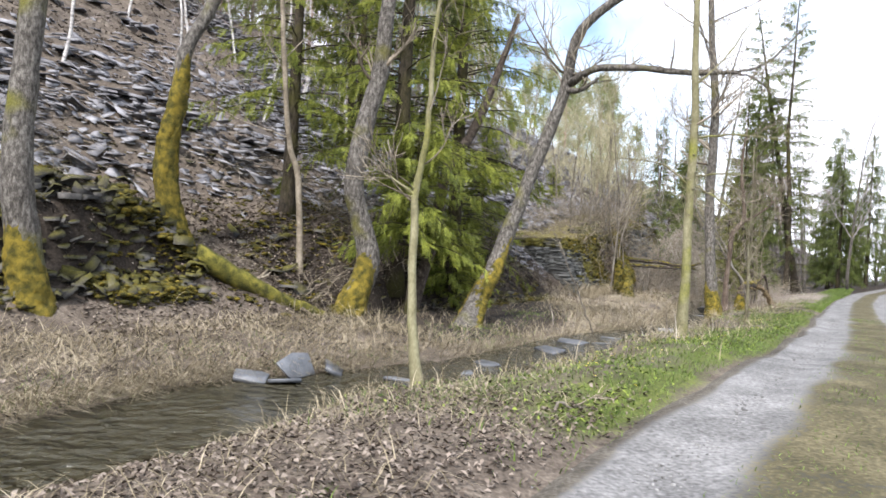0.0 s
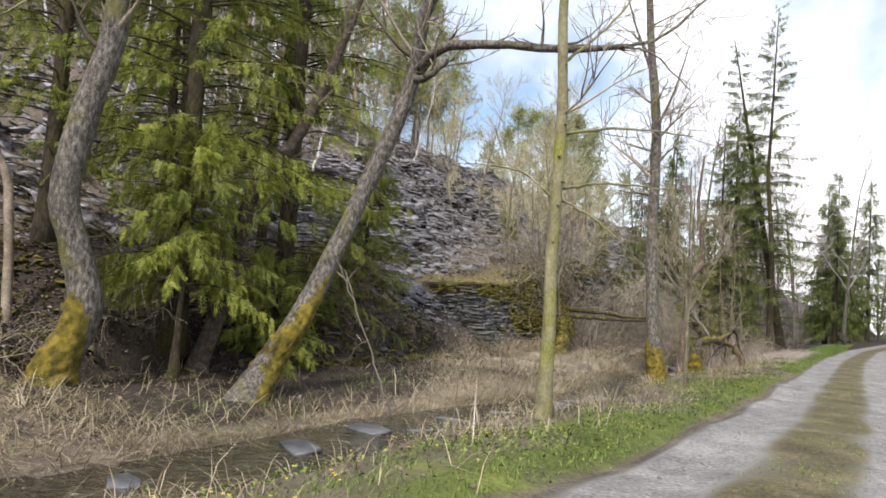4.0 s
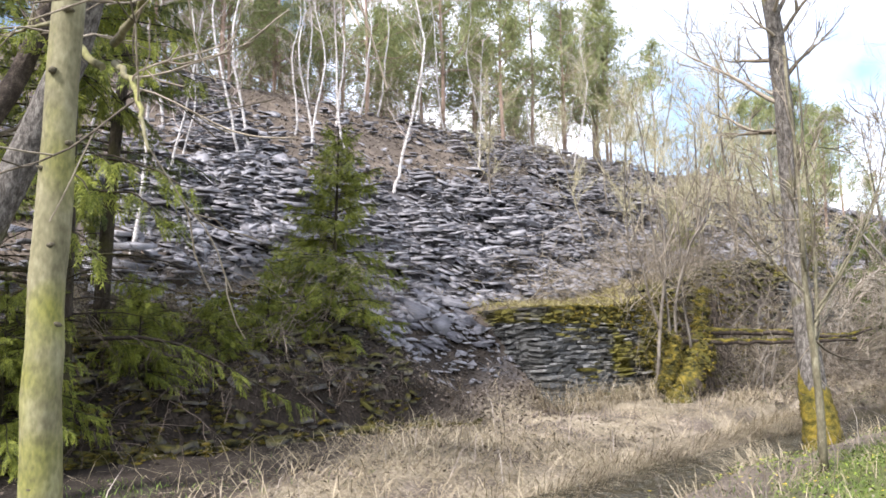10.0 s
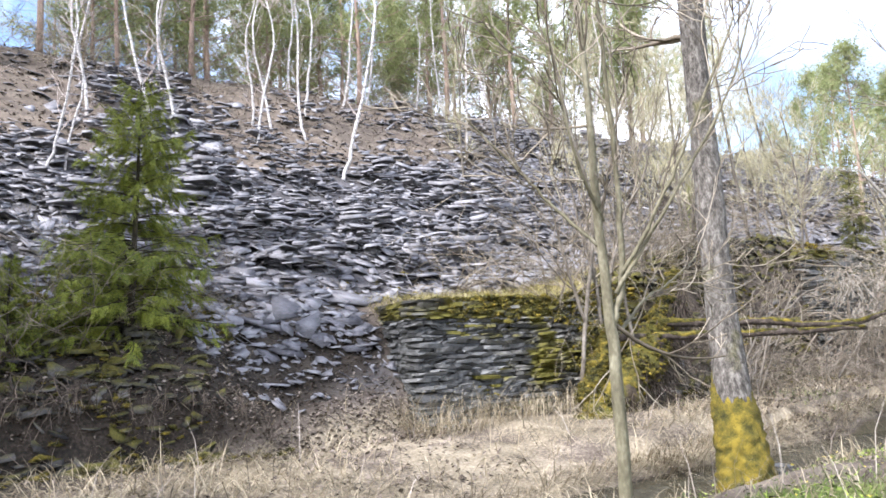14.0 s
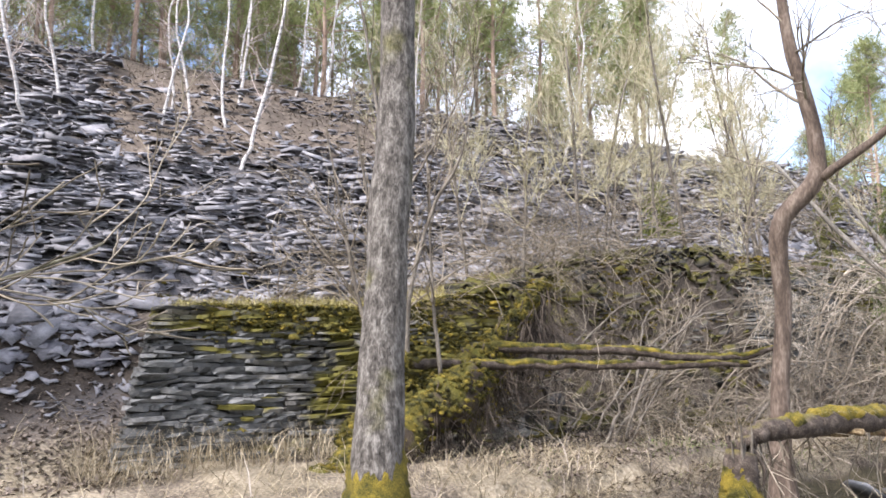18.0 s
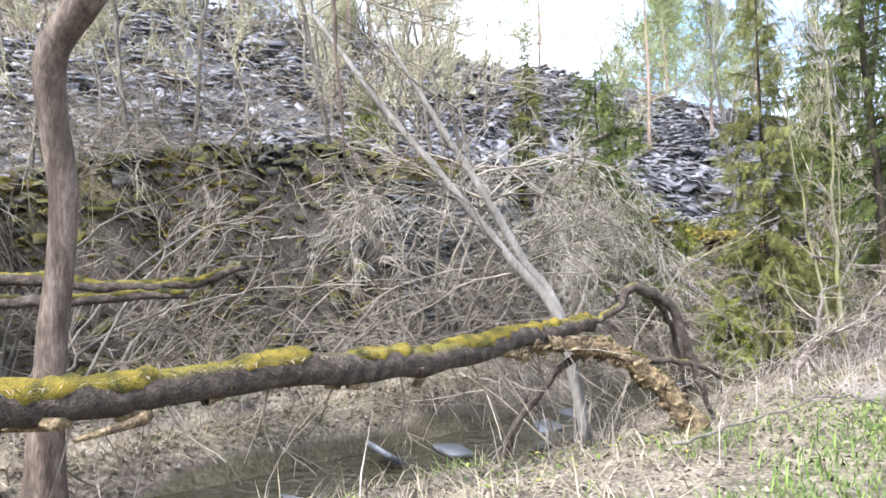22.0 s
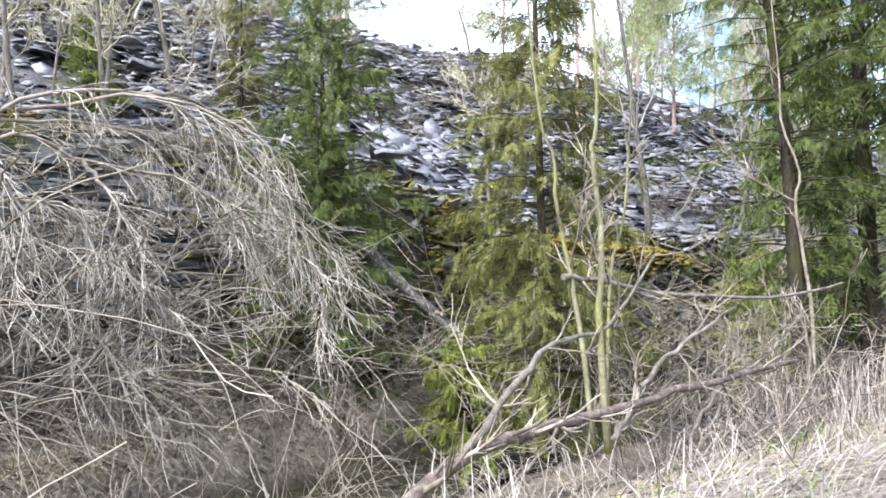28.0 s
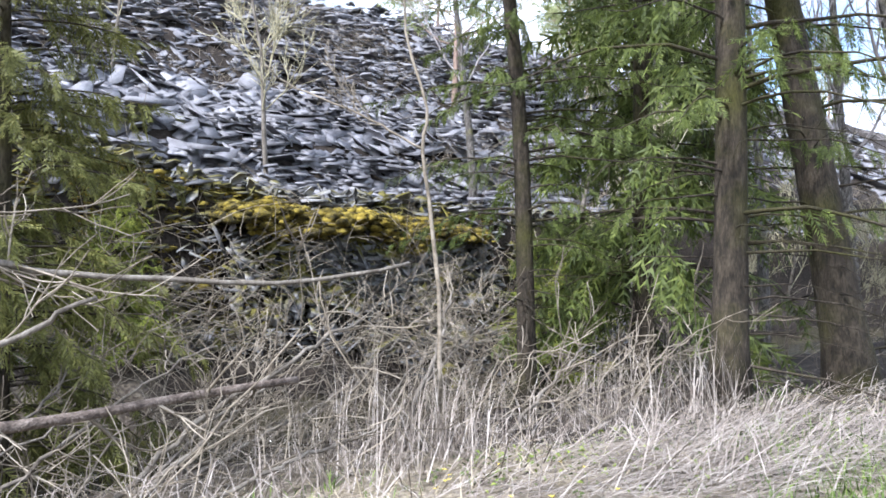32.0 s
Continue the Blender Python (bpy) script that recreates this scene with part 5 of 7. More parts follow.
for st, lab in (([(31.95, 4.45, -0.2), (31.88, 4.68, 1.0), (31.68, 5.12, 1.6), (31.21, 5.54, 2.43), (30.88, 6.01, 3.13), (30.4, 6.6, 4.2)], "grey leaning stem over the brook"), ([(32.05, 4.5, -0.2), (31.98, 4.74, 1.02), (31.83, 5.1, 1.6), (31.5, 5.35, 2.35), (31.35, 5.7, 2.95), (31.1, 6.3, 4.0)], "grey leaning twin stem over the brook")):
    bare_tree("leaning_alder", lab, st, [0.05, 0.05, 0.046, 0.041, 0.034, 0.02], tr, twigs=14, reach=1.5, low=0.3, foot=False, kids=5, material=mat("pale_bark", [(0.075, 0.067, 0.056), (0.165, 0.15, 0.128), (0.29, 0.27, 0.24)], 6, 0.85, 0.4, 40, 0.45, stretch=(1, 1, 0.3)), lift=0.0)

# uprooted mossy bole against the wall, with poles and suckers
def mossy_bole():
    t = thing("mossy_bole", "thick moss-covered bole lying against the bank", "fallen tree")
    rng = np.random.default_rng(12)
    m_bole = mat("bole_bark", [(0.012, 0.009, 0.006), (0.038, 0.028, 0.018), (0.09, 0.068, 0.044)], 9, 0.95, 1.0, 50, 0.4, moss=((0.11, 0.098, 0.017), 0.5, 0.66, 3.0), top=0.24)
    for k, (q, r) in enumerate((([(23.7, 7.0, 0.05), (24.4, 7.2, 0.36), (25.2, 7.5, 0.76), (26.0, 7.8, 1.1), (26.8, 8.15, 1.5)], [0.17, 0.24, 0.28, 0.26, 0.15]), ([(24.2, 7.45, 0.5), (24.5, 7.5, 0.8), (24.8, 7.59, 1.07), (24.96, 7.77, 1.5)], [0.09, 0.11, 0.11, 0.08]),
                                ([(25.4, 7.7, 0.95), (26.2, 7.95, 1.4), (27.1, 8.4, 2.0), (28.0, 8.9, 2.6)], [0.16, 0.15, 0.12, 0.07]))):
        pts, rad = bend(as_world(q), r, 26, 30 + k, 0.035)
        rad = rad * (1 + rng.normal(0, 0.13, len(rad)))
        bole = add_tubes("bole", [(pts, rad)], m_bole, t, 12)
        moss_strip("moss", *bend(pts, rad, 70, 3, 0.0), rng, bole, 1.0, 0.035, 0.75)
        f = rng.uniform(0.2, len(pts) - 2, 2400)
        i = f.astype(int)
        mid = pts[i] + (pts[i + 1] - pts[i]) * (f - i)[:, None]
        out = rng.normal(0, 1, (2400, 3)) + np.array([0, 0, 0.55])
        mv, mf = shaggy(mid + unit_rows(out) * (rad[i] * 0.97)[:, None], rng.uniform(0.014, 0.045, 2400), rng, 0.8, 9, 0.075, 0.8)
        link_mesh("moss", mv, [mf], m_moss, bole, "shaggy yellow-green moss", True)["kind"] = "stuff"
    for k, q in enumerate(([(26.0, 8.0, 1.5), (26.37, 7.87, 1.55), (27.79, 7.04, 1.52), (28.74, 6.26, 1.43), (29.3, 5.8, 1.6)], [(24.93, 7.74, 1.36), (25.46, 7.86, 1.37), (26.77, 7.33, 1.34), (27.88, 6.6, 1.35), (28.8, 5.9, 1.36)])):
        pts, rad = bend(as_world(q), [0.07, 0.065, 0.055, 0.05, 0.03], 24, 40 + k, 0.012)
        pole = add_tubes("pole", [(pts, rad)], m_logbark, t, 8)
        moss_strip("moss", *bend(pts, rad, 90, 3, 0.0), rng, pole, 1.4, 0.025, 0.2)
    roots = []
    for _ in range(320):
        f = rng.uniform(0, 1)
        p = P3(24.6 + 3.2 * f, 7.2 + 1.5 * f + rng.normal(0, 0.15), 0.45 + 1.9 * f + rng.normal(0, 0.12))
        roots += branching(rng, p, np.array([rng.normal(0, 0.3), rng.normal(0, 0.3), -1]), rng.uniform(0.5, 1.1), 0.008, 1, 3, lift=-0.05)
    add_tubes("root_mass", roots, m_root, t, 4)["kind"] = "stuff"
    return t
mossy_bole()
multi_stem("thin suckers growing from the mossy bole", [([(24.97, 7.76, 1.3), (24.84, 7.76, 2.35), (24.53, 7.75, 3.45), (24.3, 7.7, 4.6)], 0.03), ([(25.07, 7.73, 1.3), (25.1, 7.69, 2.24), (25.29, 7.47, 3.24), (25.53, 7.25, 3.8), (25.7, 7.1, 4.8)], 0.032),
            ([(25.51, 7.68, 1.2), (25.44, 7.74, 2.0), (25.4, 7.74, 2.65), (25.3, 7.7, 4.4)], 0.028)], tr, m_deadwood, 7, 1.2)
multi_stem("thin saplings standing among dead branches", [([(38.57, 5.13, 0.1), (38.61, 5.32, 1.16), (38.58, 5.45, 1.85), (38.5, 5.45, 2.23), (38.51, 5.48, 2.61), (38.41, 5.54, 2.98), (38.3, 5.6, 4.5)], 0.026),
            ([(38.52, 4.93, 0.1), (38.54, 5.02, 1.11), (38.58, 5.01, 1.65), (38.6, 5.06, 2.21), (38.52, 5.03, 2.59), (38.56, 5.01, 2.98), (38.5, 5.0, 4.6)], 0.034), ([(38.68, 5.08, 0.1), (38.77, 5.12, 1.09), (38.9, 5.17, 1.67), (39.06, 5.16, 2.08), (39.18, 5.19, 2.78), (39.3, 5.2, 3.8)], 0.019)], tr, m_barkclean, 6, 0.9)
multi_stem("thin white sapling in front of the spruces", [([(42.37, 5.24, 0.2), (42.37, 5.24, 1.16), (42.32, 5.3, 1.84), (42.24, 5.32, 2.42), (42.25, 5.25, 2.71), (42.13, 5.38, 3.28), (42.06, 5.36, 3.89), (42, 5.4, 5)], 0.022), ([(42.24, 5.32, 2.4), (41.87, 5.57, 2.65), (41.32, 5.92, 2.92), (41.11, 5.94, 3.06)], 0.011)], tr, m_twig, 3, 0.6)
multi_stem("bare saplings in front of the mossy wall", [([(24.4, 7.75, 0.3), (24.6, 7.75, 1.6), (24.9, 7.75, 3.33), (24.7, 7.9, 4.6), (24.5, 8.0, 6)], 0.038), ([(24.6, 7.75, 1.6), (24.4, 7.9, 2.6), (24.1, 8.0, 4.2)], 0.03), ([(24.9, 7.75, 3.2), (25.4, 7.6, 4.1), (25.9, 7.4, 5.2)], 0.02)], tr, m_deadwood, 8, 1.3)

def dead_branch(label, pts, r, rng, twigs=10, reach=0.5, material=m_deadwood):
    t = thing("dead_branch", label, "branch", "dead branches")
    p, rad = bend(as_world(pts), np.linspace(r, r * 0.4, len(pts)), 20, int(rng.integers(1e6)), 0.012)
    add_tubes("branch", [(p, rad)], material, t, 8)
    lines = []
    for _ in range(twigs):
        i = int(rng.integers(2, 20))
        lines += branching(rng, p[i], unit(p[i] - p[i - 1]) + rng.normal(0, 0.9, 3), reach * rng.uniform(0.4, 1.3), max(0.004, rad[i] * 0.45), 1, 4)
    add_tubes("crown", lines, m_twig, t, 4)
dead_branch("dark brown log lying among reeds beside the brook", [(36.0, 4.5, 0.02), (36.5, 4.55, 0.26), (37.0, 4.6, 0.42), (37.65, 4.6, 0.48), (38.4, 4.6, 0.52), (39.1, 4.6, 0.6), (40.05, 4.6, 0.66), (40.8, 4.6, 0.7)], 0.056, tr, 16, 0.5, mat("fallen_log", [(0.03, 0.022, 0.017), (0.105, 0.082, 0.066), (0.24, 0.2, 0.168)], 14, 0.9, 1.0, 70, 0.4))
dead_branch("long dead branch hung up across saplings", [(38.5, 5.4, 1.55), (38.79, 5.35, 1.51), (39.14, 5.27, 1.46), (39.66, 5.15, 1.36), (40.81, 4.78, 1.33), (41.6, 4.5, 1.45)], 0.03, tr, 14, 0.7)
dead_branch("forked dead branch leaning on a sapling", [(36.8, 4.6, 0.4), (37.4, 4.77, 0.76), (37.72, 4.91, 0.92), (38.07, 5.01, 1.02), (38.57, 5.0, 1.11), (38.83, 4.98, 1.32), (39.13, 4.91, 1.72)], 0.028, tr, 12, 0.6)
dead_branch("bleached broken branch leaning upward", [(38.3, 4.7, 0.25), (38.49, 4.7, 0.47), (38.8, 4.7, 0.75), (39.23, 4.57, 1.04), (39.6, 4.44, 1.25)], 0.03, tr, 8, 0.5)
dead_branch("grey fallen trunk propped in a dark spruce", [(37.9, 9.4, 2.9), (38.14, 9.11, 2.54), (38.61, 8.53, 1.7), (39.04, 7.83, 0.99), (39.3, 7.3, 0.45)], 0.11, tr, 5, 0.5, m_bark)
dead_branch("mossy fallen log on the leaf-covered slope", [(7.7, 8.95, 1.1), (8.4, 8.6, 0.72), (9.1, 8.2, 0.36), (9.85, 7.75, 0.08)], 0.19, tr, 4, 0.4, mat("mossy_log", [(0.02, 0.022, 0.006), (0.095, 0.09, 0.016), (0.23, 0.2, 0.035)], 8, 0.95, 1.0, 110, 0.28))
dead_branch("dead branch lying on the green verge", [(31.2, 3.0, 0.22), (31.8, 2.8, 0.3), (32.6, 2.5, 0.42), (33.2, 2.3, 0.3)], 0.014, tr, 6, 0.3)
dead_branch("pale dead stick leaning over the brook", [(11.53, 3.92, 0.2), (11.45, 4.15, 0.8), (11.34, 4.45, 1.5), (11.24, 4.66, 1.98)], 0.013, tr, 2, 0.3)
for k in range(16):
    s0, n0 = tr.uniform(37.6, 42.6), tr.uniform(4.5, 5.9)
    a, z0 = tr.uniform(-0.5, 0.9), float(height(s0, n0))
    ln, rise = tr.uniform(0.9, 2.2), tr.uniform(0.2, 1.3)
    q = [(s0 + f * ln * math.cos(a) + tr.normal(0, 0.05), n0 + f * ln * math.sin(a) * 0.6 + tr.normal(0, 0.05), z0 + 0.02 + rise * f ** 0.8) for f in (0, 0.35, 0.7, 1.0)]
    dead_branch("dead branch tangled among dry stalks", q, tr.uniform(0.012, 0.024), tr, 10, 0.6)
for k in range(34):
    s0, n0 = tr.uniform(27.5, 35), tr.uniform(7.5, 8.8)
    a, ln = tr.uniform(-0.6, 0.6), tr.uniform(1.4, 3.2)
    z0, rise = float(height(s0, n0)) + 0.02, tr.uniform(0.5, 2.2)
    q = [(s0 + f * ln * math.cos(a) + tr.normal(0, 0.08), n0 + f * ln * math.sin(a) * 0.5 + tr.normal(0, 0.08), z0 + rise * math.sin(f * 1.9) + tr.normal(0, 0.04)) for f in (0, 0.3, 0.6, 1.0)]
    dead_branch("long dead branch arching through the brush", q, tr.uniform(0.014, 0.028), tr, 9, 0.7)
dead_branch("bent stick on the leaf litter beside the path", [(5.0, 2.1, 0.12), (5.25, 2.0, 0.25), (5.4, 1.8, 0.24), (5.3, 1.6, 0.12)], 0.018, tr, 2, 0.2)

# ---- conifers ----
def sprig_shape(pairs, width, base):
    """A flat twig clad with needles, one unit long: narrow triangles on both sides of a rib."""
    V, F = [(0, -0.02, 0), (0, 0.02, 0), (1, 0, 0)], [(0, 1, 2)]
    for k in range(pairs):
        x = 0.05 + 0.9 * k / pairs
        w = width * (1 - 0.45 * k / pairs)
        for sg in (1, -1):
            i = len(V)
            V += [(x, 0, 0), (x + base, 0, 0), (x + base + 0.16, sg * w, -0.05 * (k % 2))]
            F.append((i, i + 1, i + 2))
    return np.array(V, float), np.array(F)
COARSE = sprig_shape(4, 0.2, 0.1)

def sprigs(o, d, nrm, length, shape=COARSE):
    v, f = shape
    d = d / np.linalg.norm(d, axis=1)[:, None]
    side = np.cross(nrm, d)
    side /= np.linalg.norm(side, axis=1)[:, None] + 1e-9
    up = np.cross(d, side)
    V = o[:, None] + length[:, None, None] * (v[None, :, :1] * d[:, None] + v[None, :, 1:2] * side[:, None] + v[None, :, 2:] * up[:, None])
    return V.reshape(-1, 3), (np.arange(len(o))[:, None, None] * len(v) + f[None]).reshape(-1, 3)

def branchlet_shape(pairs, seed):
    """A hanging spray of needle-clad twigs, one unit long: narrow crossed blades along a rib and its side twigs."""
    rng = np.random.default_rng(seed)
    V, F = [], []
    def twig(o, d, ln, w, up, both):
        side = unit(np.cross(d, up))
        for ax in (side, unit(side * 0.35 + np.cross(side, d)))[:1 + both]:
            i = len(V)
            V.extend([o, o + d * ln * 0.35 + ax * w, o + d * ln, o + d * ln * 0.3 - ax * w])
            F.extend([(i, i + 1, i + 2), (i, i + 2, i + 3)])
    up = np.array([0, 0, 1.0])
    for k in range(3):
        twig(np.array([0.3 * k, 0, -0.02 * k * k]), unit([1, rng.normal(0, 0.06), -0.08 * k]), 0.42, 0.022, up, 1)
    for k in range(pairs):
        x = 0.06 + 0.86 * k / pairs
        for sg in (1, -1):
            d = unit([0.7, sg * rng.uniform(0.45, 0.9), rng.normal(-0.12, 0.3)])
            twig(np.array([x + rng.uniform(-0.03, 0.03), 0, -0.03 * x]), d, (0.28 - 0.15 * k / pairs) * rng.uniform(0.7, 1.2), 0.019, up, 0)
    return np.array(V, float), np.array(F)
BRANCHLET = branchlet_shape(10, 3)

def conifer(rng, H, R, clear, whorl, per, droop, dense, size, trunk_r, dead_to=0.0, lean=(0, 0), shape=BRANCHLET, taper=0.75, hang=1.0, curve=(0, 0), upper=1.0):
    """Meshes of a spruce at the origin: trunk lines, bough lines with dead twigs, and hanging needle sprays."""
    zs = np.linspace(-0.3, H, 22)
    at = lambda z: np.stack([lean[0] * z + curve[0] * np.minimum(z, 9) ** 2 + 0.015 * np.sin(z * 0.9), lean[1] * z + curve[1] * np.minimum(z, 9) ** 2, z + 0 * z], -1)
    trunk = (at(zs), trunk_r * np.clip(1.12 - zs / H, 0.03, 1.2) * (1 + 0.55 * np.exp(-np.maximum(zs, 0) / 0.25)))
    boughs, O, D, L = [], [], [], []
    z = clear
    while z < H - 0.1:
        for _ in range(per):
            f = (z - clear * 0.5) / (H - clear * 0.5)
            ln = R * max(0.05, (1 - f)) ** taper * rng.uniform(0.5, 1.22) + 0.12
            a = rng.uniform(0, 6.283)
            hor = np.array([math.cos(a), math.sin(a), 0])
            zz = z + rng.uniform(-1.3, 1.3) * whorl
            st = 7
            pts, p, el = [], at(np.array(zz)), 0.35 * f + 0.1
            for k in range(st + 1):
                pts.append(p)
                e = el - droop * (1 - f * 0.8) * (k / st) * 1.6 + (0.4 if k > st - 2 else 0)
                p = p + (hor * math.cos(e) + np.array([0, 0, math.sin(e)])) * ln / st + rng.normal(0, 0.012 * ln, 3)
            pts = np.array(pts)
            bare = z < dead_to and rng.uniform() < 0.9
            if bare:
                pts = pts[:int(rng.integers(4, 8))]
                for _ in range(int(3 + 3 * ln)):
                    i = int(rng.integers(1, len(pts)))
                    boughs.append(limb(rng, pts[i], hor * 0.5 + rng.normal(0, 0.5, 3) - [0, 0, 0.5], rng.uniform(0.12, 0.42), 0.0035, 0.0015, 3, 0.2))
            boughs.append((pts, np.linspace(max(0.005, (0.006 if bare else 0.0095) * ln), 0.003, len(pts))))
            if bare or rng.uniform() < 0.1:
                continue
            m = max(3, int(ln * dense * (1 + (upper - 1) * float(smooth(4.5, 7.5, z)))))
            t = rng.uniform(0.12, 1.0, m) ** 0.8 * st
            i = np.minimum(t.astype(int), st - 1)
            fr = (t - i)[:, None]
            o = pts[i] * (1 - fr) + pts[i + 1] * fr
            bd = pts[i + 1] - pts[i]
            bd /= np.linalg.norm(bd, axis=1)[:, None]
            side = np.cross(bd, [0, 0, 1.0])
            flat = (rng.uniform(0, 1, m) < 0.3)[:, None]
            sg = rng.choice([-1, 1], m)[:, None]
            down = np.array([0, 0, -1.0])
            d = np.where(flat, bd * 0.8 + side * sg * rng.uniform(0.2, 1.0, (m, 1)) + down * 0.2 * hang, bd * 0.35 + side * sg * rng.uniform(0.0, 0.5, (m, 1)) + down * hang * rng.uniform(0.45, 1.2, (m, 1)))
            O.append(o), D.append(d), L.append(size * rng.uniform(0.55, 1.3, m) * (1.15 - 0.45 * t / st) * (0.6 + 0.4 * min(1, ln)))
        z += whorl
    O, D, L = np.concatenate(O), np.concatenate(D), np.concatenate(L)
    nrm = np.tile([0, 0, 1.0], (len(O), 1)) + rng.normal(0, 0.6, (len(O), 3))
    return trunk, boughs, sprigs(O, D, nrm, L, shape)

def make_conifer(label, data, needle, name="spruce", category="spruce", group="spruces"):
    trunk, boughs, (V, F) = data
    t = thing(name, label, category, group)
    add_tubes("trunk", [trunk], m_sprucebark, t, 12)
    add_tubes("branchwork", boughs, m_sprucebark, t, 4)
    link_mesh("foliage", V, [F], needle, t)["kind"] = "stuff"
    return t

def stand(ob, s, n, turn=0, scale=1.0, dz=0.0, first=False, tip=(0, 0)):
    m = pose(*P3(s, n, float(height(s, n)) + dz), tip[0], tip[1], turn)
    if first:
        ob.matrix_basis = m @ Matrix.Scale(scale, 4)
        return ob
    c = copy_thing(ob, m)
    c.scale = (scale, scale, scale)
    return c

cr = np.random.default_rng(101)
low_spruce = make_conifer("mature spruce with mossy trunk and drooping yellow-green boughs", conifer(cr, 13, 2.7, 0.8, 0.34, 6, 0.7, 14, 0.38, 0.17, 2.3), m_needle)
stand(low_spruce, 12.15, 8.35, 40, first=True)
skirt = make_conifer("hanging bright young spruce boughs by the brook", conifer(cr, 3.4, 1.3, 1.15, 0.13, 6, 0.78, 28, 0.34, 0.045, taper=0.42, hang=1.2), m_needle, group="young spruces")
stand(skirt, 11.65, 7.6, 0, first=True, dz=0.22)
high_spruce = make_conifer("tall spruce with bare dark trunk and hanging boughs", conifer(cr, 18, 2.8, 0.7, 0.42, 5, 0.6, 13, 0.3, 0.15, 2.4, curve=(0.008, 0.003), taper=0.6, upper=2.2), m_needle2)
stand(low_spruce, 14.2, 8.2, 10, 0.95)
stand(high_spruce, 45.1, 4.34, 100, 1.0, first=True, tip=(1, -1))
far_spruce = make_conifer("dense dark spruce beside the path's bend", conifer(cr, 15, 2.5, 1.2, 0.5, 7, 0.75, 15, 0.75, 0.16, shape=COARSE), m_needle2)
stand(far_spruce, 46.4, 6.4, 0, 0.9, first=True)
stand(low_spruce, 11.4, 10.6, 80, 0.8)
young = make_conifer("young spruce at the foot of the slate heap", conifer(cr, 3.8, 1.3, 0.3, 0.12, 7, 0.5, 36, 0.26, 0.05, taper=0.75, hang=0.7, lean=(0.03, 0.02)), m_needle, group="young spruces")
stand(young, 18.6, 9.9, 0, first=True, dz=-0.45)
stand(skirt, 13.7, 7.9, 130, 0.72, -0.45)
stand(skirt, 15.2, 8.5, 200, 0.5, -0.4)
stand(skirt, 16.3, 8.9, 290, 0.36, -0.3)
stand(young, 17.2, 9.3, 20, 0.35, -0.1)
stand(young, 40.6, 9.0, 80, 0.55, -0.1)
stand(young, 47.2, 9.1, 140, 0.7, -0.1)
stand(young, 48.6, 9.7, 10, 0.6, -0.1)
stand(skirt, 38.7, 7.0, 110, 0.5, -0.1)
stand(young, 36.4, 15.0, 200, 0.6, -0.2)
pale = make_conifer("slim yellow-green spruce behind the brush", conifer(cr, 7.5, 1.25, 0.5, 0.17, 6, 0.75, 26, 0.32, 0.06, hang=1.1), mat("olive_needles", [(0.045, 0.048, 0.012), (0.125, 0.13, 0.032), (0.26, 0.25, 0.075)], 1.2, 0.6, 0.0, 9, 0.5, island=0.15, trans=0.25), group="young spruces")
stand(pale, 39.35, 6.55, 0, 1.0, first=True)
stand(pale, 37.6, 10.7, 100, 0.42)
stout_spruce = make_conifer("stout leaning spruce with thick dark trunk beside the path", conifer(cr, 17, 2.4, 0.9, 0.5, 5, 0.5, 13, 0.3, 0.2, 3.4, lean=(-0.15, 0.09), taper=0.55, upper=2.4), m_needle2)
stand(stout_spruce, 46.6, 3.9, 0, 1.0, first=True)
stand(high_spruce, 44.6, 6.6, 210, 0.7)
stand(high_spruce, 15.0, 9.6, 40, 0.6)
stand(high_spruce, 14.7, 11.6, 170, 0.7)
stand(high_spruce, 13.4, 10.4, 250, 0.6)
shade_spruce = make_conifer("dark young spruce in the shade below the wall", conifer(np.random.default_rng(515), 4.6, 1.5, 0.2, 0.14, 7, 0.55, 28, 0.28, 0.06, taper=0.7, hang=0.8), m_needle2, group="young spruces")
stand(shade_spruce, 38.15, 9.3, 30, 1.15, -0.2, first=True)
stand(shade_spruce, 37.8, 8.7, 160, 0.72, -0.15)
for s, n, turn, sc in ((56, 12, 120, 0.8), (60, -7, 20, 0.9), (66, -9, 70, 0.9), (72, -6, 120, 1.0), (54, 12, 300, 0.6), (80, 4, 30, 1.0), (62, 16, 30, 0.6), (84, -8, 30, 1.1), (66, 9.6, 80, 0.9), (112, -2, 20, 0.9), (116, -5, 80, 1.0), (114, 2.5, 140, 0.9), (118, -8, 200, 1.0), (69, -5.5, 10, 0.9), (76, 3, 200, 1), (90, -4.5, 10, 1), (98, 1, 60, 1.2), (104, -9, 60, 1.2), (110, 5, 60, 1.2), (94, -14, 60, 1.1), (79, -13, 60, 1.1), (88, 12, 200, 1.0)):
    stand(far_spruce, s, n, turn, sc)

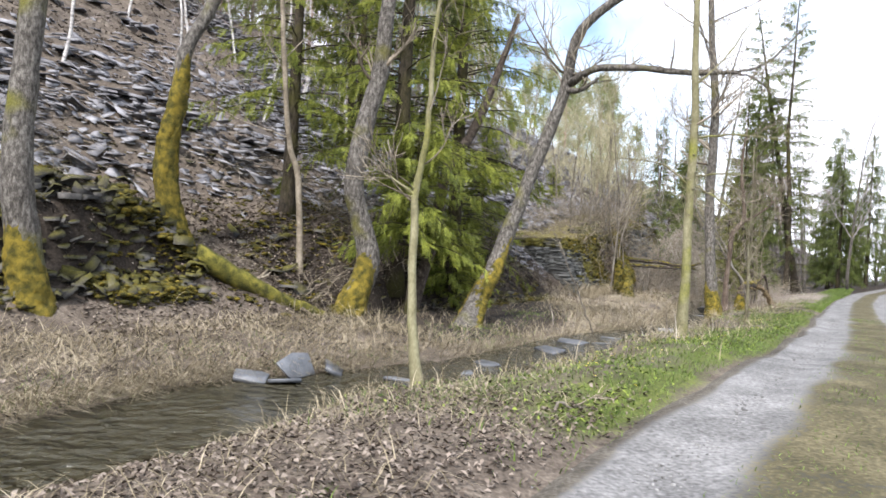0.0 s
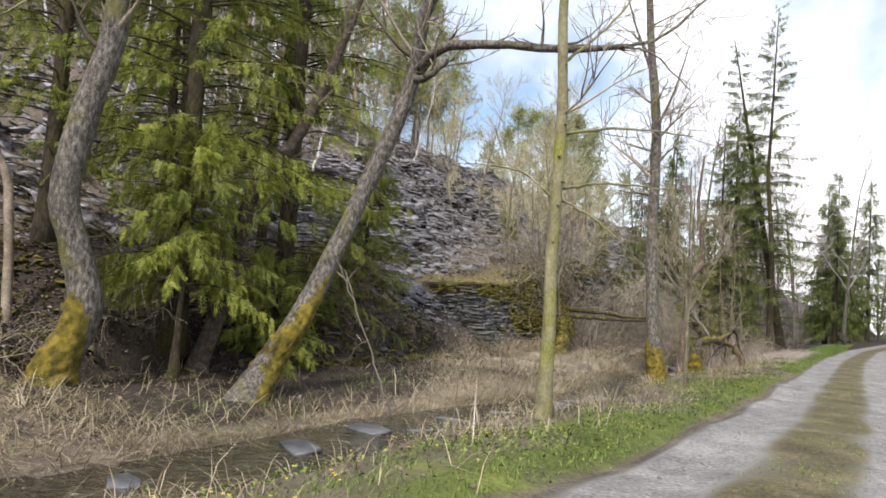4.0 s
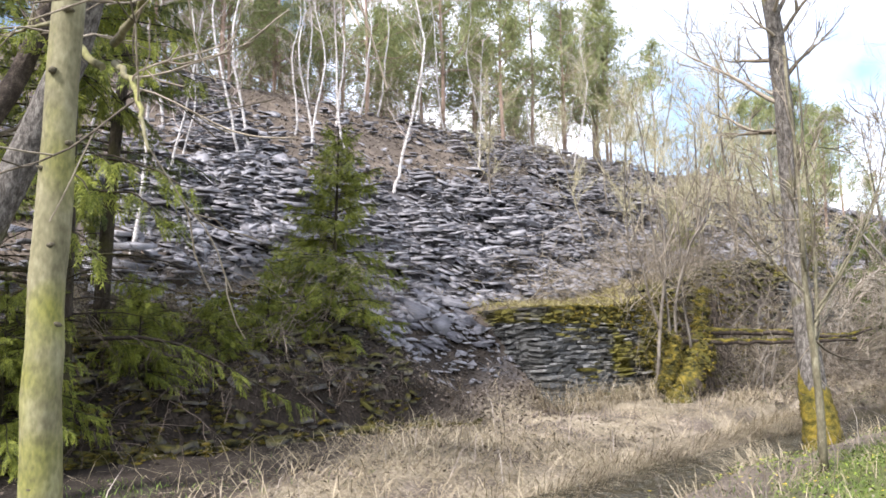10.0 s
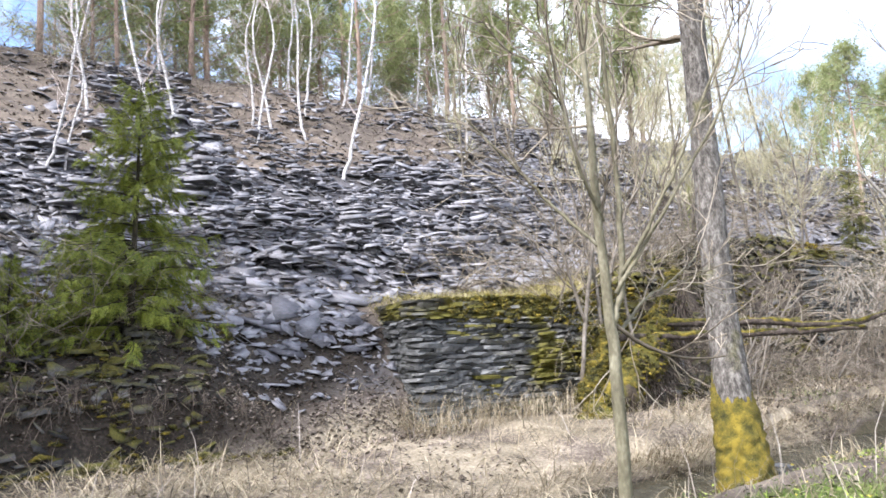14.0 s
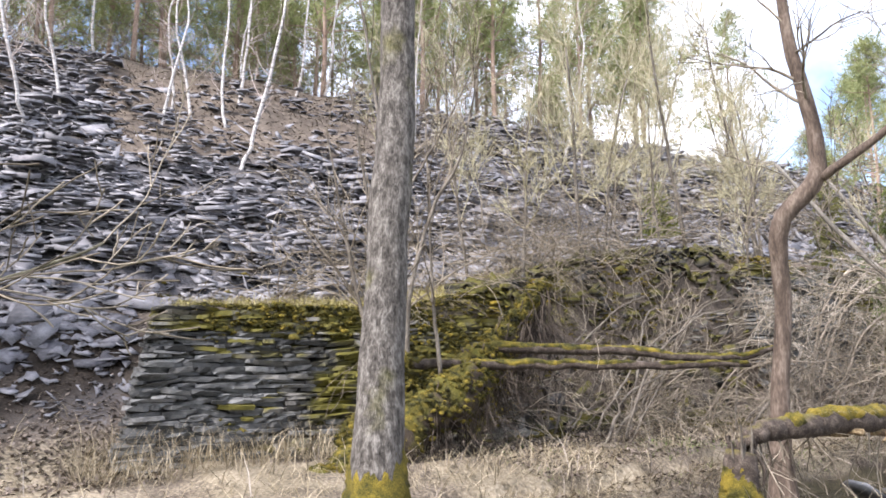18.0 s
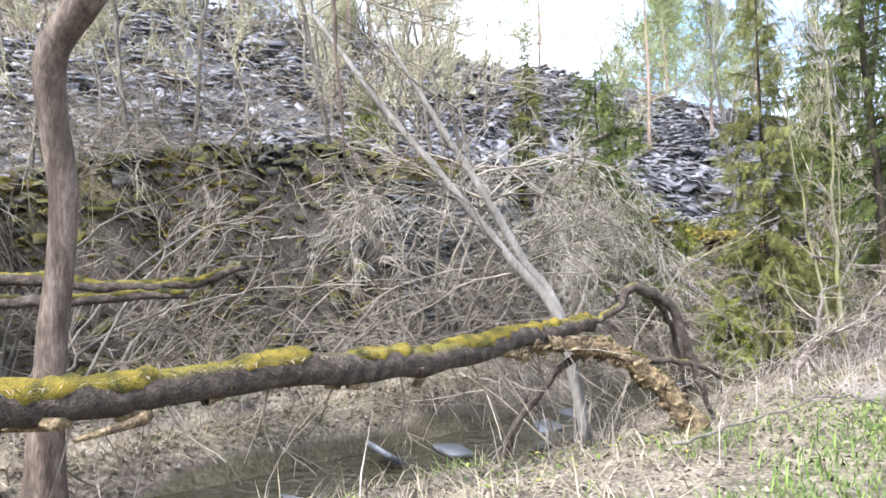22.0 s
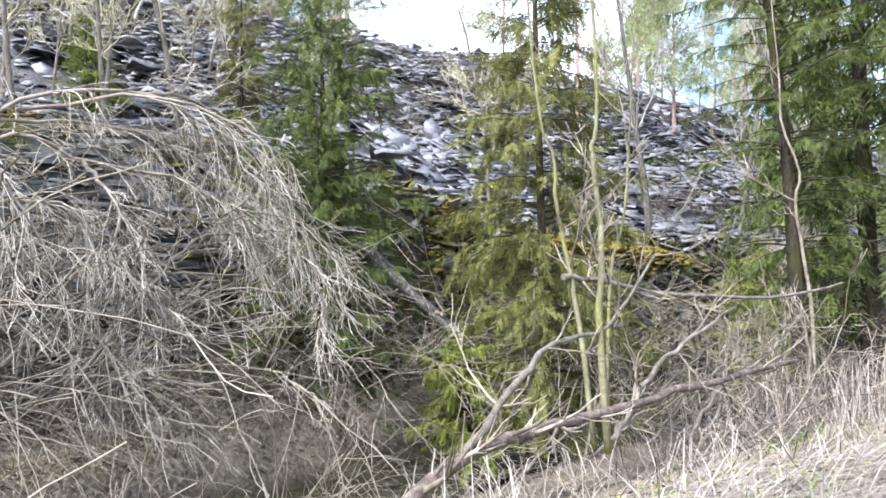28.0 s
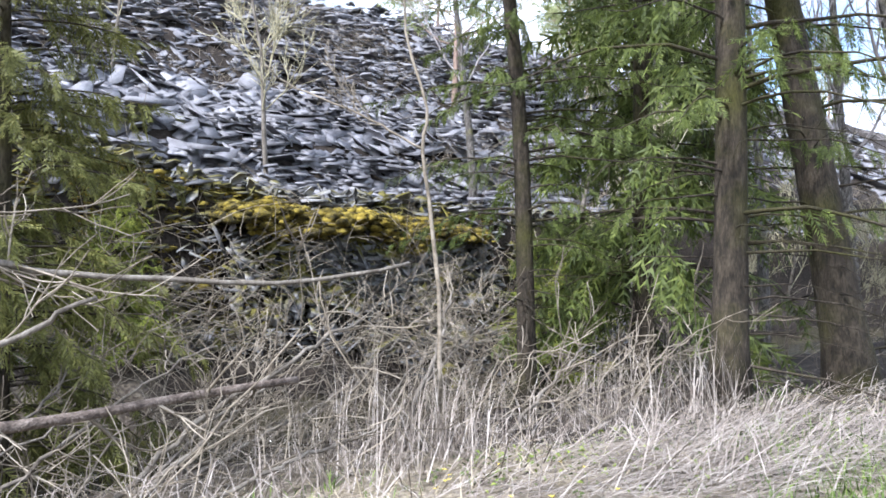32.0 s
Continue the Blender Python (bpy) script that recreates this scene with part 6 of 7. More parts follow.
def pine(rng, H):
    zs = np.linspace(-0.3, H, 12)
    trunk = (np.stack([0.05 * np.sin(zs * 0.8), 0.05 * np.cos(zs * 0.7), zs], 1), 0.1 * np.clip(1.1 - zs / H, 0.1, 1.1))
    boughs, O, D, L = [], [], [], []
    for k in range(34):
        z = H * rng.uniform(0.22, 1.0)
        a = rng.uniform(0, 6.3)
        ln = (H - z) * 0.35 + 0.5
        pts, rad = limb(rng, (0, 0, z), (math.cos(a), math.sin(a), 0.4), ln, 0.03, 0.01, 5, 0.2, 0.08)
        boughs.append((pts, rad))
        for q in pts[2:]:
            m = 8
            O.append(q + rng.normal(0, 0.2, (m, 3)))
            D.append(rng.normal(0, 0.8, (m, 3)) + np.array([0, 0, 0.4]))
            L.append(rng.uniform(0.45, 0.85, m))
    O, D, L = np.concatenate(O), np.concatenate(D), np.concatenate(L)
    return trunk, boughs, sprigs(O, D, rng.normal(0, 1, (len(O), 3)), L)

def make_pine(H, seed):
    trunk, boughs, (V, F) = pine(np.random.default_rng(seed), H)
    t = thing("pine", "tall pine with reddish trunk on the heap's crest", "pine", "pines on the crest")
    add_tubes("trunk", [trunk], m_pinebark, t, 8)
    add_tubes("branchwork", boughs, m_pinebark, t, 4)
    link_mesh("foliage", V, [F], m_pine, t)["kind"] = "stuff"
    return t
pines = [make_pine(10.5, 1), make_pine(8.5, 2), make_pine(12, 3)]
pr = np.random.default_rng(55)
used = 0
for k in range(84):
    s, n = (pr.uniform(2, 100) if k < 40 else pr.uniform(0, 50)), pr.uniform(26.2, 38)
    if k < 8:
        s, n = ((52, 18), (38, 26.3), (41, 27), (35, 27.5), (65, 26), (47, 26.5), (72, 24), (60, 20))[k]
    first = used < 3
    if k > 7 and 51 < s < 72 and n < 33:
        continue
    stand(pines[used % 3], s, n, pr.uniform(0, 360), pr.uniform(0.75, 1.15), -0.1, first)
    used += 1

# ---- birches ----
def make_birch(H, seed, lean):
    rng = np.random.default_rng(seed)
    t = thing("birch", "slender white birch leaning on the slate heap", "birch", "birches on the heap")
    q = np.array([[0, 0, -0.3], [0.3 * lean, 0.1, H * 0.15], [0.75 * lean, -0.12, H * 0.5], [0.55 * lean, 0.2, H * 0.78], [0.95 * lean, 0.1, H]])
    pts, rad = bend(q, [0.05, 0.042, 0.03, 0.018, 0.008], 22, seed, 0.014)
    add_tubes("trunk", [(pts, rad)], m_birch, t, 8)
    lines = []
    for _ in range(20):
        i = int(rng.integers(5, 22))
        a = rng.uniform(0, 6.3)
        lines += branching(rng, pts[i], np.array([math.cos(a), math.sin(a), 1.1]), H * 0.17 * rng.uniform(0.6, 1.2), 0.012, 2, 3, spread=0.5, lift=0.0)
    add_tubes("crown", lines, mat("birch_twig", [(0.2, 0.15, 0.13), (0.4, 0.34, 0.31), (0.58, 0.53, 0.5)], 5, 0.8, 0, 20, 0.4), t, 3)
    return t
birches = [make_birch(7.5, 1, 0.9), make_birch(6.5, 2, -0.8), make_birch(8.5, 3, 1.3), make_birch(6.0, 4, 0.4)]
for k, (s, n, turn, sc) in enumerate(((16.65, 20.2, 200, 1), (21.2, 19.2, 30, 1), (25.1, 17.6, 40, 1.1), (31.2, 20.6, 0, 0.9), (23.5, 19.8, 90, 0.9), (24.5, 21.4, 20, 1), (25.4, 20.8, 150, 1), (24.0, 22.0, 300, 0.9), (15.9, 16.0, 20, 0.9), (16.2, 13.1, 270, 0.9), (20.5, 18.4, 250, 0.9), (26.1, 22.8, 45, 1), (28.7, 25.4, 0, 1), (18.3, 16.8, 200, 0.6), (17.9, 16.6, 30, 0.7),
        (9.8, 16.3, 0, 1), (15.4, 22.0, 60, 1), (19.1, 20.7, 0, 1), (38.8, 22.5, 10, 1), (46.4, 24.9, 90, 0.9), (30, 26, 0, 1), (34, 26, 60, 1.1), (36.5, 25.8, 200, 1), (33, 27, 30, 1), (27, 26.5, 130, 1), (22, 26, 130, 1), (19, 25.5, 30, 1), (14, 24.5, 60, 1), (12, 21, 60, 1), (40, 26, 60, 1), (43.5, 27, 60, 1), (6, 18, 10, 1), (3, 15, 80, 1), (11.0, 13.5, 80, 0.8))):
    stand(birches[k % 4], s, n, turn, sc, 0, k < 4)

# ---- bare trees and brush ----
def make_bare(H, seed, name, label, twigm, group, spread=0.7, kids=5, r=0.12, bark=m_bark):
    rng = np.random.default_rng(seed)
    t = thing(name, label, "tree", group)
    pts, rad = limb(rng, (0, 0, -0.3), (0.05, 0, 1), H, r, 0.02, 9, 0.06, 0.05)
    add_tubes("trunk", [(pts, rad)], bark, t, 8)
    lines = []
    for _ in range(14):
        i = int(rng.integers(3, 10))
        a = rng.uniform(0, 6.3)
        lines += branching(rng, pts[i], np.array([math.cos(a) * spread, math.sin(a) * spread, 0.9]), H * 0.3 * rng.uniform(0.5, 1.1), max(0.014, rad[i] * 0.45), 2, kids, spread=0.6, lift=0.04, thin=0.006)
    add_tubes("crown", lines, twigm, t, 3)
    return t
m_olive = mat("willow_twig", [(0.17, 0.15, 0.08), (0.35, 0.32, 0.2), (0.52, 0.485, 0.34)], 4, 0.8, 0, 20, 0.5, island=0.2)
m_grey = mat("grey_twig", [(0.14, 0.12, 0.11), (0.28, 0.25, 0.24), (0.42, 0.39, 0.38)], 4, 0.8, 0, 20, 0.5, island=0.2)
bares = [make_bare(11, 1, "bare_tree", "tall bare grey tree in the valley", m_grey, "bare trees"), make_bare(9, 2, "bare_tree", "bare grey tree beside the path", m_grey, "bare trees")]
willows = [make_bare(7, 3, "willow", "bare willow with olive-yellow twigs", m_olive, "willows", 0.5, 6, 0.055, m_deadwood), make_bare(5, 4, "willow", "bushy bare willow with olive twigs", m_olive, "willows", 0.7, 6, 0.05, m_deadwood)]
br = np.random.default_rng(66)
spots = [(62, 6), (58, -6), (70, 2), (75, 7), (66, 10), (80, -4), (54, -9), (85, 9), (90, 3), (95, 12), (100, -3), (72, -12), (50, 9.5), (63, -14), (78, 15), (88, -12), (57, 13), (105, 8), (110, 0), (52, -13), (48, 12), (96, -8), (68, 16), (82, 2), (92, 7), (46, -10), (40, -12), (30, -11), (20, -12), (10, -10), (0, -11)] + [(s, n) for s, n in zip(np.random.default_rng(5).uniform(56, 125, 44), np.random.default_rng(6).uniform(-24, 14, 44)) if not -6 < n - 0.02 * (s - 60) < 3] + [(111.5, -1), (112.5, -3.2), (113, 1), (115, -6), (116.5, 0), (119, -3.5), (121, 3), (52, 5.2), (54, 7.2), (55.5, 4.2), (57, 6.2), (50.5, 7.2), (60, 4.5)]
for k, (s, n) in enumerate(spots):
    stand(bares[k % 2], s, n, br.uniform(0, 360), br.uniform(0.8, 1.35), 0, k < 2)
wspots = [(48, 7.6), (50, 5.6), (52.5, 8.4), (54, 5.2), (56, 7.6), (58.5, 5.4), (61, 7.4), (49.4, 9.4), (55.4, 9.6), (36, 16.4), (39.6, 18.6), (42.2, 17.2), (30.2, 14.2), (35, 14.2), (37.4, 12.4), (38.6, 16.6), (36.6, 18.4), (41.2, 21), (44, 23), (29, 17.4), (34, 12.6), (36, 11.5), (39, 14), (44, 13), (53, 11), (62, 13), (68, 20), (29.4, 9.8), (32, 11.6), (34.8, 10.4), (27.6, 10.6), (33.6, 9.9), (74, 12), (30.5, 10.5), (33, 10.8), (36.2, 12.8), (60, 9), (66, 23), (80, 18), (28.3, 10.0), (50, 11)]
for k, (s, n) in enumerate(wspots):
    stand(willows[k % 2], s, n, br.uniform(0, 360), br.uniform(0.6, 1.05) * (0.85 if n < 12 and s < 40 else 0.5 if n < 9 else 1), 0, k < 2)

def make_shrub(seed, H, stems, arch, depth=2, kids=4, r=0.012, material=m_twig, label="leafless tangled shrub on the brook's bank", tilt=1.0, thin=0.0035):
    rng = np.random.default_rng(seed)
    t = thing("shrub", label, "shrub", "leafless shrubs")
    for _ in range(stems):
        a = rng.uniform(0, 6.3)
        lines = branching(rng, (rng.normal(0, 0.15), rng.normal(0, 0.15), -0.1), np.array([math.cos(a) * tilt, math.sin(a) * tilt, 1.0]), H * rng.uniform(0.6, 1.2), r * rng.uniform(0.7, 1.4), depth, kids, spread=0.8, lift=-arch, wob=0.16, thin=thin)
        add_tubes("stem", lines, material, t, 3)
    return t
shrubs = [make_shrub(1, 2.2, 9, 0.07), make_shrub(2, 1.6, 9, 0.1), make_shrub(3, 2.8, 8, 0.12), make_shrub(4, 2.0, 10, 0.05, label="dense leafless bush with pale twigs")]
sh = np.random.default_rng(88)
shrub_spots = [(s, n) for s, n in zip(sh.uniform(28.3, 36.5, 14), sh.uniform(8.1, 10.2, 14))] + [(s, n) for s, n in zip(sh.uniform(36, 48, 26), sh.uniform(6.4, 9.8, 26))] + [(s, n) for s, n in zip(sh.uniform(44, 70, 26), sh.uniform(5.5, 14, 26))] \
    + [(s, n) for s, n in zip(sh.uniform(22.5, 32, 14), sh.uniform(10.0, 13.0, 14))] + [(s, n) for s, n in zip(sh.uniform(2, 20, 22), sh.uniform(8, 13, 22))] + [(26.2, 8.9), (27.4, 9.2), (25.6, 9.4), (29.2, 8.6), (26.6, 9.8), (28.4, 9.6), (34.6, 7.9), (34.0, 8.2), (33.2, 4.4), (34.4, 4.6), (32.4, 5.0)] \
    + [(s, n) for s, n in zip(sh.uniform(28, 52, 24), sh.uniform(13, 24, 24))] + [(s, n) for s, n in zip(sh.uniform(2, 46, 46), sh.uniform(24.5, 28.5, 46))]
for k, (s, n) in enumerate(shrub_spots):
    sc = sh.uniform(0.6, 1.1) * (0.7 if s < 22 and n < 20 else 1) * (0.7 if n < 5 else 1) * (1.5 if n > 24 else 1)
    stand(shrubs[k % 4], s, n, sh.uniform(0, 360), sc, 0, k < 4)

def limb_from(points, r, rng, twigs, reach, parent, material):
    pts, rad = bend(as_world(points), np.linspace(r, r * 0.35, len(points)), 22, int(rng.integers(1e6)), 0.01)
    add_tubes("branch", [(pts, rad)], material, parent, 6)
    lines = []
    for _ in range(twigs):
        i = int(rng.integers(4, 22))
        lines += branching(rng, pts[i], unit(pts[i] - pts[i - 1]) + rng.normal(0, 0.6, 3) + np.array([0, 0, -0.35]), reach * rng.uniform(0.4, 1.2), max(0.004, rad[i] * 0.45), 2, 5, spread=0.6, lift=-0.06, thin=0.0026)
    return lines
m_palebark = mat("pale_branch", [(0.09, 0.074, 0.056), (0.2, 0.17, 0.132), (0.36, 0.318, 0.262)], 5, 0.85, 0.2, 30, 0.45)
m_paletwig = mat("pale_twig", [(0.13, 0.112, 0.085), (0.3, 0.265, 0.21), (0.5, 0.455, 0.38)], 5, 0.85, 0.0, 30, 0.4, island=0.22)
def arching_shrub():
    rng = np.random.default_rng(414)
    t = thing("arching_shrub", "big leafless shrub with pale arching branches and fine drooping twigs", "shrub")
    lines = []
    for q, r in (([(33.2, 8.5, 0.3), (33.6, 8.3, 1.8), (34.48, 7.9, 2.99), (35.54, 7.8, 3.26), (36.37, 7.7, 2.91), (37.1, 7.7, 2.2)], 0.027), ([(33.3, 8.3, 0.3), (33.7, 8.1, 1.9), (34.48, 7.8, 2.75), (35.12, 7.8, 2.6), (36.0, 7.7, 2.45), (36.6, 7.6, 2.0)], 0.026),
                 ([(35.1, 7.8, 2.6), (35.35, 7.6, 2.19), (35.36, 7.5, 1.79), (35.85, 7.4, 1.01)], 0.02), ([(33.4, 8.2, 0.3), (34.0, 7.7, 1.9), (34.99, 7.6, 2.17), (35.14, 7.5, 1.25), (35.4, 7.4, 0.6)], 0.024), ([(33.3, 8.4, 0.3), (33.0, 7.9, 2.0), (33.4, 7.5, 2.9), (34.2, 7.2, 2.6), (34.8, 7.1, 1.7)], 0.028),
                 ([(33.2, 8.6, 0.3), (32.6, 8.3, 1.9), (32.0, 7.9, 2.6), (31.4, 7.4, 2.2)], 0.03), ([(35.54, 7.8, 3.26), (36.2, 8.2, 3.35), (36.9, 8.4, 2.9), (37.3, 8.3, 2.2)], 0.02),
                 ([(34.6, 7.9, 3.0), (35.6, 7.5, 3.15), (36.5, 7.2, 2.8), (36.9, 7.1, 1.9), (37.0, 7.0, 1.2)], 0.02), ([(34.5, 7.9, 2.9), (35.5, 8.2, 3.0), (36.4, 8.1, 2.6), (36.8, 8.0, 1.7)], 0.018)):
        lines += limb_from(q, r, rng, 26, 0.8, t, m_palebark)
    add_tubes("crown", lines, m_paletwig, t, 3)
arching_shrub()
def hanging_roots(label, k, s0, s1, n0, top, rng, material):
    lines = []
    for _ in range(k):
        s = rng.uniform(s0, s1)
        n = n0(s) + rng.normal(0, 0.08)
        lines += branching(rng, P3(s, n, float(height(s, n0(s) + 0.5)) + top + rng.normal(0, 0.06)), np.array([AY * 0.5 + rng.normal(0, 0.35), -AX * 0.5 + rng.normal(0, 0.35), -0.8]), rng.uniform(0.15, 0.45), 0.006, 1, 3, lift=-0.12, wob=0.25, thin=0.0025)
    ob = add_tubes("hanging_roots", lines, material, None, 3)
    tagged(ob, label, "roots", kind="stuff")
m_brown = mat("brown_twig", [(0.04, 0.03, 0.024), (0.105, 0.083, 0.066), (0.2, 0.165, 0.135)], 5, 0.85, 0.0, 30, 0.45, island=0.22)
brush = [make_shrub(11, 2.8, 7, 0.1, 2, 3, 0.02, m_palebark, "tangle of pale crooked branches below the bank", 1.3), make_shrub(12, 2.4, 7, 0.14, 2, 3, 0.018, m_palebark, "tangle of pale crooked branches below the bank", 1.6),
         make_shrub(13, 1.5, 12, 0.1, 2, 4, 0.008, m_brown, "low brown thicket of fine twigs beside the brook", 1.2), make_shrub(14, 1.3, 12, 0.12, 2, 4, 0.008, m_brown, "low brown thicket of fine twigs beside the brook", 1.5)]
hanging_roots("brown roots and dead twigs hanging over the mossy bank", 170, 13.5, 20.0, lambda s: 8.25 + 0.25 * math.sin(s * 0.9), 0.02, np.random.default_rng(919), m_root)
bs = np.random.default_rng(818)
thicket = make_shrub(15, 1.1, 12, 0.12, 2, 4, 0.007, m_root, "dark tangle of dead twigs under the spruces", 1.5)
for k, (s, n) in enumerate(((14.4, 8.2), (15.3, 9.0), (16.0, 8.4), (13.6, 8.9), (17.0, 8.7), (14.8, 9.8), (12.9, 7.9), (16.6, 9.6), (18.0, 8.5), (12.3, 9.3))):
    stand(thicket, s, n, bs.uniform(0, 360), bs.uniform(0.7, 1.15), 0, k == 0)
for k in range(46):
    low = k % 4 > 1
    if low and k > 20:
        continue
    s, n = (bs.uniform(31.5, 38), bs.uniform(8.0, 9.2)) if low else (bs.uniform(28.6, 36.6), bs.uniform(7.9, 9.9))
    stand(brush[k % 4], s, n, bs.uniform(0, 360), bs.uniform(0.7, 1.1), 0, k < 4)

for k in range(13):
    s0, n0 = bs.uniform(38.5, 44.5), bs.uniform(4.1, 5.4)
    a, ln, rise, z0 = bs.uniform(-0.7, 1.1), bs.uniform(1.0, 2.4), bs.uniform(0.5, 1.15), float(height(s0, n0))
    q = [(s0 + f * ln * math.cos(a), n0 + f * ln * math.sin(a) * 0.5 + bs.normal(0, 0.04), z0 + rise * math.sin(f * bs.uniform(1.2, 2.3)) + bs.normal(0, 0.05) * (f > 0)) for f in (0, 0.2, 0.45, 0.7, 1.0)]
    dead_branch("thin pale stick arching over dry stalks", q, bs.uniform(0.005, 0.009), bs, 7, 0.45, m_twig)

# ---- grass, stalks and leaves ----
gr = np.random.default_rng(99)
def near_stream(s, n):
    return np.abs(n - stream_n(s)) > stream_half(s) + 0.33
def far_side(s, n):
    return near_stream(s, n) * (n > stream_n(s)) * (0.45 + 0.5 * fractal(s, n, 0.8, 3)) * smooth(9.6, 7.8, n) * np.clip(1 - 0.75 * duff_shade(s, n), 0, 1)
parts_ = []
s, n = scatter(gr, 60000, 9, 36, 4.2, 9.6, far_side)
parts_.append(blades(s, n, 0.5, 0.0038, 1.12, gr, 0.45))
s, n = scatter(gr, 30000, -3, 10, 5.3, 8.6, lambda s, n: near_stream(s, n) * (n > stream_n(s)) * np.clip(0.7 + 0.5 * fractal(s, n, 0.8, 3), 0, 1) * smooth(8.6, 7.6, n))
parts_.append(blades(s, n, 0.36, 0.0036, 1.18, gr, 0.35))
s, n = scatter(gr, 24000, 28, 46, 1.9, 6.4, lambda s, n: near_stream(s, n) * (n < stream_n(s)) * smooth(path_edge(s) + 0.3, path_edge(s) + 1.3, n) * np.clip(0.8 + 0.5 * fractal(s, n, 1.0, 12), 0, 1) * (1 - 0.8 * smooth(stream_n(s) - 1.8, stream_n(s) - 1.0, n) * smooth(36, 34, s)) * (1 - 0.85 * smooth(3.9, 4.4, n) * smooth(35.5, 37.5, s)))
parts_.append(blades(s, n, 0.38, 0.0035, 1.42, gr, 0.18))
s, n = scatter(gr, 15000, 4, 30, 0.9, 5, lambda s, n: near_stream(s, n) * (n < stream_n(s)) * smooth(path_edge(s) + 0.2, path_edge(s) + 1.6, n) * (0.35 + 0.3 * fractal(s, n, 1.1, 1)))
parts_.append(blades(s, n, 0.38, 0.0035, 0.9, gr, 0.5))
s, n = scatter(gr, 14000, 22.5, 47, 9.0, 13.5, lambda s, n: smooth(wall_front(s) + 0.5, wall_front(s) + 1, n) * smooth(13.5, 11.5, n) * 0.8)
parts_.append(blades(s, n, 0.25, 0.003, 0.8, gr, 0.5))
s, n = scatter(gr, 17000, -1, 6.5, 1.3, 5.2, lambda s, n: near_stream(s, n) * smooth(path_edge(s) + 0.1, path_edge(s) + 0.6, n) * np.clip(0.4 + 0.7 * fractal(s, n, 1.5, 23), 0, 1))
parts_.append(blades(s, n, 0.3, 0.003, 1.25, gr, 0.35))
s, n = scatter(gr, 1500, 21.6, 25.5, 7.5, 8.35)
parts_.append(blades(s, n, 0.55, 0.0035, 0.6, gr, 0.6))
# pale tufts beside the brook, and grass that hangs over the far bank and the log
s, n = scatter(gr, 9000, 4.5, 30, 1.6, 4.4, lambda s, n: near_stream(s, n) * (n < stream_n(s)) * smooth(stream_n(s) - 2.2, stream_n(s) - 1.0, n) * np.clip(0.3 + 0.9 * fractal(s, n, 1.3, 21), 0, 1))
parts_.append(blades(s, n, 0.4, 0.0035, 0.9, gr, 0.6))
s = np.r_[gr.uniform(-2, 10, 7000), gr.uniform(10, 38, 8000)]
n = stream_n(s) + stream_half(s) + gr.uniform(0.36, 0.9, 15000)
ok = np.clip(0.55 + 0.9 * fractal(s, n, 1.6, 45), 0, 1) > gr.uniform(0, 1, 15000)
s, n = s[ok], n[ok]
parts_.append(blades(s, n, 0.46, 0.0038, 1.2, gr, 0.7, dirs=np.full(len(s), math.atan2(-AX, AY))))
s, n = gr.uniform(26.8, 29.4, 160), gr.uniform(3.76, 3.88, 160)
parts_.append(blades(s, n, 0.3, 0.003, 1.5, gr, 0.1, z=np.full(160, 1.02), dirs=np.full(160, math.atan2(-AX, AY))))
for side in (-1, 1):
    s = gr.uniform(13.5, 27, 5000)
    n = stream_n(s) + side * (stream_half(s) + gr.uniform(0.22, 0.6, 5000))
    ok = (fractal(s, n, 1.1, 37) + 0.3 > gr.uniform(0, 1, 5000)) & (duff_shade(s, n) < 0.3)
    s, n = s[ok], n[ok]
    parts_.append(blades(s, n, 0.5, 0.0038, 0.85, gr, 0.7, dirs=np.full(len(s), math.atan2(AX, -AY) if side < 0 else math.atan2(-AX, AY))))
s, n = scatter(gr, 14000, 0, 20, 4.2, 8.0, lambda s, n: near_stream(s, n) * (n > stream_n(s)) * (1 - duff_shade(s, n)) * np.clip(0.6 + 0.6 * fractal(s, n, 0.9, 63), 0, 1))
parts_.append(blades(s, n, 0.5, 0.004, 1.35, gr, 0.3, z=height(s, n) + 0.06 * gr.uniform(0, 1, len(s))))
stuff("dry_grass", parts_, m_straw, "matted straw-coloured dry grass along the brook", "grass")
parts_ = []
def verge(s, n):
    return near_stream(s, n) * (n < stream_n(s) - 0.6) * smooth(path_edge(s) + 0.05, path_edge(s) + 0.25, n) * smooth(stream_n(s) - 0.7, stream_n(s) - 1.6, n) * np.clip(0.8 + 0.5 * fractal(s, n, 0.9, 8) - 0.5 * smooth(23, 28, s) + 0.45 * smooth(path_edge(s) + 0.7, path_edge(s) + 0.25, n), 0, 1) * smooth(3.5, 5.5, s) * (1 - smooth(20, 25, s) * np.clip(0.8 - 1.5 * fractal(s, n, 1.5, 61), 0, 0.95))
s, n = scatter(gr, 20000, 30, 50, 1.9, 4.6, lambda s, n: near_stream(s, n) * (n < stream_n(s) - 0.6) * smooth(path_edge(s) + 0.02, path_edge(s) + 0.2, n) * np.clip(smooth(path_edge(s) + 1.0, path_edge(s) + 0.5, n) + 1.6 * fractal(s, n, 1.4, 33) - 0.3, 0, 1))
parts_.append(blades(s, n, 0.18, 0.0048, 0.6, gr, 0.5))
s = gr.uniform(29, 50, 13000)
n = path_edge(s) + 0.04 + 0.55 * gr.uniform(0, 1, 13000) ** 1.6
parts_.append(blades(s, n, 0.1, 0.0045, 0.5, gr, 0.5))
s, n = scatter(gr, 6500, 0.5, 7, 1.4, 5.0, lambda s, n: near_stream(s, n) * np.clip(fractal(s, n, 1.6, 29), 0, 1))
parts_.append(blades(s, n, 0.1, 0.004, 0.6, gr, 0.5))
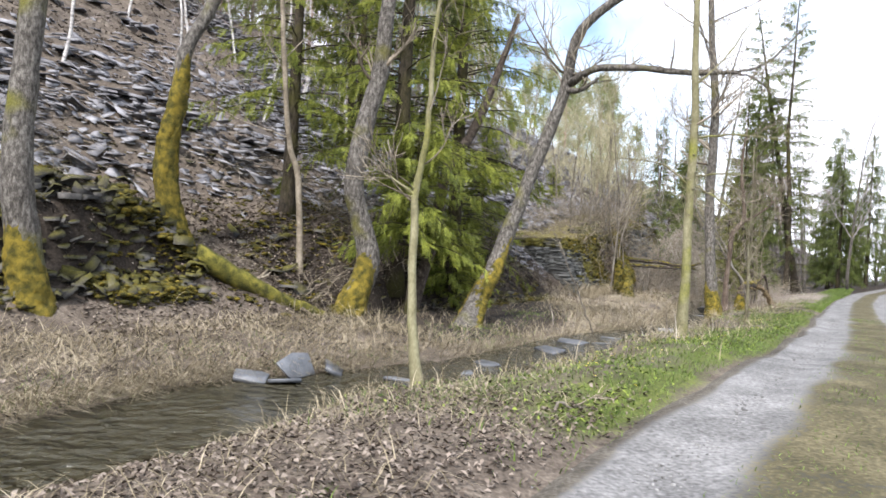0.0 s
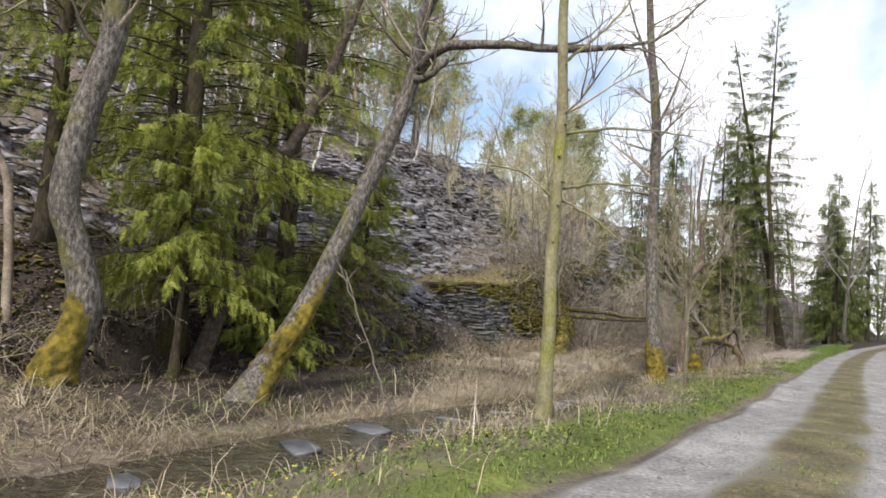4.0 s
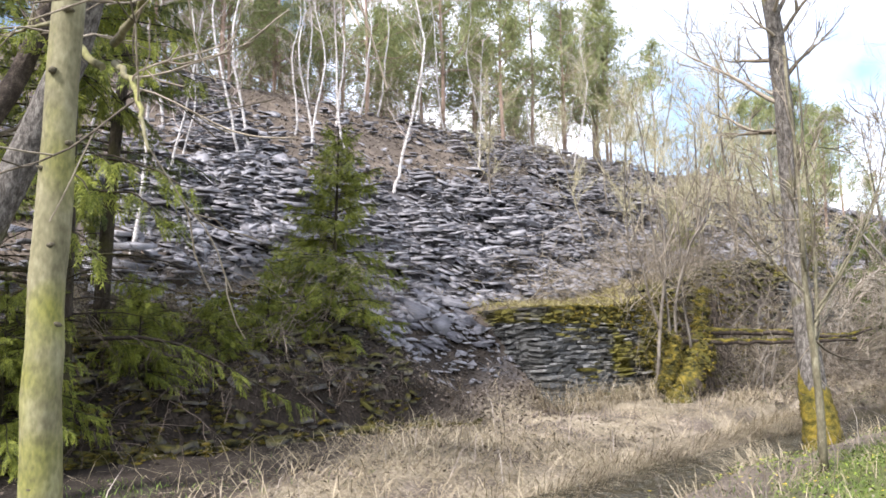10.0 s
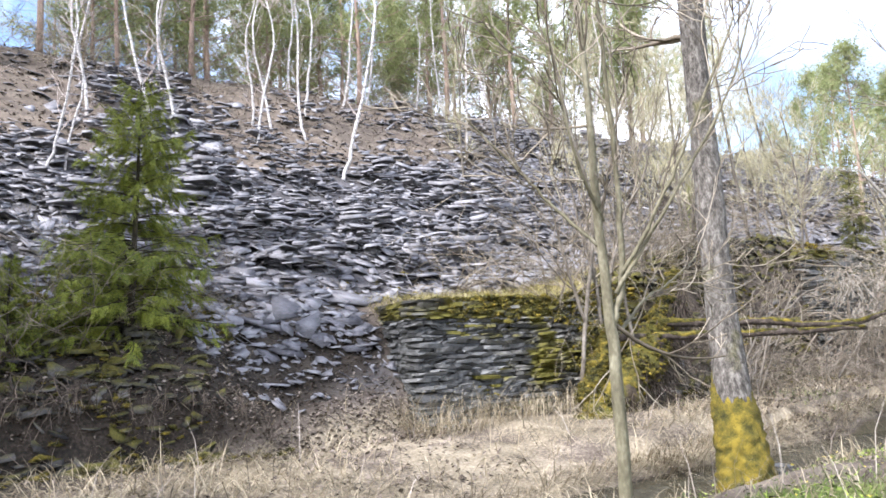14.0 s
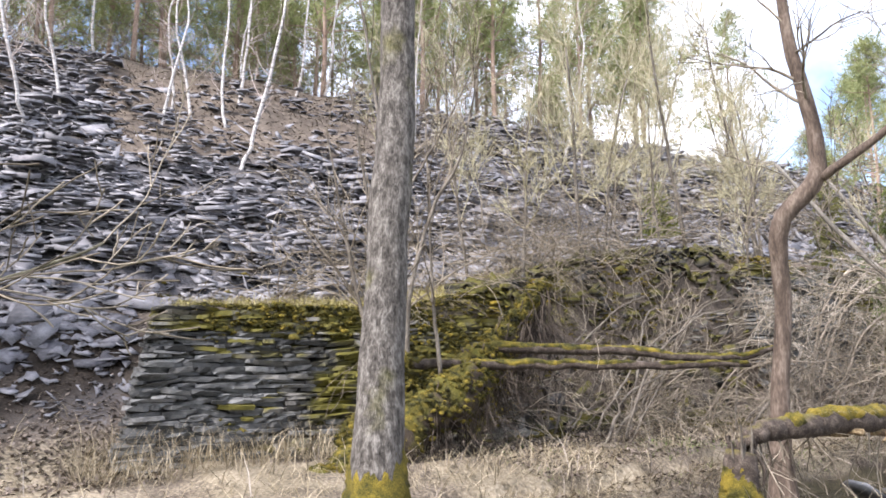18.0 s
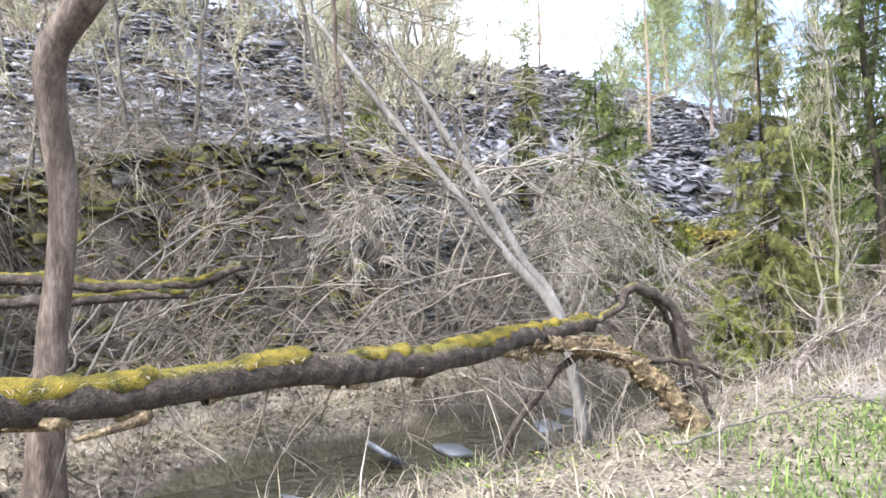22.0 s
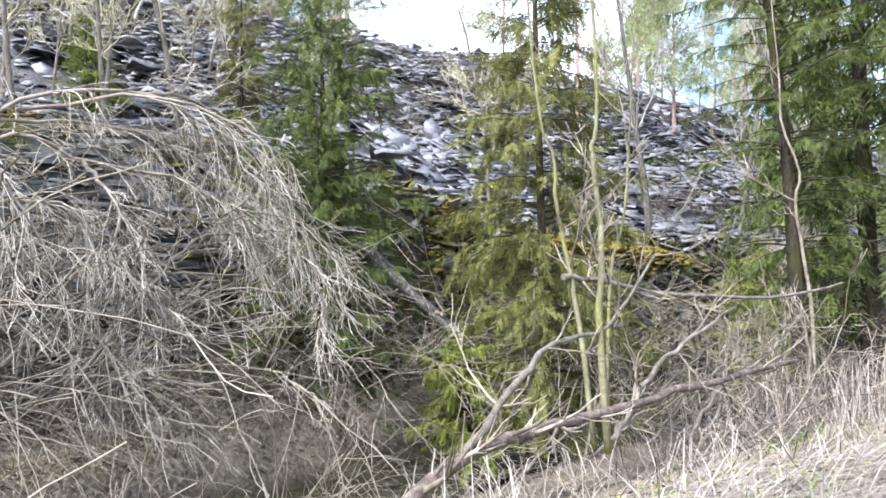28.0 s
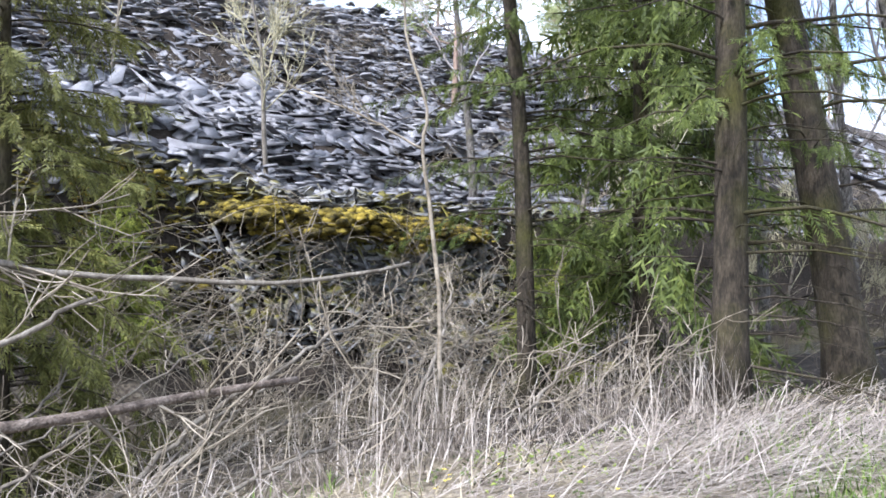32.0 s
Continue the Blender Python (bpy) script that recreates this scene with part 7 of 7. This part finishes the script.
s, n = scatter(gr, 90000, 3, 48, 0.8, 4.6, verge)
parts_.append(blades(s, n, 0.085, 0.004, 0.5, gr, 0.5))
s, n = scatter(gr, 7000, 26, 37, 5.8, 7.9, lambda s, n: near_stream(s, n) * (n > stream_n(s)) * np.clip(1.5 * fractal(s, n, 1.3, 51) - 0.1, 0, 1))
parts_.append(blades(s, n, 0.09, 0.0045, 0.6, gr, 0.5))
s, n = scatter(gr, 9000, 0, 60, -5, -1.8)
parts_.append(blades(s, n, 0.12, 0.005, 0.5, gr, 0.5))
s, n = scatter(gr, 16000, 46, 75, 1.5, 3.2)
parts_.append(blades(s, n, 0.12, 0.007, 0.5, gr, 0.5))
s, n = scatter(gr, 30000, 0, 26, -1, 1.5, lambda s, n: np.exp(-((n - path_edge(s) + 1.28) / 0.42) ** 4) * np.clip(0.5 + 0.6 * fractal(s, n, 2.0, 43), 0, 1))
parts_.append(blades(s, n, 0.05, 0.003, 0.8, gr, 0.5, track_z(s) + 0.01))
s, n = scatter(gr, 9000, 3, 18, 4.4, 7.0, lambda s, n: near_stream(s, n) * (n > stream_n(s)) * np.clip(1.3 * fractal(s, n, 1.2, 53) + 0.15, 0, 1))
parts_.append(blades(s, n, 0.12, 0.0045, 0.7, gr, 0.5))
stuff("green_grass", parts_, m_grass, "short fresh green grass on the path's verge", "grass")
parts_ = []
s, n = scatter(gr, 2100, 38.0, 45.0, 3.9, 5.6, lambda s, n: (n < stream_n(s) - 0.6) * smooth(38.0, 40.5, s) * np.clip(0.2 + 1.2 * fractal(s, n, 1.6, 2), 0, 1))
parts_.append(blades(s, n, 0.8, 0.004, 0.3, gr, 0.3))
s, n = scatter(gr, 1000, 36.5, 45.0, 3.6, 5.6)
parts_.append(blades(s, n, 0.7, 0.004, 0.85, gr, 0.8))
s, n = scatter(gr, 260, 31, 37.5, 3.3, 4.8, lambda s, n: 0.5 + 0.5 * fractal(s, n, 1.2, 2))
parts_.append(blades(s, n, 0.6, 0.0045, 0.3, gr, 0.4))
s, n = scatter(gr, 500, 8, 32, 2.2, 4.6, lambda s, n: near_stream(s, n) * (0.3 + 0.4 * fractal(s, n, 1.0, 4)))
parts_.append(blades(s, n, 0.65, 0.0045, 0.4, gr, 0.4))
s, n = scatter(gr, 700, 9, 34, 5.0, 8.4, lambda s, n: near_stream(s, n) * 0.6 * (1 - duff_shade(s, n)))
parts_.append(blades(s, n, 0.6, 0.0045, 0.4, gr, 0.5))
s, n = scatter(gr, 19000, 33.5, 46.5, 2.1, 4.7, lambda s, n: smooth(path_edge(s) + 0.3, path_edge(s) + 0.8, n) * np.clip(0.35 + 1.2 * fractal(s, n, 1.0, 15), 0, 1) * (1 - 0.9 * smooth(3.8, 4.3, n)))
parts_.append(blades(s, n, 0.62, 0.0034, 1.45, gr, 0.16, z=height(s, n) + 0.1 * gr.uniform(0, 1, len(s)), dirs=math.atan2(-AX, AY) + 0.9 + 0.8 * fractal(s, n, 1.9, 71), swing=0.75))
stuff("dry_stalks", parts_, m_reed, "tall bleached dry stalks beside the brook", "stalks")

def leaves(rng, s, n, size, z=None):
    k = len(s)
    z = height(s, n) + rng.uniform(0.0, 0.03, k) if z is None else z
    a = rng.uniform(0, 6.3, k)
    u = np.stack([np.cos(a), np.sin(a), rng.normal(0, 0.35, k)], 1) * (size * rng.uniform(0.6, 1.4, k))[:, None]
    w = np.stack([-np.sin(a), np.cos(a), rng.normal(0, 0.35, k)], 1) * (size * 0.55 * rng.uniform(0.6, 1.4, k))[:, None]
    p = P3(s, n, z)
    V = np.stack([p - u, p + w + [0, 0, 0.01], p + u, p - w + [0, 0, 0.01]], 1).reshape(-1, 3)
    i = np.arange(k)[:, None] * 4
    return V, np.concatenate([i, i + 1, i + 2, i + 3], 1)
LV, LF, lb = [], [], 0
for k, s0, s1, n0, n1, kp in ((4200, 19.2, 22.6, 7.6, 11.0, lambda s, n: 0.25 + 0.65 * smooth(9.4, 8.4, n)), (19000, 0.5, 7.5, 1.2, 5.6, lambda s, n: near_stream(s, n) * smooth(path_edge(s), path_edge(s) + 0.4, n) * smooth(6.6, 4.8, s)), (16000, -2, 22, 5.5, 12, lambda s, n: near_stream(s, n) * 0.8 * (1 - 0.9 * duff_shade(s, n))), (9000, 9, 20, 8.2, 11, lambda s, n: 0.9 + 0 * s), (7000, 5.5, 10.5, 7.3, 11.5, lambda s, n: 0.9 + 0 * s), (7000, 9, 46, 1, 5, lambda s, n: near_stream(s, n) * smooth(path_edge(s), path_edge(s) + 0.4, n) * 0.6), (9000, 24, 38, 1.2, 5.5, lambda s, n: near_stream(s, n) * (n < stream_n(s)) * smooth(path_edge(s) + 0.2, path_edge(s) + 0.6, n)), (9000, 26, 38, 6, 8.8, lambda s, n: near_stream(s, n) * 0.9), (30000, 0, 40, 10, 27, lambda s, n: np.clip(1.1 - bare_slate(s, n), 0.1, 1))):
    s, n = scatter(gr, k, s0, s1, n0, n1, kp)
    v, f = leaves(gr, s, n, 0.022 if n1 < 5.8 else 0.032 if n1 < 13 else 0.05)
    LV.append(v), LF.append(f + lb)
    lb += len(v)
tagged(link_mesh("fallen_leaves", np.concatenate(LV), [np.concatenate(LF)], m_leaf), "brown fallen leaves covering the ground", "leaf litter", kind="stuff")

m_hay = mat("hay", [(0.15, 0.13, 0.045), (0.34, 0.3, 0.12), (0.5, 0.45, 0.22)], 1.5, 0.8, 0.0, 14, 0.5, island=0.2, trans=0.2)
s, n = scatter(gr, 30000, 22.6, 32, 9.0, 12.6, lambda s, n: smooth(wall_front(s) + 0.55, wall_front(s) + 0.9, n) * smooth(wall_front(s) + 3.2, wall_front(s) + 1.8, n) * np.clip(0.8 + 0.4 * fractal(s, n, 1.2, 5), 0, 1))
stuff("terrace_grass", [blades(s, n, 0.19, 0.004, 0.7, gr, 0.5)], m_hay, "yellowish grass on the terrace above the wall", "grass")

def flowers(rng, s, n):
    """Small yellow blossoms of six petals on short stalks."""
    k = len(s)
    p = P3(s, n, height(s, n) + rng.uniform(0.05, 0.11, k))
    a = np.arange(12) * np.pi / 6
    r = np.where(np.arange(12) % 2, 0.006, 0.019)
    ring = np.stack([np.cos(a) * r, np.sin(a) * r, np.where(np.arange(12) % 2, 0.0, 0.004)], 1)
    V = (p[:, None] + ring[None]).reshape(-1, 3)
    return V, np.arange(k)[:, None] * 12 + np.arange(12)[None]
s, n = scatter(gr, 900, 6, 42, 1.3, 4.2, lambda s, n: smooth(path_edge(s) + 0.2, path_edge(s) + 0.5, n) * near_stream(s, n) * np.clip(0.35 + fractal(s, n, 0.8, 17), 0, 1))
V, F = flowers(gr, s, n)
tagged(link_mesh("yellow_flowers", V, [F], mat("yellow_petal", [(0.6, 0.42, 0.01), (0.75, 0.58, 0.02), (0.8, 0.66, 0.05)], 9, 0.6, 0.0, 40, 0.4)), "small yellow flowers dotted over the green verge", "flowers", kind="stuff")

m_herb = mat("herb_leaf", [(0.04, 0.065, 0.012), (0.11, 0.16, 0.026), (0.25, 0.31, 0.055)], 4, 0.6, 0.0, 30, 0.5, island=0.3, trans=0.2)
s, n = scatter(gr, 30000, 4.5, 46, 1.0, 4.4, lambda s, n: near_stream(s, n) * (n < stream_n(s) - 0.5) * smooth(path_edge(s) + 0.08, path_edge(s) + 0.3, n) * np.clip(0.45 + 1.0 * fractal(s, n, 1.3, 41) - 0.3 * smooth(24, 28, s), 0, 1))
v, f = leaves(gr, s, n, 0.02, height(s, n) + gr.uniform(0.01, 0.08, len(s)))
tagged(link_mesh("herbs", v, [f], m_herb), "low leafy green herbs on the verge", "herbs", kind="stuff")

s, k = gr.uniform(1, 24, 5200), np.where(gr.uniform(0, 1, 5200) < 0.6, gr.normal(-0.5, 0.24, 5200), gr.normal(-2.2, 0.3, 5200))
sz = 0.0075 * gr.lognormal(0, 0.45, len(s))
v, f6, f4 = slabs(P3(s, path_edge(s) + k, track_z(s) - 0.032), sz, sz * gr.uniform(0.5, 1.0, len(s)), gr.uniform(0, 6.3, len(s)), gr.normal(0, 0.4, len(s)), gr)
tagged(link_mesh("gravel_stones", v, [f6, f4], mat("gravel_stone", [(0.09, 0.088, 0.085), (0.17, 0.167, 0.162), (0.28, 0.276, 0.27)], 8, 0.85, 0.2, 60, 0.5, island=0.3)), "loose grey gravel in the wheel tracks", "gravel", kind="stuff")
